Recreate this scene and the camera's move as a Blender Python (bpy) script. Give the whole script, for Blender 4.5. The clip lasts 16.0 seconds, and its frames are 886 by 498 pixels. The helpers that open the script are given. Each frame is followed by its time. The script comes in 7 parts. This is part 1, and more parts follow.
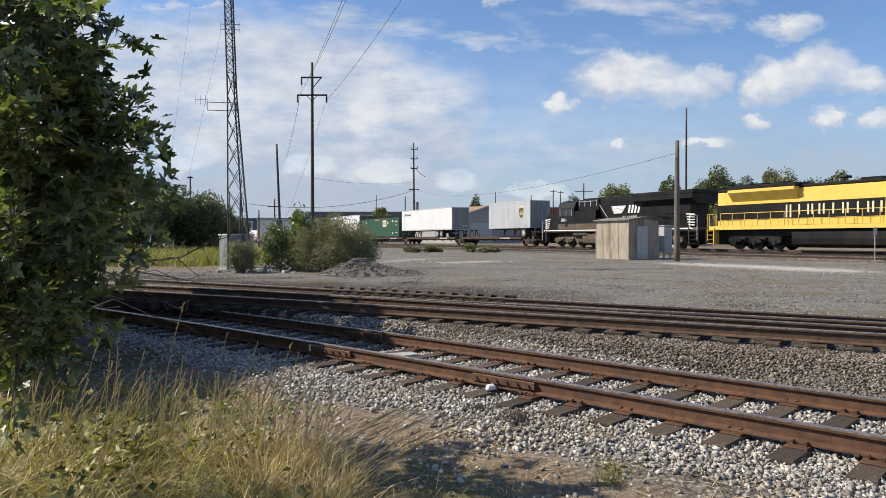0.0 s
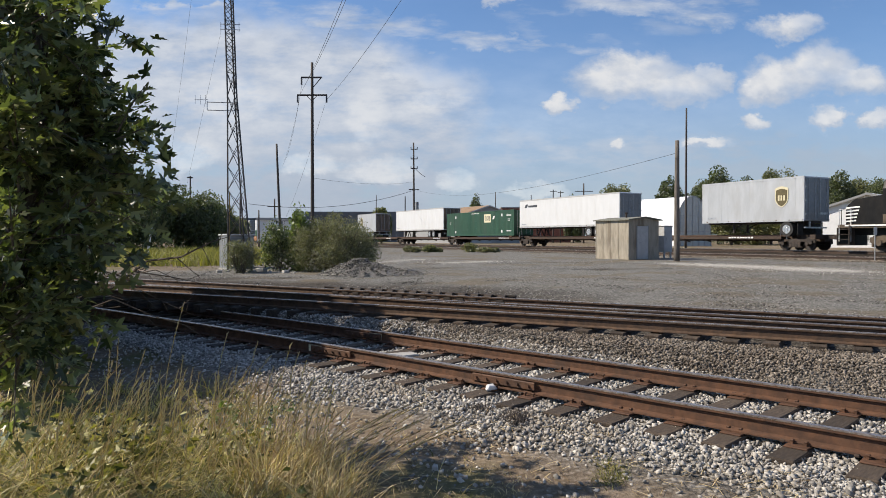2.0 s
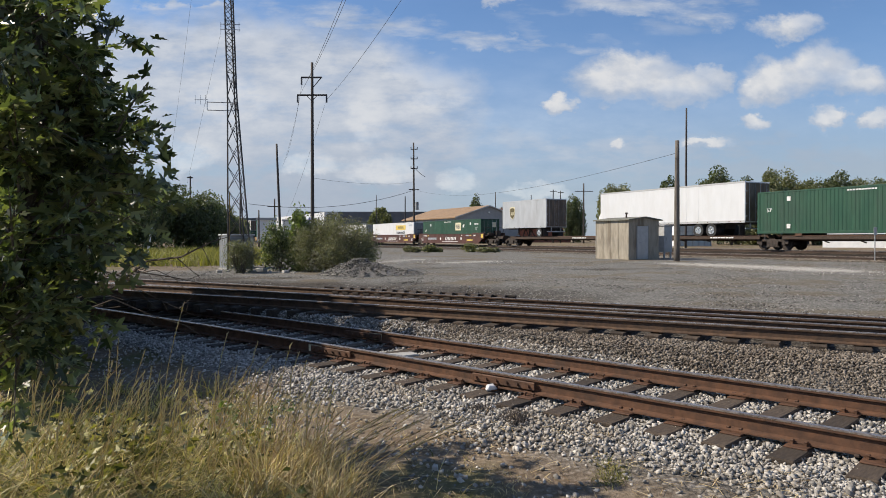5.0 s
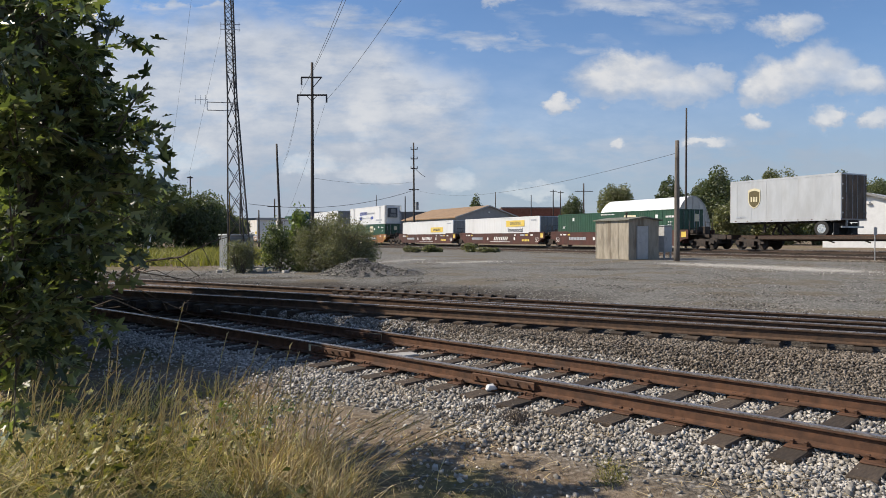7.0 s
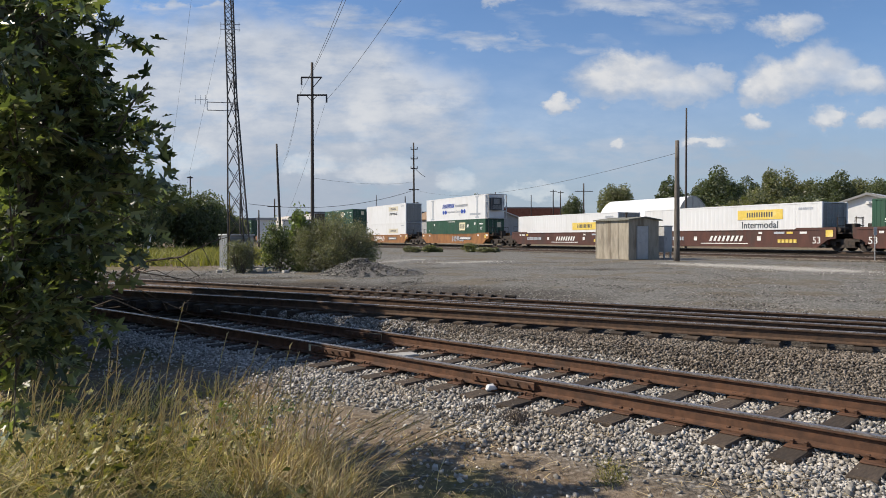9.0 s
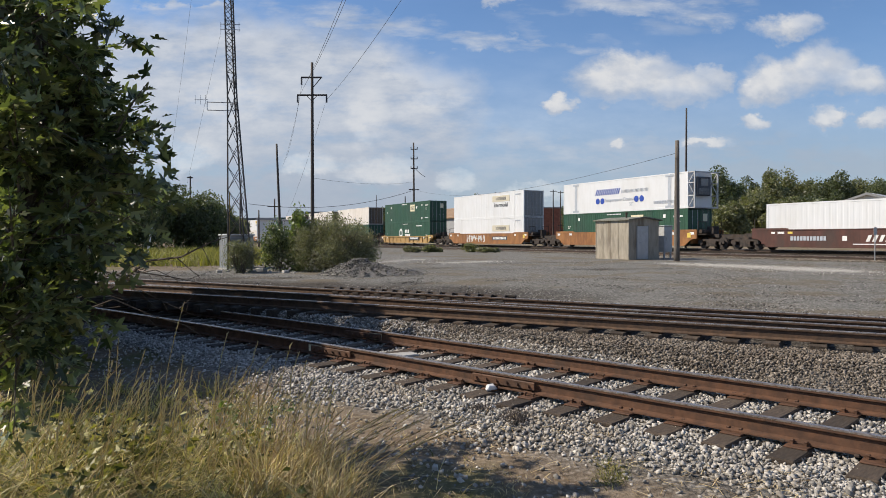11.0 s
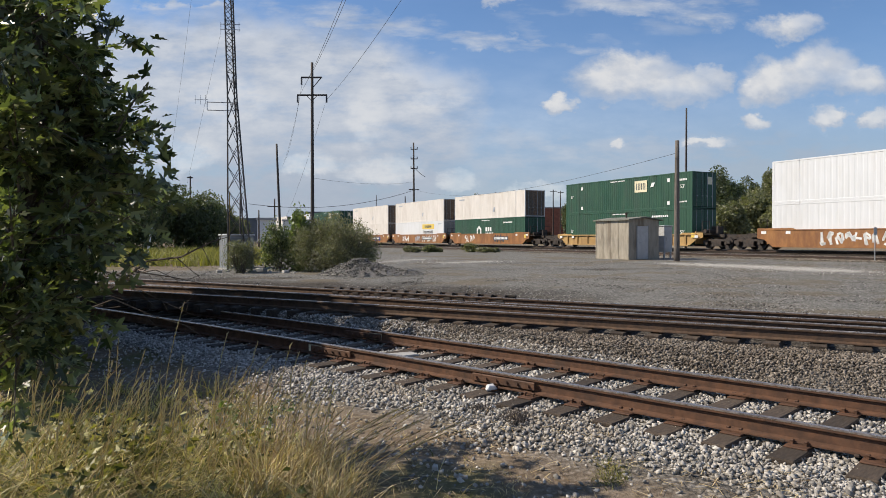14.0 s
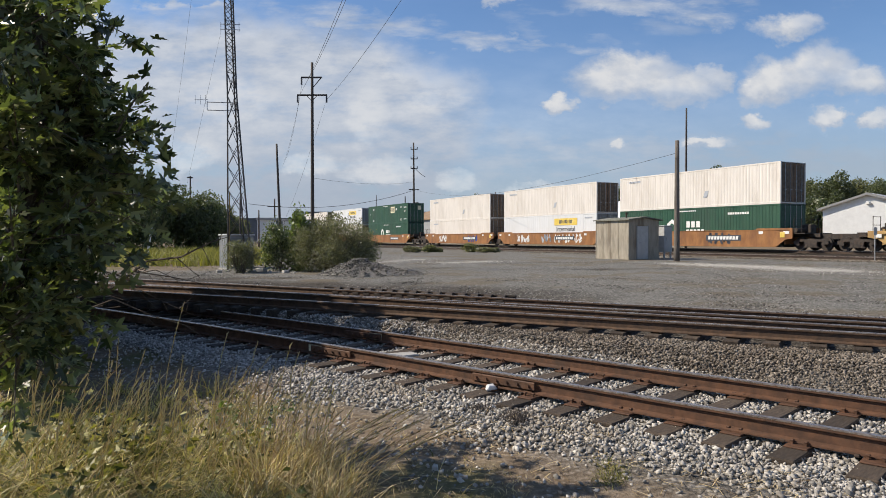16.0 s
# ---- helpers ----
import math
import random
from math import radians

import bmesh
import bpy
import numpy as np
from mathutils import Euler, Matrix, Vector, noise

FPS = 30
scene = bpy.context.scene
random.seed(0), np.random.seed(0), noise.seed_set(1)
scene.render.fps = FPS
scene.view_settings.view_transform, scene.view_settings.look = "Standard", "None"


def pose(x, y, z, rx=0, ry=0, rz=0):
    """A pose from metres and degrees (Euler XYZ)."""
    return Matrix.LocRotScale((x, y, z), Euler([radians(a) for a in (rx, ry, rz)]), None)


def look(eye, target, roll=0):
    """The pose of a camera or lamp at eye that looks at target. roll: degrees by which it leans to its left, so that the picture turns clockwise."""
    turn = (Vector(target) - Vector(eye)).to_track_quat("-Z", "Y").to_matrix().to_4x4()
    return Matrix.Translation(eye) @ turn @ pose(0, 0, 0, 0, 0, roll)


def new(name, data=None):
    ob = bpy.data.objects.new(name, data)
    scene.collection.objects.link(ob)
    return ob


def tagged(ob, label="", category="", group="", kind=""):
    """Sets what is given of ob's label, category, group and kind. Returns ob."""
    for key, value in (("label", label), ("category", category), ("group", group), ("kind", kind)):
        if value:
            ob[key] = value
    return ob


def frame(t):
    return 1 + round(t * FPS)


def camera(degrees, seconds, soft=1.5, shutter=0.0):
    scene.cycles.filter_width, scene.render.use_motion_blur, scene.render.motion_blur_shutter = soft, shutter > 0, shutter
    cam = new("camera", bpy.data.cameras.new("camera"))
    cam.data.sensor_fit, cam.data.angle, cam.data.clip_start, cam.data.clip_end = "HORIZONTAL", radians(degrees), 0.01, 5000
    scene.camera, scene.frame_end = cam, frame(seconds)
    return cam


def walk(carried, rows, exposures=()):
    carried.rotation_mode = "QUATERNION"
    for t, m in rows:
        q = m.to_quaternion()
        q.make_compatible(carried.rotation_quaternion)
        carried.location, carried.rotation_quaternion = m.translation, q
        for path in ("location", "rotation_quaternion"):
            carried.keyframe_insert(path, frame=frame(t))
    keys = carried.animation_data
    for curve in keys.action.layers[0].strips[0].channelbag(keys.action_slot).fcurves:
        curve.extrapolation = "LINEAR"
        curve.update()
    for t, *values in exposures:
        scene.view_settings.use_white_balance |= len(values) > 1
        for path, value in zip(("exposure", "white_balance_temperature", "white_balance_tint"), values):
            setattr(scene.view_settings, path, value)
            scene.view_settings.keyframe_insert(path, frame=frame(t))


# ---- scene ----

# camera on a tripod, still for the whole clip
cam = camera(64.4, 16.0, soft=0.6)
EYE = 1.563
walk(cam, [(0.0, pose(0, 0, EYE, 89.17, 0, 0)), (16.0, pose(0, 0, EYE, 89.17, 0, 0))],
     exposures=[(0.0, 0.43), (1.5, 0.35), (3.5, 0.25), (16.0, 0.22)])

# ---- light ----
SUN_DIR = Vector((-0.955, 0.12, 0.82)).normalized()      # towards the sun
sun = new("sun", bpy.data.lights.new("sun", "SUN"))
sun.data.energy, sun.data.angle, sun.data.color = 5.0, radians(0.55), (1.0, 0.885, 0.73)
sun.matrix_basis = look((0, 0, 60), Vector((0, 0, 60)) - SUN_DIR)

world = bpy.data.worlds.new("sky")
world.use_nodes = True
scene.world = world


class Nodes:
    """A short way to write node trees."""

    def __init__(self, tree):
        self.tree = tree
        tree.nodes.clear()

    def add(self, kind, ins=None):
        n = self.tree.nodes.new(kind)
        for k, v in (ins or {}).items():
            if isinstance(v, bpy.types.NodeSocket):
                self.tree.links.new(v, n.inputs[k])
            else:
                n.inputs[k].default_value = v
        return n

    def math(self, op, a, b=0.0):
        n = self.add("ShaderNodeMath", {0: a, 1: b})
        n.operation = op
        return n.outputs[0]

    def noise(self, vec, scale, detail=4.0, rough=0.55):
        return self.add("ShaderNodeTexNoise", {"Vector": vec, "Scale": scale, "Detail": detail, "Roughness": rough}).outputs["Fac"]

    def ramp(self, fac, stops):
        n = self.add("ShaderNodeValToRGB", {"Fac": fac})
        el = n.color_ramp.elements
        while len(el) < len(stops):
            el.new(0.5)
        for e, (p, c) in zip(el, stops):
            e.position, e.color = p, (*c, 1.0)
        return n.outputs["Color"]

    def range(self, v, a, b, lo=0.0, hi=1.0):
        if a > b:
            a, b, lo, hi = b, a, hi, lo
        n = self.add("ShaderNodeMapRange", {"Value": v, "From Min": a, "From Max": b, "To Min": lo, "To Max": hi})
        n.interpolation_type = "SMOOTHSTEP"
        return n.outputs[0]

    def mix(self, fac, a, b, blend="MIX"):
        n = self.add("ShaderNodeMix")
        n.data_type, n.blend_type = "RGBA", blend
        for k, v in ((0, fac), (6, a), (7, b)):
            if isinstance(v, bpy.types.NodeSocket):
                self.tree.links.new(v, n.inputs[k])
            else:
                n.inputs[k].default_value = v
        return n.outputs[2]


# heaped clouds: bearing, height, half width, half height
HEAPS = ((0.270, 0.232, 0.075, 0.030), (0.235, 0.222, 0.050, 0.030), (0.245, 0.248, 0.032, 0.020), (0.330, 0.212, 0.055, 0.026), (0.375, 0.222, 0.026, 0.018), (0.165, 0.193, 0.022, 0.013),
         (0.480, 0.225, 0.060, 0.032), (0.535, 0.238, 0.045, 0.034), (0.580, 0.220, 0.045, 0.024), (0.438, 0.214, 0.028, 0.026), (0.447, 0.167, 0.026, 0.012), (0.550, 0.170, 0.022, 0.016), (0.605, 0.170, 0.026, 0.013),
         (0.495, 0.300, 0.040, 0.017), (0.365, 0.138, 0.032, 0.008), (0.238, 0.131, 0.016, 0.010), (0.075, 0.345, 0.022, 0.012))
# brighter swellings inside the cloud bank
SWELLS = ((-0.102, 0.170, 0.034, 0.034), (-0.055, 0.255, 0.042, 0.026), (-0.003, 0.243, 0.040, 0.026), (-0.003, 0.197, 0.034, 0.016), (-0.085, 0.098, 0.055, 0.020), (0.030, 0.086, 0.030, 0.013),
          (-0.185, 0.107, 0.038, 0.016), (-0.290, 0.200, 0.06, 0.03), (-0.36, 0.12, 0.05, 0.025), (0.135, 0.07, 0.04, 0.010))


def make_sky():
    n = Nodes(world.node_tree)
    sky = n.add("ShaderNodeTexSky")
    sky.sky_type, sky.sun_disc = "NISHITA", False
    sky.sun_elevation = math.asin(SUN_DIR.z)
    sky.sun_rotation = math.atan2(SUN_DIR.x, SUN_DIR.y)
    sky.air_density, sky.dust_density, sky.ozone_density = 1.0, 0.6, 1.5
    way = n.add("ShaderNodeTexCoord").outputs["Generated"]
    s = n.add("ShaderNodeSeparateXYZ", {0: way})
    x, y, z = s.outputs
    ay = n.math("MAXIMUM", n.math("ABSOLUTE", y), 0.12)
    u, v = n.math("DIVIDE", x, ay), n.math("DIVIDE", z, ay)
    flat = n.add("ShaderNodeCombineXYZ", {0: u, 1: n.math("MULTIPLY", v, 1.5), 2: n.math("MULTIPLY", y, 1.3)}).outputs[0]
    other = n.add("ShaderNodeMapping", {"Vector": flat, "Location": (7.3, 2.1, 4.4)}).outputs[0]
    broad, fine = n.noise(flat, 9.0, 3.0, 0.55), n.noise(flat, 30.0, 7.0, 0.62)
    broad2, fine2 = n.noise(other, 9.0, 3.0, 0.55), n.noise(other, 30.0, 6.0, 0.6)
    big = n.noise(flat, 3.0, 5.0, 0.55)
    mottle = n.noise(n.add("ShaderNodeMapping", {"Vector": flat, "Scale": (1.0, 1.9, 1.0)}).outputs[0], 12.0, 6.0, 0.6)
    bend = lambda a, b, wide, small: n.math("ADD", n.math("MULTIPLY", n.math("SUBTRACT", a, 0.5), wide), n.math("MULTIPLY", n.math("SUBTRACT", b, 0.5), small))
    wu, wv = n.math("ADD", u, bend(broad, fine, 0.075, 0.045)), n.math("ADD", v, bend(broad2, fine2, 0.045, 0.036))

    def puff(cu, cv, ru, rv, tilt=0.0):
        a = n.math("DIVIDE", n.math("SUBTRACT", wu, cu), ru)
        b = n.math("SUBTRACT", wv, cv)
        if tilt:
            b = n.math("ADD", b, n.math("MULTIPLY", n.math("SUBTRACT", wu, cu), tilt))
        b = n.math("DIVIDE", b, rv)
        d = n.math("ADD", n.math("MULTIPLY", a, a), n.math("MULTIPLY", b, b))
        return n.math("SUBTRACT", 1.0, d)

    def union(items):
        out = items[0]
        for i in items[1:]:
            out = n.math("MAXIMUM", out, i)
        return out

    heaps = union([puff(*h) for h in HEAPS])
    heap = n.math("MULTIPLY", n.range(heaps, -1.0, 0.75), n.range(broad2, 0.30, 0.55, 0.70, 1.0))
    tops = n.range(union([puff(a, b + 0.30 * d, c * 0.95, d * 0.85) for a, b, c, d in HEAPS]), -0.6, 0.95)
    swell = n.range(union([puff(*h) for h in SWELLS]), -0.7, 0.8)
    bank = n.range(union([puff(-0.30, 0.135, 0.385, 0.190), puff(-0.66, 0.17, 0.42, 0.19)]), -0.25, 0.42)
    low = n.range(puff(0.22, 0.05, 0.85, 0.125), -0.25, 0.65)
    streaks = n.range(union([puff(-0.115, 0.311, 0.15, 0.020, 0.20), puff(0.075, 0.278, 0.14, 0.013, 0.13), puff(0.275, 0.336, 0.095, 0.018), puff(0.375, 0.325, 0.07, 0.022), puff(-0.36, 0.325, 0.10, 0.010, 0.1)]), -0.9, 0.7)
    fibre = n.noise(n.add("ShaderNodeMapping", {"Vector": flat, "Rotation": (0, 0, radians(-9)), "Scale": (1.0, 2.6, 1.0)}).outputs[0], 8.0, 6.0, 0.56)
    fringe = n.range(fibre, 0.36, 0.66)
    veil = n.math("MULTIPLY", streaks, n.math("MULTIPLY", fringe, 0.85))
    wisps = n.math("MULTIPLY", n.range(fibre, 0.46, 0.74, 0.0, 0.45), n.range(big, 0.40, 0.60))
    # elsewhere in the sky the same broken cover
    away = n.math("MULTIPLY", n.range(v, 0.38, 0.7), n.range(big, 0.45, 0.65))
    behind = n.math("MULTIPLY", n.range(y, 0.1, -0.2), n.range(big, 0.42, 0.62))
    haze = n.range(v, 0.32, 0.0, 0.04, 0.80)
    mask = n.math("MAXIMUM", n.math("MULTIPLY", heap, 0.94), n.math("MULTIPLY", bank, n.range(mottle, 0.30, 0.55, 0.72, 0.96)))
    mask = n.math("MAXIMUM", mask, n.math("MULTIPLY", low, n.range(mottle, 0.30, 0.60, 0.46, 0.76)))
    mask = n.math("MAXIMUM", mask, n.math("MULTIPLY", n.math("MAXIMUM", away, behind), 0.2))
    mask = n.math("MAXIMUM", n.math("MAXIMUM", mask, veil), n.math("MAXIMUM", wisps, haze))
    lit = n.math("ADD", n.math("MULTIPLY", mottle, 0.75), n.math("MULTIPLY", fine2, 0.25))
    cloud = n.ramp(lit, [(0.34, (0.44, 0.50, 0.60)), (0.48, (0.55, 0.60, 0.69)), (0.58, (0.63, 0.67, 0.74)), (0.70, (0.74, 0.76, 0.80))])
    cloud = n.mix(n.math("MULTIPLY", n.range(v, 0.20, 0.03, 0.0, 0.75), n.math("SUBTRACT", 1.0, n.math("MULTIPLY", swell, 0.7))), cloud, (0.375, 0.44, 0.55, 1))
    cloud = n.mix(n.math("MULTIPLY", swell, n.range(fine, 0.3, 0.6, 0.25, 0.75)), cloud, (0.78, 0.79, 0.81, 1))
    cloud = n.mix(n.math("MULTIPLY", heap, 0.9), cloud, n.mix(n.math("MULTIPLY", tops, n.range(fine, 0.28, 0.62, 0.45, 1.0)), (0.52, 0.57, 0.66, 1), (0.85, 0.84, 0.83, 1)))
    cloud = n.mix(n.math("MULTIPLY", n.math("MULTIPLY", n.range(u, 0.15, 0.5), n.range(v, 0.27, 0.13, 0.0, 0.75)), n.math("SUBTRACT", 1.0, heap)), cloud, (0.395, 0.445, 0.530, 1))
    clear = n.add("ShaderNodeBackground", {0: n.mix(1.0, sky.outputs[0], (0.75, 0.95, 1.19, 1), "MULTIPLY"), 1: 0.093})
    white = n.add("ShaderNodeBackground", {0: cloud, 1: 0.79})
    both = n.add("ShaderNodeMixShader", {0: mask, 1: clear.outputs[0], 2: white.outputs[0]})
    n.add("ShaderNodeOutputWorld", {0: both.outputs[0]})


make_sky()


# ---- materials ----
def material(name, light, dark, scale=8.0, rough=0.7, bump=0.0, metal=0.0, stain=None, stain_scale=1.2, stain_amount=0.5, stretch=(1, 1, 1), vary=0.0,
             bump_scale=None, island=0.0, ior=1.45):
    """A surface with grain between two colours, large stains of a third, relief, and a spread from piece to piece."""
    m = bpy.data.materials.new(name)
    m.use_nodes = True
    n = Nodes(m.node_tree)
    co = n.add("ShaderNodeTexCoord").outputs["Object"]
    vec = n.add("ShaderNodeMapping", {"Vector": co, "Scale": stretch}).outputs[0]
    grain = n.noise(vec, scale, 6.0, 0.65)
    col = n.mix(n.range(grain, 0.3, 0.7), (*dark, 1), (*light, 1))
    if stain:
        patch = n.noise(vec, stain_scale, 5.0, 0.6)
        col = n.mix(n.range(patch, 0.48, 0.68, 0.0, stain_amount), col, (*stain, 1))
    if vary:
        r = n.add("ShaderNodeObjectInfo").outputs["Random"]
        col = n.mix(1.0, col, n.ramp(r, [(0.0, (1 - vary,) * 3), (1.0, (1 + vary * 0.6,) * 3)]), "MULTIPLY")
    if island:
        r = n.add("ShaderNodeNewGeometry").outputs["Random Per Island"]
        col = n.mix(1.0, col, n.ramp(r, [(0.0, (1 - island,) * 3), (0.6, (1.0,) * 3), (1.0, (1 + island,) * 3)]), "MULTIPLY")
    ro = n.range(n.noise(vec, scale * 0.6, 3.0), 0.3, 0.7, max(0.02, rough - 0.1), min(1.0, rough + 0.1))
    b = n.add("ShaderNodeBsdfPrincipled", {"Base Color": col, "Roughness": ro, "Metallic": metal, "IOR": ior})
    if bump:
        h = n.noise(vec, bump_scale or scale * 2, 6.0, 0.7)
        k = n.add("ShaderNodeBump", {"Height": h, "Strength": bump, "Distance": 0.02})
        n.tree.links.new(k.outputs[0], b.inputs["Normal"])
    n.add("ShaderNodeOutputMaterial", {0: b.outputs[0]})
    return m


def leaf_material(name, light, dark, scale=0.8, sheer=0.35, rough=0.45):
    """Leaves: colour by island and by clump, with some light coming through."""
    m = bpy.data.materials.new(name)
    m.use_nodes = True
    n = Nodes(m.node_tree)
    co = n.add("ShaderNodeTexCoord").outputs["Object"]
    r = n.add("ShaderNodeNewGeometry").outputs["Random Per Island"]
    mixv = n.math("ADD", n.math("MULTIPLY", r, 0.6), n.math("MULTIPLY", n.noise(co, scale, 3.0), 0.5))
    col = n.mix(n.range(mixv, 0.2, 0.9), (*dark, 1), (*light, 1))
    b = n.add("ShaderNodeBsdfPrincipled", {"Base Color": col, "Roughness": rough})
    t = n.add("ShaderNodeBsdfTranslucent", {"Color": n.mix(1.0, col, (1.5, 1.7, 0.6, 1), "MULTIPLY")})
    s = n.add("ShaderNodeMixShader", {0: sheer, 1: b.outputs[0], 2: t.outputs[0]})
    n.add("ShaderNodeOutputMaterial", {0: s.outputs[0]})
    return m


RUST = material("rusty rail steel", (0.135, 0.066, 0.036), (0.070, 0.036, 0.022), 9, 0.75, 0.25, 0.1, (0.045, 0.030, 0.022), 1.5, 0.6)
RUST_BROWN = material("brown dusty rail steel", (0.130, 0.078, 0.048), (0.068, 0.043, 0.029), 9, 0.75, 0.25, 0.1, (0.040, 0.030, 0.024), 1.5, 0.6)
RUST_DARK = material("dark rusted steel", (0.085, 0.054, 0.038), (0.040, 0.029, 0.022), 12, 0.8, 0.3, 0.1, (0.03, 0.024, 0.02), 2.0, 0.5)
RAILHEAD = material("worn rail head", (0.42, 0.36, 0.31), (0.22, 0.165, 0.13), 20, 0.32, 0.05, 0.75, (0.16, 0.10, 0.07), 1.2, 0.6)
TIE = material("weathered tie timber", (0.100, 0.074, 0.052), (0.040, 0.030, 0.023), 6, 0.9, 0.5, 0, (0.05, 0.037, 0.028), 2.0, 0.6, (1, 9, 4), vary=0.35)
STONE = material("light crushed stone", (0.47, 0.445, 0.405), (0.275, 0.256, 0.230), 14, 0.9, 0.3, 0, (0.23, 0.19, 0.14), 0.8, 0.5, island=0.55, ior=1.2)
LIMESTONE = material("pale limestone chips", (0.54, 0.52, 0.48), (0.36, 0.34, 0.31), 14, 0.9, 0.3, 0, (0.36, 0.32, 0.27), 0.8, 0.4, island=0.35, ior=1.2)
GRAVEL = material("fine grey gravel", (0.275, 0.262, 0.238), (0.165, 0.157, 0.142), 14, 0.9, 0.3, 0, (0.20, 0.175, 0.145), 0.8, 0.4, island=0.70, ior=1.2)
STONE_DARK = material("grey crushed stone", (0.265, 0.228, 0.188), (0.140, 0.120, 0.098), 14, 0.9, 0.3, 0, (0.12, 0.088, 0.062), 0.8, 0.5, island=0.60, ior=1.2)
WOODPOLE = material("grey weathered pole", (0.19, 0.165, 0.14), (0.095, 0.082, 0.070), 5, 0.9, 0.3, 0, (0.07, 0.06, 0.05), 1.0, 0.5, (6, 6, 0.6))
DARKPOLE = material("creosoted pole", (0.085, 0.070, 0.060), (0.045, 0.038, 0.034), 4, 0.85, 0.2, 0, None, 1, 0.5, (6, 6, 0.6))
GALV = material("galvanised steel", (0.42, 0.43, 0.44), (0.28, 0.29, 0.30), 6, 0.45, 0.05, 0.6, (0.25, 0.22, 0.2), 1.5, 0.4)
TOWER = material("dull tower steel", (0.095, 0.088, 0.082), (0.055, 0.050, 0.047), 6, 0.6, 0.05, 0.4, (0.14, 0.09, 0.06), 1.5, 0.4)
WIRE = material("black cable", (0.05, 0.05, 0.052), (0.03, 0.03, 0.03), 4, 0.6)
BARK = material("bark", (0.13, 0.105, 0.08), (0.06, 0.05, 0.04), 12, 0.9, 0.6, 0, None, 1, 0.5, (3, 3, 0.8))
TWIG = material("dead twig", (0.15, 0.12, 0.095), (0.075, 0.06, 0.05), 12, 0.9)
LEAF = leaf_material("broad leaves", (0.215, 0.240, 0.115), (0.024, 0.037, 0.014), 1.2, 0.30, 0.36)
BUSHLEAF = leaf_material("grey green shrub leaves", (0.26, 0.245, 0.150), (0.100, 0.104, 0.058), 1.5, 0.25)
SUMAC = leaf_material("bright compound leaves", (0.24, 0.28, 0.12), (0.11, 0.15, 0.055), 1.5, 0.3)
TREELEAF = leaf_material("distant tree leaves", (0.140, 0.160, 0.080), (0.055, 0.070, 0.036), 0.35, 0.25)
TREELEAF_B = leaf_material("yellow green tree leaves", (0.235, 0.230, 0.120), (0.100, 0.110, 0.055), 0.35, 0.28)
GRASS = leaf_material("green grass", (0.37, 0.33, 0.095), (0.020, 0.030, 0.008), 9.0, 0.20, 0.5)
LIME = leaf_material("sunlit yellow-green grass", (0.60, 0.50, 0.17), (0.12, 0.125, 0.032), 7.0, 0.25, 0.5)
STRAW = leaf_material("dry straw grass", (0.76, 0.60, 0.36), (0.20, 0.125, 0.06), 6.0, 0.3, 0.6)
DEADGRASS = leaf_material("dead tan grass", (0.74, 0.58, 0.34), (0.30, 0.20, 0.10), 6.0, 0.2, 0.7)
FIELDGRASS = leaf_material("sunlit field grass", (0.33, 0.29, 0.075), (0.14, 0.14, 0.038), 0.5, 0.3, 0.6)
SHEDWALL = material("stained plaster board", (0.37, 0.33, 0.265), (0.26, 0.23, 0.18), 5, 0.85, 0.15, 0, (0.16, 0.13, 0.095), 1.6, 0.8, (1, 1, 0.25))
SHEDROOF = material("mossy roll roofing", (0.21, 0.205, 0.165), (0.12, 0.12, 0.095), 9, 0.9, 0.3, 0, (0.26, 0.25, 0.21), 2, 0.6)
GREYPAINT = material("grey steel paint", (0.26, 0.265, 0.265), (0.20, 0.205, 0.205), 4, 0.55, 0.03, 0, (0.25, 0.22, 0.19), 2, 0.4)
LIGHTGREY = material("light grey enamel", (0.47, 0.475, 0.475), (0.38, 0.385, 0.385), 3, 0.5, 0.02, 0, (0.36, 0.34, 0.31), 1.5, 0.4)
WHITE = material("white painted aluminium", (0.66, 0.67, 0.68), (0.62, 0.63, 0.635), 2.5, 0.42, 0.0, 0, (0.54, 0.53, 0.505), 0.7, 0.3, (1, 1, 0.3))
OFFWHITE = material("dirty cream white steel", (0.70, 0.655, 0.60), (0.63, 0.59, 0.54), 2.2, 0.5, 0.0, 0, (0.44, 0.385, 0.32), 0.9, 0.35, (1, 1, 0.25))
SILVER = material("grey trailer skin", (0.46, 0.48, 0.50), (0.40, 0.415, 0.43), 2.0, 0.4, 0.0, 0.1, (0.33, 0.33, 0.33), 0.7, 0.4, (1, 1, 0.3))
GREEN = material("green container paint", (0.022, 0.078, 0.044), (0.016, 0.060, 0.035), 2.2, 0.52, 0.0, 0, (0.030, 0.060, 0.042), 0.8, 0.6, (1, 1, 0.3))
BROWN = material("oxide brown car paint", (0.098, 0.036, 0.025), (0.062, 0.026, 0.019), 2.5, 0.6, 0.05, 0, (0.052, 0.034, 0.027), 0.9, 0.7, (1, 1, 0.4))
ORANGE = material("weathered orange brown car paint", (0.32, 0.148, 0.048), (0.21, 0.090, 0.032), 2.5, 0.65, 0.05, 0, (0.15, 0.065, 0.03), 0.9, 0.7, (1, 1, 0.4))
YELLOWCAR = material("yellow car paint", (0.45, 0.29, 0.11), (0.33, 0.20, 0.07), 2.5, 0.6, 0.05, 0, (0.20, 0.115, 0.05), 0.9, 0.6, (1, 1, 0.4))
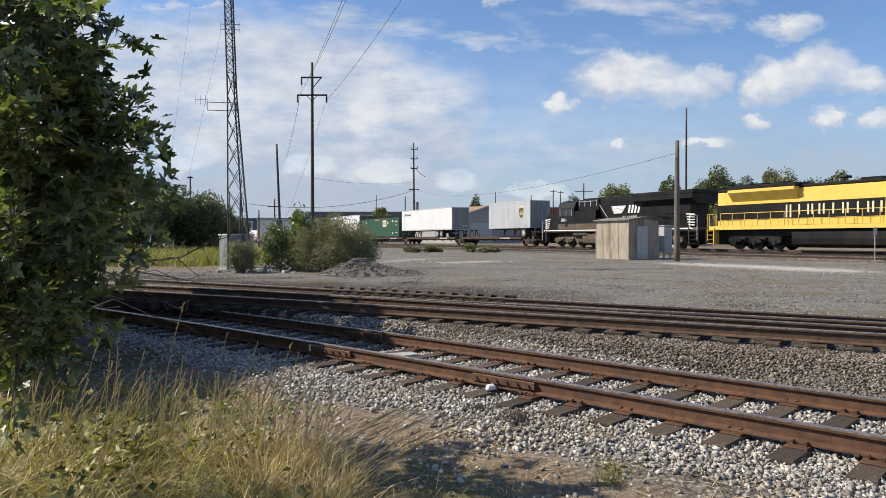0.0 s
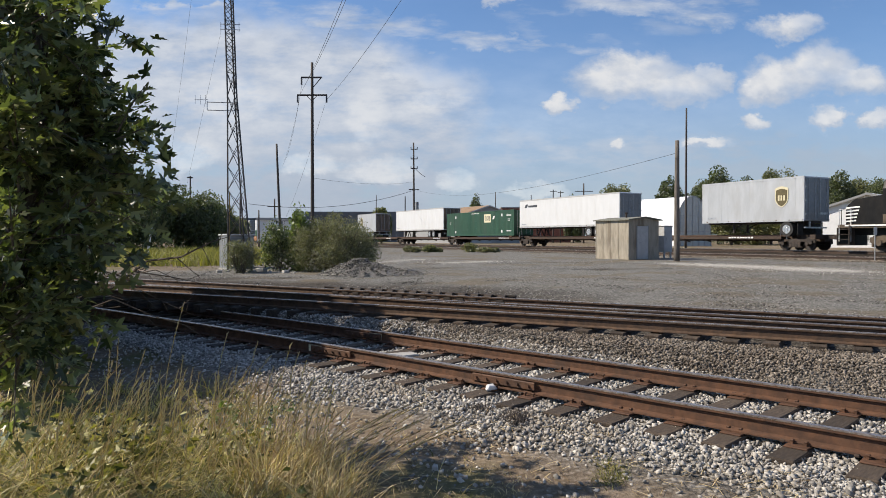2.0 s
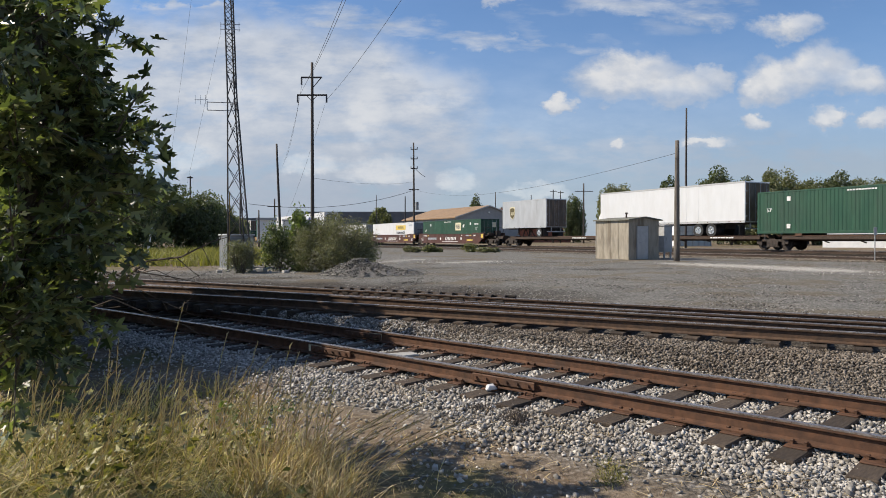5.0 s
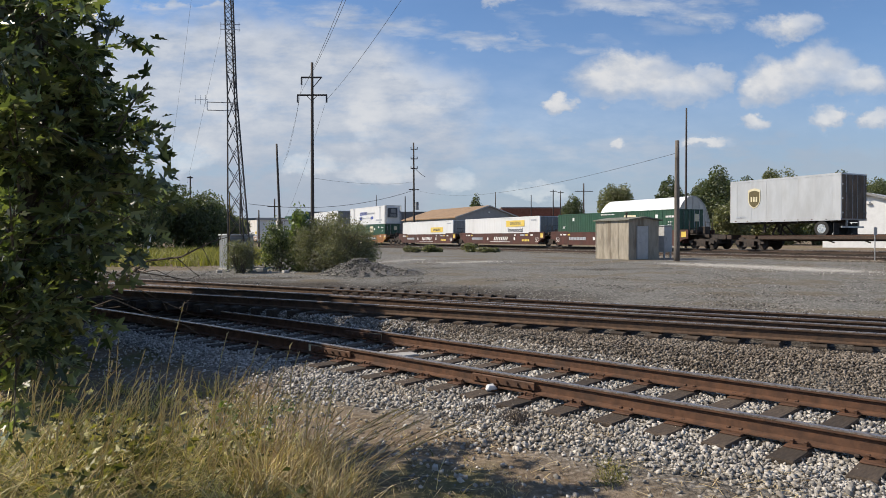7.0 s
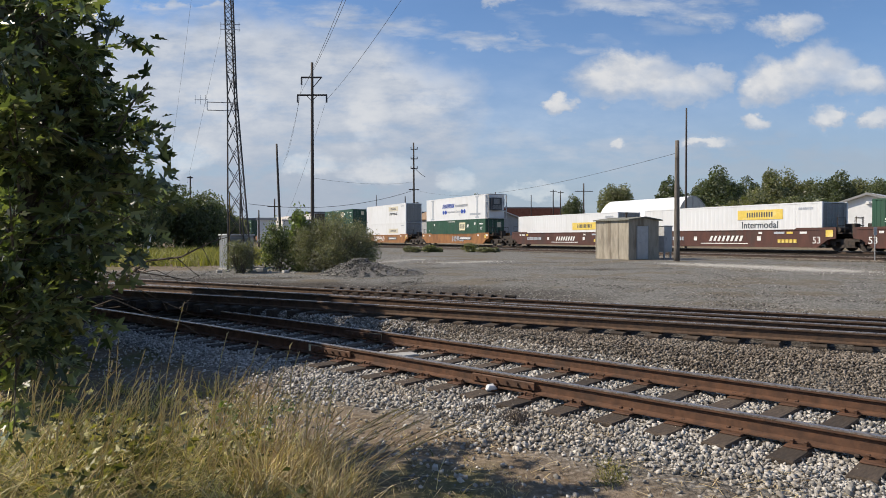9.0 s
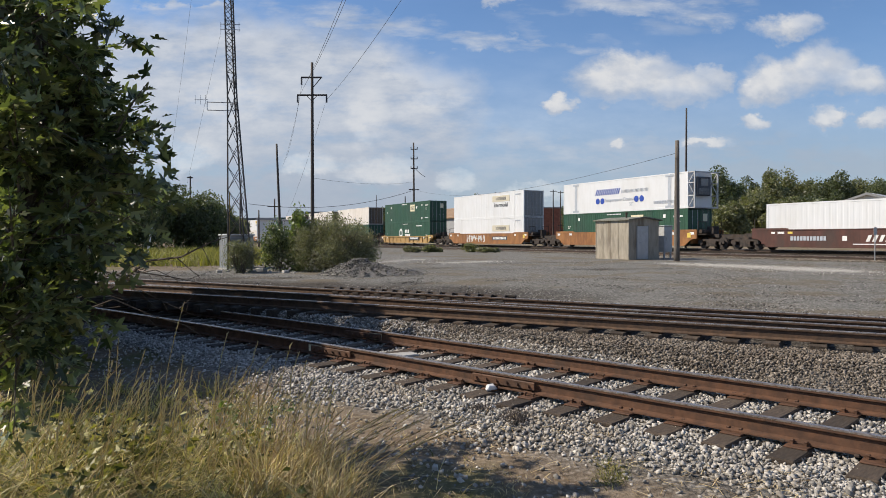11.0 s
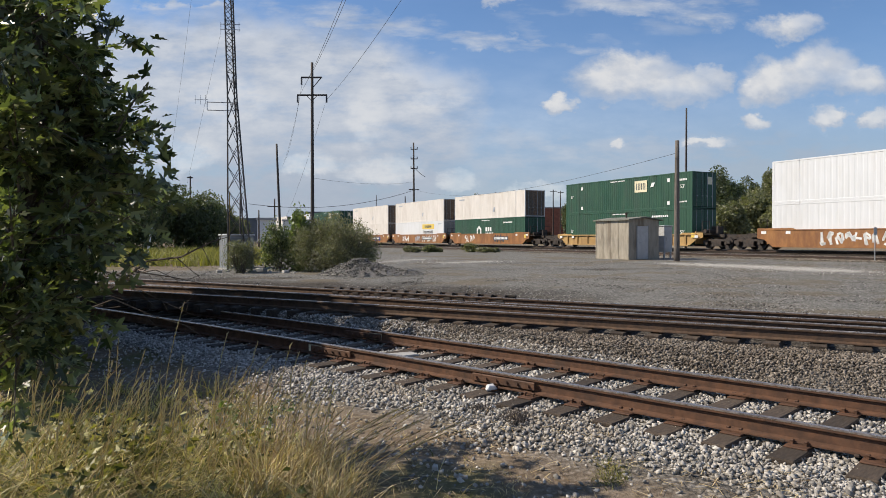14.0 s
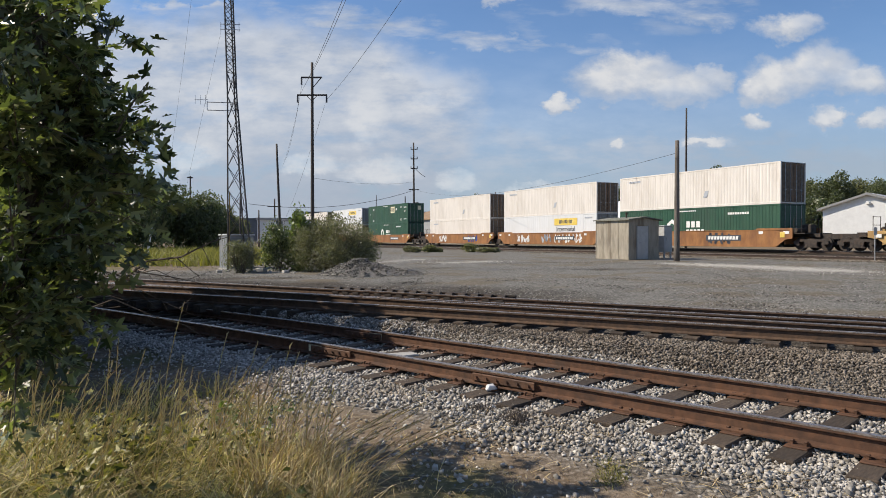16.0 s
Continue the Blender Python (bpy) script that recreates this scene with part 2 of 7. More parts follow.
YELLOW = material("glossy yellow paint", (0.76, 0.53, 0.115), (0.70, 0.48, 0.095), 2, 0.32, 0.0, 0, (0.60, 0.40, 0.06), 1.0, 0.3)
BLACK = material("locomotive black", (0.016, 0.015, 0.0145), (0.009, 0.009, 0.009), 2.5, 0.45, 0.0, 0, (0.032, 0.026, 0.020), 0.8, 0.5, (1, 1, 0.5), ior=1.25)
GRIME = material("brown grimed black", (0.105, 0.078, 0.052), (0.060, 0.045, 0.031), 3, 0.7, 0.05, 0, (0.16, 0.115, 0.075), 1.0, 0.5)
UNDER = material("sooty running gear", (0.060, 0.047, 0.038), (0.026, 0.022, 0.020), 6, 0.8, 0.2, 0.1, (0.10, 0.062, 0.04), 2.0, 0.4)
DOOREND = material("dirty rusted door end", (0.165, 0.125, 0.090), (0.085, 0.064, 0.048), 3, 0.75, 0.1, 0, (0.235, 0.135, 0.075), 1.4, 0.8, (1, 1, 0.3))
TYRE = material("tyre rubber", (0.035, 0.034, 0.033), (0.02, 0.02, 0.02), 8, 0.85)
ALU = material("polished wheel", (0.70, 0.70, 0.70), (0.55, 0.55, 0.55), 8, 0.3, 0.0, 0.8)
LETTER = material("white lettering", (0.78, 0.78, 0.76), (0.68, 0.68, 0.66), 5, 0.55, 0, 0, (0.5, 0.48, 0.45), 3, 0.4)
LETTER_DARK = material("dark lettering", (0.060, 0.070, 0.085), (0.04, 0.045, 0.055), 5, 0.55)
LETTER_GREY = material("faded grey lettering", (0.42, 0.45, 0.50), (0.36, 0.39, 0.43), 5, 0.55)
BLUE = material("blue emblem paint", (0.025, 0.075, 0.38), (0.02, 0.055, 0.30), 5, 0.5)
CREAM = material("cream emblem panel", (0.72, 0.66, 0.46), (0.64, 0.58, 0.40), 5, 0.55)
FADED = material("bleached yellow panel", (0.58, 0.53, 0.40), (0.50, 0.46, 0.36), 5, 0.55, 0, 0, (0.60, 0.58, 0.52), 1.5, 0.5)
SIGNYELLOW = material("faded yellow panel", (0.72, 0.53, 0.10), (0.62, 0.45, 0.08), 5, 0.55, 0, 0, (0.74, 0.65, 0.35), 1.5, 0.5)
GOLD = material("pale gold emblem", (0.66, 0.60, 0.42), (0.58, 0.52, 0.34), 5, 0.5)
SHIELD = material("olive brown emblem", (0.125, 0.100, 0.040), (0.085, 0.066, 0.028), 5, 0.5)
TENT = material("white tensioned fabric", (0.80, 0.81, 0.82), (0.74, 0.75, 0.76), 1.0, 0.6, 0, 0, (0.64, 0.65, 0.66), 0.5, 0.4)
TENTEND = material("grey translucent end fabric", (0.44, 0.46, 0.45), (0.36, 0.38, 0.37), 1.0, 0.6)
SIDING = material("white lap siding", (0.70, 0.71, 0.71), (0.62, 0.63, 0.63), 1.5, 0.6, 0, 0, (0.55, 0.55, 0.54), 0.6, 0.3)
GREYWALL = material("grey steel siding", (0.33, 0.335, 0.34), (0.28, 0.285, 0.29), 1.0, 0.6)
BROWNROOF = material("tan shingle roof", (0.31, 0.205, 0.12), (0.235, 0.155, 0.09), 1.5, 0.85, 0.1, 0, (0.20, 0.135, 0.085), 0.3, 0.5)
BRICK = material("red brick wall", (0.27, 0.105, 0.065), (0.19, 0.07, 0.045), 1.2, 0.85)
DARKROOF = material("dark flat roofed wall", (0.14, 0.15, 0.165), (0.10, 0.108, 0.118), 0.6, 0.7)
GLASS = material("dark window glass", (0.03, 0.035, 0.04), (0.02, 0.024, 0.028), 3, 0.06)
CONCRETE = material("pale broken concrete", (0.46, 0.44, 0.40), (0.32, 0.305, 0.28), 4, 0.9, 0.3, 0, (0.32, 0.29, 0.25), 1.2, 0.5)


# ---- mesh tools ----
class Shape:
    """Collects vertices and faces of one mesh."""

    def __init__(self):
        self.v, self.f = [], []

    def add(self, verts, faces):
        k = len(self.v)
        self.v.extend([tuple(p) for p in verts])
        self.f.extend([tuple(i + k for i in q) for q in faces])
        return self

    def box(self, x0, x1, y0, y1, z0, z1, bevel=0.0, m=None):
        b = bevel
        if b:
            pts = []
            for z, i in ((z0, b), (z0 + b, 0), (z1 - b, 0), (z1, b)):
                pts += [(x0 + i + (b - i), y0 + i, z), (x1 - i - (b - i), y0 + i, z), (x1 - i, y0 + b, z), (x1 - i, y1 - b, z),
                        (x1 - i - (b - i), y1 - i, z), (x0 + i + (b - i), y1 - i, z), (x0 + i, y1 - b, z), (x0 + i, y0 + b, z)]
            fs = [tuple(range(7, -1, -1)), tuple(range(24, 32))]
            for r in range(3):
                fs += [(r * 8 + i, r * 8 + (i + 1) % 8, r * 8 + 8 + (i + 1) % 8, r * 8 + 8 + i) for i in range(8)]
        else:
            pts = [(x, y, z) for z in (z0, z1) for x, y in ((x0, y0), (x1, y0), (x1, y1), (x0, y1))]
            fs = [(3, 2, 1, 0), (4, 5, 6, 7), (0, 1, 5, 4), (1, 2, 6, 5), (2, 3, 7, 6), (3, 0, 4, 7)]
        if m is not None:
            pts = [m @ Vector(p) for p in pts]
        return self.add(pts, fs)

    def rod(self, p, q, r, r2=None, n=8):
        p, q = Vector(p), Vector(q)
        r2 = r if r2 is None else r2
        d = (q - p).normalized()
        a = d.orthogonal().normalized()
        b = d.cross(a)
        pts = []
        for c, rr in ((p, r), (q, r2)):
            pts += [c + (a * math.cos(2 * math.pi * i / n) + b * math.sin(2 * math.pi * i / n)) * rr for i in range(n)]
        fs = [(i, (i + 1) % n, n + (i + 1) % n, n + i) for i in range(n)] + [tuple(range(n - 1, -1, -1)), tuple(range(n, 2 * n))]
        return self.add(pts, fs)

    def bar(self, p, q, w, h):
        """A square bar from p to q."""
        p, q = Vector(p), Vector(q)
        d = (q - p).normalized()
        a = d.cross(Vector((0, 0, 1)))
        a = a.normalized() if a.length > 1e-4 else Vector((1, 0, 0))
        b = a.cross(d)
        pts = [c + a * (i * w / 2) + b * (j * h / 2) for c in (p, q) for i, j in ((-1, -1), (1, -1), (1, 1), (-1, 1))]
        return self.add(pts, [(3, 2, 1, 0), (4, 5, 6, 7), (0, 1, 5, 4), (1, 2, 6, 5), (2, 3, 7, 6), (3, 0, 4, 7)])

    def tube(self, path, r, n=6, r2=None):
        """One joined round tube along a path, from radius r to r2."""
        path = [Vector(p) for p in path]
        r2 = r if r2 is None else r2
        a = (path[1] - path[0]).orthogonal().normalized()
        pts, last = [], len(path) - 1
        for i, p in enumerate(path):
            d = (path[min(i + 1, last)] - path[max(i - 1, 0)]).normalized()
            a = (a - d * a.dot(d)).normalized()
            b = d.cross(a)
            rr = r + (r2 - r) * i / last
            pts += [p + (a * math.cos(2 * math.pi * k / n) + b * math.sin(2 * math.pi * k / n)) * rr for k in range(n)]
        fs = [(i * n + k, i * n + (k + 1) % n, (i + 1) * n + (k + 1) % n, (i + 1) * n + k) for i in range(last) for k in range(n)]
        return self.add(pts, fs + [tuple(range(n - 1, -1, -1)), tuple(range(last * n, last * n + n))])

    def sweep(self, profile, path, ups=None):
        """A closed profile of (side, up) carried along a path of points in plan; side is to the right of the way."""
        n = len(profile)
        pts = []
        for i, p in enumerate(path):
            a, b = Vector(path[max(i - 1, 0)]), Vector(path[min(i + 1, len(path) - 1)])
            d = (b - a).normalized()
            side = Vector((d.y, -d.x, 0)).normalized()
            pts += [Vector(p) + side * s + Vector((0, 0, z)) for s, z in profile]
        fs = [(i * n + j, i * n + (j + 1) % n, (i + 1) * n + (j + 1) % n, (i + 1) * n + j) for i in range(len(path) - 1) for j in range(n)]
        fs += [tuple(range(n - 1, -1, -1)), tuple(range((len(path) - 1) * n, len(path) * n))]
        return self.add(pts, fs)

    def prism(self, outline, y0, y1):
        """An outline of (x, z), drawn out from y0 to y1."""
        n = len(outline)
        pts = [(x, y, z) for y in (y0, y1) for x, z in outline]
        return self.add(pts, [tuple(range(n)), tuple(range(2 * n - 1, n - 1, -1))] + [(j, n + j, n + (j + 1) % n, (j + 1) % n) for j in range(n)])

    def along(self, outline, x0, x1):
        """An outline of (y, z), drawn out from x0 to x1."""
        n = len(outline)
        pts = [(x, y, z) for x in (x0, x1) for y, z in outline]
        return self.add(pts, [tuple(range(n - 1, -1, -1)), tuple(range(n, 2 * n))] + [(j, (j + 1) % n, n + (j + 1) % n, n + j) for j in range(n)])

    def mesh(self, name, mat, smooth=False):
        me = bpy.data.meshes.new(name)
        me.from_pydata(self.v, [], self.f)
        bm = bmesh.new()
        bm.from_mesh(me)
        bmesh.ops.recalc_face_normals(bm, faces=bm.faces)
        bm.to_mesh(me)
        bm.free()
        for m in mat if isinstance(mat, (list, tuple)) else [mat]:
            me.materials.append(m)
        if smooth:
            me.polygons.foreach_set("use_smooth", [True] * len(me.polygons))
        return me


def thing(name, label, category, group="", kind="", at=None):
    ob = new(name)
    ob.empty_display_size = 0.3
    if at is not None:
        ob.matrix_basis = at
    return tagged(ob, label, category, group, kind)


def part(name, shape, mat, parent, label="", smooth=False, at=None):
    """One mesh object under a thing or a part."""
    me = shape if isinstance(shape, bpy.types.Mesh) else shape.mesh(name, mat, smooth)
    ob = new(name, me)
    ob.parent = parent
    if at is not None:
        ob.matrix_basis = at
    return tagged(ob, label) if label else ob


def solo(name, shape, mat, label, category, group="", kind="", smooth=False, at=None):
    """A thing that is a single mesh."""
    me = shape if isinstance(shape, bpy.types.Mesh) else shape.mesh(name, mat, smooth)
    ob = new(name, me)
    if at is not None:
        ob.matrix_basis = at
    return tagged(ob, label, category, group, kind)


def words(text, size, mat, lean=0.0):
    """Lettering as a thin mesh, upright in the x, z plane and facing -y, its centre at the origin."""
    cu = bpy.data.curves.new("lettering", "FONT")
    cu.body, cu.size, cu.extrude, cu.align_x, cu.align_y, cu.shear = text, size, 0.004, "CENTER", "CENTER", lean
    tmp = new("lettering", cu)
    me = bpy.data.meshes.new_from_object(tmp.evaluated_get(bpy.context.evaluated_depsgraph_get()))
    bpy.data.objects.remove(tmp)
    me.transform(pose(0, 0, 0, 90))
    me.materials.clear()
    me.materials.append(mat)
    return me


rnd = random.Random(7)


# ---- the lie of the land ----
def frame_of(deg):
    a = radians(deg)
    return Vector((-math.sin(a), math.cos(a), 0)), Vector((math.cos(a), math.sin(a), 0))


D_NEAR, N_NEAR = frame_of(46.0)      # the near siding: away along the rails, and across
D_MID, N_MID = frame_of(60.0)        # the middle line with its turnout
D_MAIN, N_MAIN = frame_of(26.9)      # the two main lines that carry the train
(N_NEAR_X, N_NEAR_Y), (N_MID_X, N_MID_Y), (N_MAIN_X, N_MAIN_Y) = N_NEAR.xy, N_MID.xy, N_MAIN.xy
SIDING_Z, MID_Z, MAIN_Z, NEARMAIN_Z = 0.0, 0.30, 0.79, 0.57


def siding_offset(s):
    return 7.17 - 0.0015 * s * s


def ease(a, b, t):
    t = (t - a) / (b - a)
    if t <= 0.0:
        return 0.0
    return 1.0 if t >= 1.0 else t * t * (3 - 2 * t)


def ground_z(x, y):
    e = N_NEAR_X * x + N_NEAR_Y * y - siding_offset(min(N_NEAR_X * y - N_NEAR_Y * x, 30))
    o = N_MID_X * x + N_MID_Y * y
    m = N_MAIN_X * x + N_MAIN_Y * y
    z = -0.36 + 0.115 * ease(-2.9, -1.55, e)
    z += 0.28 * max(ease(1.35, 1.9, e) * ease(8.9, 10.4, o), ease(10.2, 10.7, o) * ease(0.8, 1.2, e))
    z += 0.01 * ease(14.5, 16, o) + 0.325 * ease(15, 42, o)
    z = max(z, -0.40 + 0.75 * ease(34.0, 36.4, m)) if m > 30 and o > 14 else z
    if o > 14 and m > 36:
        z = max(z, 0.35 + 0.24 * ease(39.9, 42.0, m))
    return z


def on_ground(x, y, dz=0.0):
    return Vector((x, y, ground_z(x, y) + dz))


def make_ground():
    def steps(lo, hi, fine_lo, fine_hi, step, grow=1.09):
        out, v, d = [], fine_lo, step
        while v < fine_hi:
            out.append(v)
            v += step
        while v < hi:
            out.append(v)
            d *= grow
            v += d
        out.append(hi)
        v, d = fine_lo - step, step
        while v > lo:
            out.append(v)
            d *= grow
            v -= d
        return sorted(out + [lo])

    xs, ys = steps(-2400, 2400, -14, 20, 0.22), steps(-400, 4200, 1.5, 26, 0.20, 1.06)
    nx = len(xs)
    verts, kinds = [], []
    for y in ys:
        for x in xs:
            z = ground_z(x, y)
            near = abs(x) < 60 and y < 90
            nz = noise.noise((x * 0.5, y * 0.5, 0)) if near else 0.0
            z += 0.03 * nz + (0.02 * noise.noise((x * 2.3, y * 2.3, 3)) if near else 0)
            verts.append((x, y, z))
            p = Vector((x, y, 0))
            s, o, m = p.dot(D_NEAR), p.dot(N_MID), p.dot(N_MAIN)
            e = p.dot(N_NEAR) - siding_offset(min(s, 30))
            j = 0.7 * nz
            light = ease(-2.4, -1.8, e + 0.7 * j) * (1 - ease(1.7, 2.3, e))
            dark = ease(1.7, 2.3, e) * (1 - ease(15.0, 16.4, o + j * 1.2))
            soil = 1 - ease(-2.4, -1.8, e + 0.7 * j)
            if o > 20:
                soil = max(soil, ease(-9.5, -12.5, x + 3 * j + (y - 35) * 0.10) * ease(31, 34, y + j), ease(52, 60, m + 4 * j))
            # cinders trodden into the ground beside the turnout
            cinder = 0.8 * ease(14.6, 16.0, o + j) * (1 - ease(17.8, 21.0, o + 3.0 * j)) * (1 - ease(0.0, 7.0, x + 4 * j)) if y < 40 else 0.0
            if o > 16 and m > 34:
                kinds.append((light, dark, min(1, soil), max(cinder, ease(35.2, 36.4, m + 1.3 * j) * (1 - ease(47, 50, m)))))
            elif cinder > 0:
                kinds.append((light, dark, min(1, soil), cinder))
            else:
                kinds.append((light, dark, min(1, soil), 0))
    faces = [(j * nx + i, j * nx + i + 1, (j + 1) * nx + i + 1, (j + 1) * nx + i) for j in range(len(ys) - 1) for i in range(nx - 1)]
    me = bpy.data.meshes.new("ground")
    me.from_pydata(verts, [], faces)
    at = me.color_attributes.new("cover", "FLOAT_COLOR", "POINT")
    at.data.foreach_set("color", [c for k in kinds for c in k])
    me.polygons.foreach_set("use_smooth", [True] * len(me.polygons))

    m = bpy.data.materials.new("ground cover")
    m.use_nodes = True
    n = Nodes(m.node_tree)
    co = n.add("ShaderNodeTexCoord").outputs["Object"]
    kind = n.add("ShaderNodeAttribute")
    kind.attribute_name = "cover"
    r, g, b = n.add("ShaderNodeSeparateColor", {0: kind.outputs["Color"]}).outputs
    cell = n.add("ShaderNodeTexVoronoi", {"Vector": co, "Scale": 22.0})
    chip = n.add("ShaderNodeSeparateColor", {0: cell.outputs["Color"]}).outputs[0]
    edge = n.range(cell.outputs["Distance"], 0.15, 0.75, 1.0, 0.45)
    fine, mid, wide = n.noise(co, 26.0, 6.0, 0.7), n.noise(co, 2.2, 5.0, 0.6), n.noise(co, 0.33, 4.0, 0.6)
    streak = n.noise(n.add("ShaderNodeMapping", {"Vector": co, "Rotation": (0, 0, radians(-28)), "Scale": (0.10, 0.8, 1.0)}).outputs[0], 1.0, 4.0, 0.6)

    def grit(lo, hi):
        c = n.mix(chip, (*lo, 1), (*hi, 1))
        return n.mix(1.0, c, n.add("ShaderNodeCombineColor", {0: edge, 1: edge, 2: edge}).outputs[0], "MULTIPLY")

    yard = n.mix(n.range(fine, 0.3, 0.7), (0.098, 0.097, 0.087, 1), (0.198, 0.195, 0.176, 1))
    yard = n.mix(n.range(n.noise(co, 7.0, 5.0, 0.7), 0.42, 0.62, 0.0, 0.55), yard, (0.275, 0.265, 0.25, 1))
    yard = n.mix(0.70, yard, grit((0.100, 0.098, 0.090), (0.44, 0.425, 0.39)))
    yard = n.mix(n.range(streak, 0.52, 0.68, 0.0, 0.30), yard, (0.085, 0.073, 0.061, 1))
    yard = n.mix(n.range(wide, 0.48, 0.62, 0.0, 0.62), yard, (0.150, 0.120, 0.080, 1))
    yard = n.mix(n.range(mid, 0.60, 0.75, 0.0, 0.5), yard, (0.21, 0.205, 0.19, 1))
    soil = n.mix(n.range(mid, 0.35, 0.65), (0.205, 0.148, 0.100, 1), (0.330, 0.250, 0.175, 1))
    soil = n.mix(0.45, soil, grit((0.10, 0.080, 0.060), (0.36, 0.315, 0.255)))
    soil = n.mix(n.range(fine, 0.45, 0.7, 0.0, 0.6), soil, (0.10, 0.085, 0.055, 1))
    soil = n.mix(n.range(wide, 0.5, 0.62, 0.0, 0.6), soil, (0.115, 0.125, 0.045, 1))
    col = n.mix(r, yard, grit((0.14, 0.13, 0.115), (0.42, 0.39, 0.35)))
    col = n.mix(g, col, grit((0.062, 0.054, 0.046), (0.20, 0.178, 0.152)))
    col = n.mix(b, col, soil)
    col = n.mix(kind.outputs["Alpha"], col, grit((0.034, 0.029, 0.025), (0.105, 0.088, 0.072)))
    bs = n.add("ShaderNodeBsdfPrincipled", {"Base Color": col, "Roughness": 0.95, "Specular IOR Level": 0.04})
    hgt = n.math("ADD", n.math("MULTIPLY", edge, n.math("ADD", r, g)), fine)
    bump = n.add("ShaderNodeBump", {"Height": hgt, "Strength": 0.9, "Distance": 0.03})
    n.tree.links.new(bump.outputs[0], bs.inputs["Normal"])
    n.add("ShaderNodeOutputMaterial", {0: bs.outputs[0]})
    me.materials.append(m)
    tagged(new("ground", me), "grey gravel yard with ballast beds and dry soil", "ground", kind="structure")


make_ground()


# ---- tracks ----
RAIL_PROFILE = [(-0.07, -0.172), (0.07, -0.172), (0.07, -0.158), (0.012, -0.138), (0.010, -0.045), (0.036, -0.034), (0.036, -0.006)]
RAIL_PROFILE = RAIL_PROFILE + [(-x, z) for x, z in reversed(RAIL_PROFILE[2:])]
HEAD_PROFILE = [(-0.037, -0.014), (0.037, -0.014), (0.036, -0.003), (0.028, 0.0015), (-0.028, 0.0015), (-0.036, -0.003)]


def rail(track, path, steel=RUST):
    body = part("rail", Shape().sweep(RAIL_PROFILE, path), steel, track)
    part("running_surface", Shape().sweep(HEAD_PROFILE, path), RAILHEAD, body, "bright worn steel rail head")
    return body


def tie_meshes():
    out = []
    for k in range(4):
        sh = Shape().box(-1.30, 1.30, -0.112, 0.112, -0.18, 0.0, 0.012)
        sh.v = [(x + 0.02 * noise.noise((x * 3, y * 9, k)), y + 0.012 * noise.noise((x * 4, k, z * 5)), z + 0.008 * noise.noise((x * 5, y * 8, k + 5))) for x, y, z in sh.v]
        out.append(sh.mesh("tie", TIE))
    plate = Shape().box(-0.19, 0.19, -0.095, 0.095, 0.001, 0.016, 0.004)
    for sx in (-0.095, 0.095):
        for sy in (-0.055, 0.055):
            plate.box(sx - 0.010, sx + 0.010, sy - 0.010, sy + 0.010, 0.016, 0.042)
            plate.box(sx - 0.019 - (0.008 if sx > 0 else -0.008), sx + 0.019 - (0.008 if sx > 0 else -0.008), sy - 0.017, sy + 0.017, 0.040, 0.056, 0.005)
    anchor = Shape().box(-0.085, 0.085, -0.020, 0.020, -0.004, 0.022, 0.006).box(0.07, 0.10, -0.022, 0.022, -0.006, 0.034, 0.006)
    return out, plate.mesh("tie_plate", RUST), anchor.mesh("rail_anchor", RUST_DARK)


TIES, PLATE, ANCHOR = tie_meshes()


def lay_ties(track, centre, top, s0, s1, pitch, plates_to, half=1.0, gauge=0.752):
    """Ties under a centre line given by centre(s); those up to plates_to carry plates and spikes."""
    s = s0
    while s < s1:
        a, b = centre(s - 0.2), centre(s + 0.2)
        d = (b - a).normalized()
        ang = math.degrees(math.atan2(d.y, d.x)) - 90
        c = centre(s)
        tie = part("tie", TIES[rnd.randrange(4)], TIE, track,
                   at=pose(c.x, c.y, top - 0.189 + rnd.uniform(-0.012, 0.004), 0, 0, ang + rnd.uniform(-1.4, 1.4)) @ pose(rnd.uniform(-0.06, 0.06), 0, 0))
        if s < plates_to:
            for side in (-gauge, gauge):
                part("tie_plate", PLATE, RUST, tie, at=pose(side, 0, 0))
                part("rail_anchor", ANCHOR, RUST_DARK, tie, at=pose(side, 0.135, 0.012))
        s += pitch + rnd.uniform(-0.03, 0.03)


def siding_at(s, off=0.0):
    s2 = min(s, 40)
    p = D_NEAR * s + N_NEAR * (siding_offset(s2) + off)
    return Vector((p.x, p.y, SIDING_Z))


def mid_at(s, off=0.0):
    p = D_MID * s + N_MID * (11.80 + off)
    return Vector((p.x, p.y, MID_Z))


def turnout_at(s, off=0.0):
    p = D_MID * s + N_MID * (12.60 + 0.055 * s + off)
    return Vector((p.x, p.y, MID_Z))


def main_at(s, m, z):
    p = D_MAIN * s + N_MAIN * m
    return Vector((p.x, p.y, z))


def line(fn, s0, s1, step):
    out, s = [], s0
    while s < s1 + step * 0.5:
        out.append(fn(s))
        s += step
    return out


siding = thing("siding_track", "rusty siding track on worn timber ties", "railway track", "railway tracks", "structure")
for off in (-0.752, 0.752):
    rail(siding, line(lambda s: siding_at(s, off), -12, 40, 1.0))
lay_ties(siding, siding_at, SIDING_Z, -3.0, 24.0, 0.56, 13.5)

middle = thing("middle_track", "brown rusty track beside a turnout", "railway track", "railway tracks", "structure")
for off in (-0.752, 0.752):
    rail(middle, line(lambda s: mid_at(s, off), -14, 46, 2.0), RUST_BROWN)
lay_ties(middle, lambda s: mid_at(s, 0.25), MID_Z, -3.5, 30.0, 0.55, 16.0, gauge=0.80)

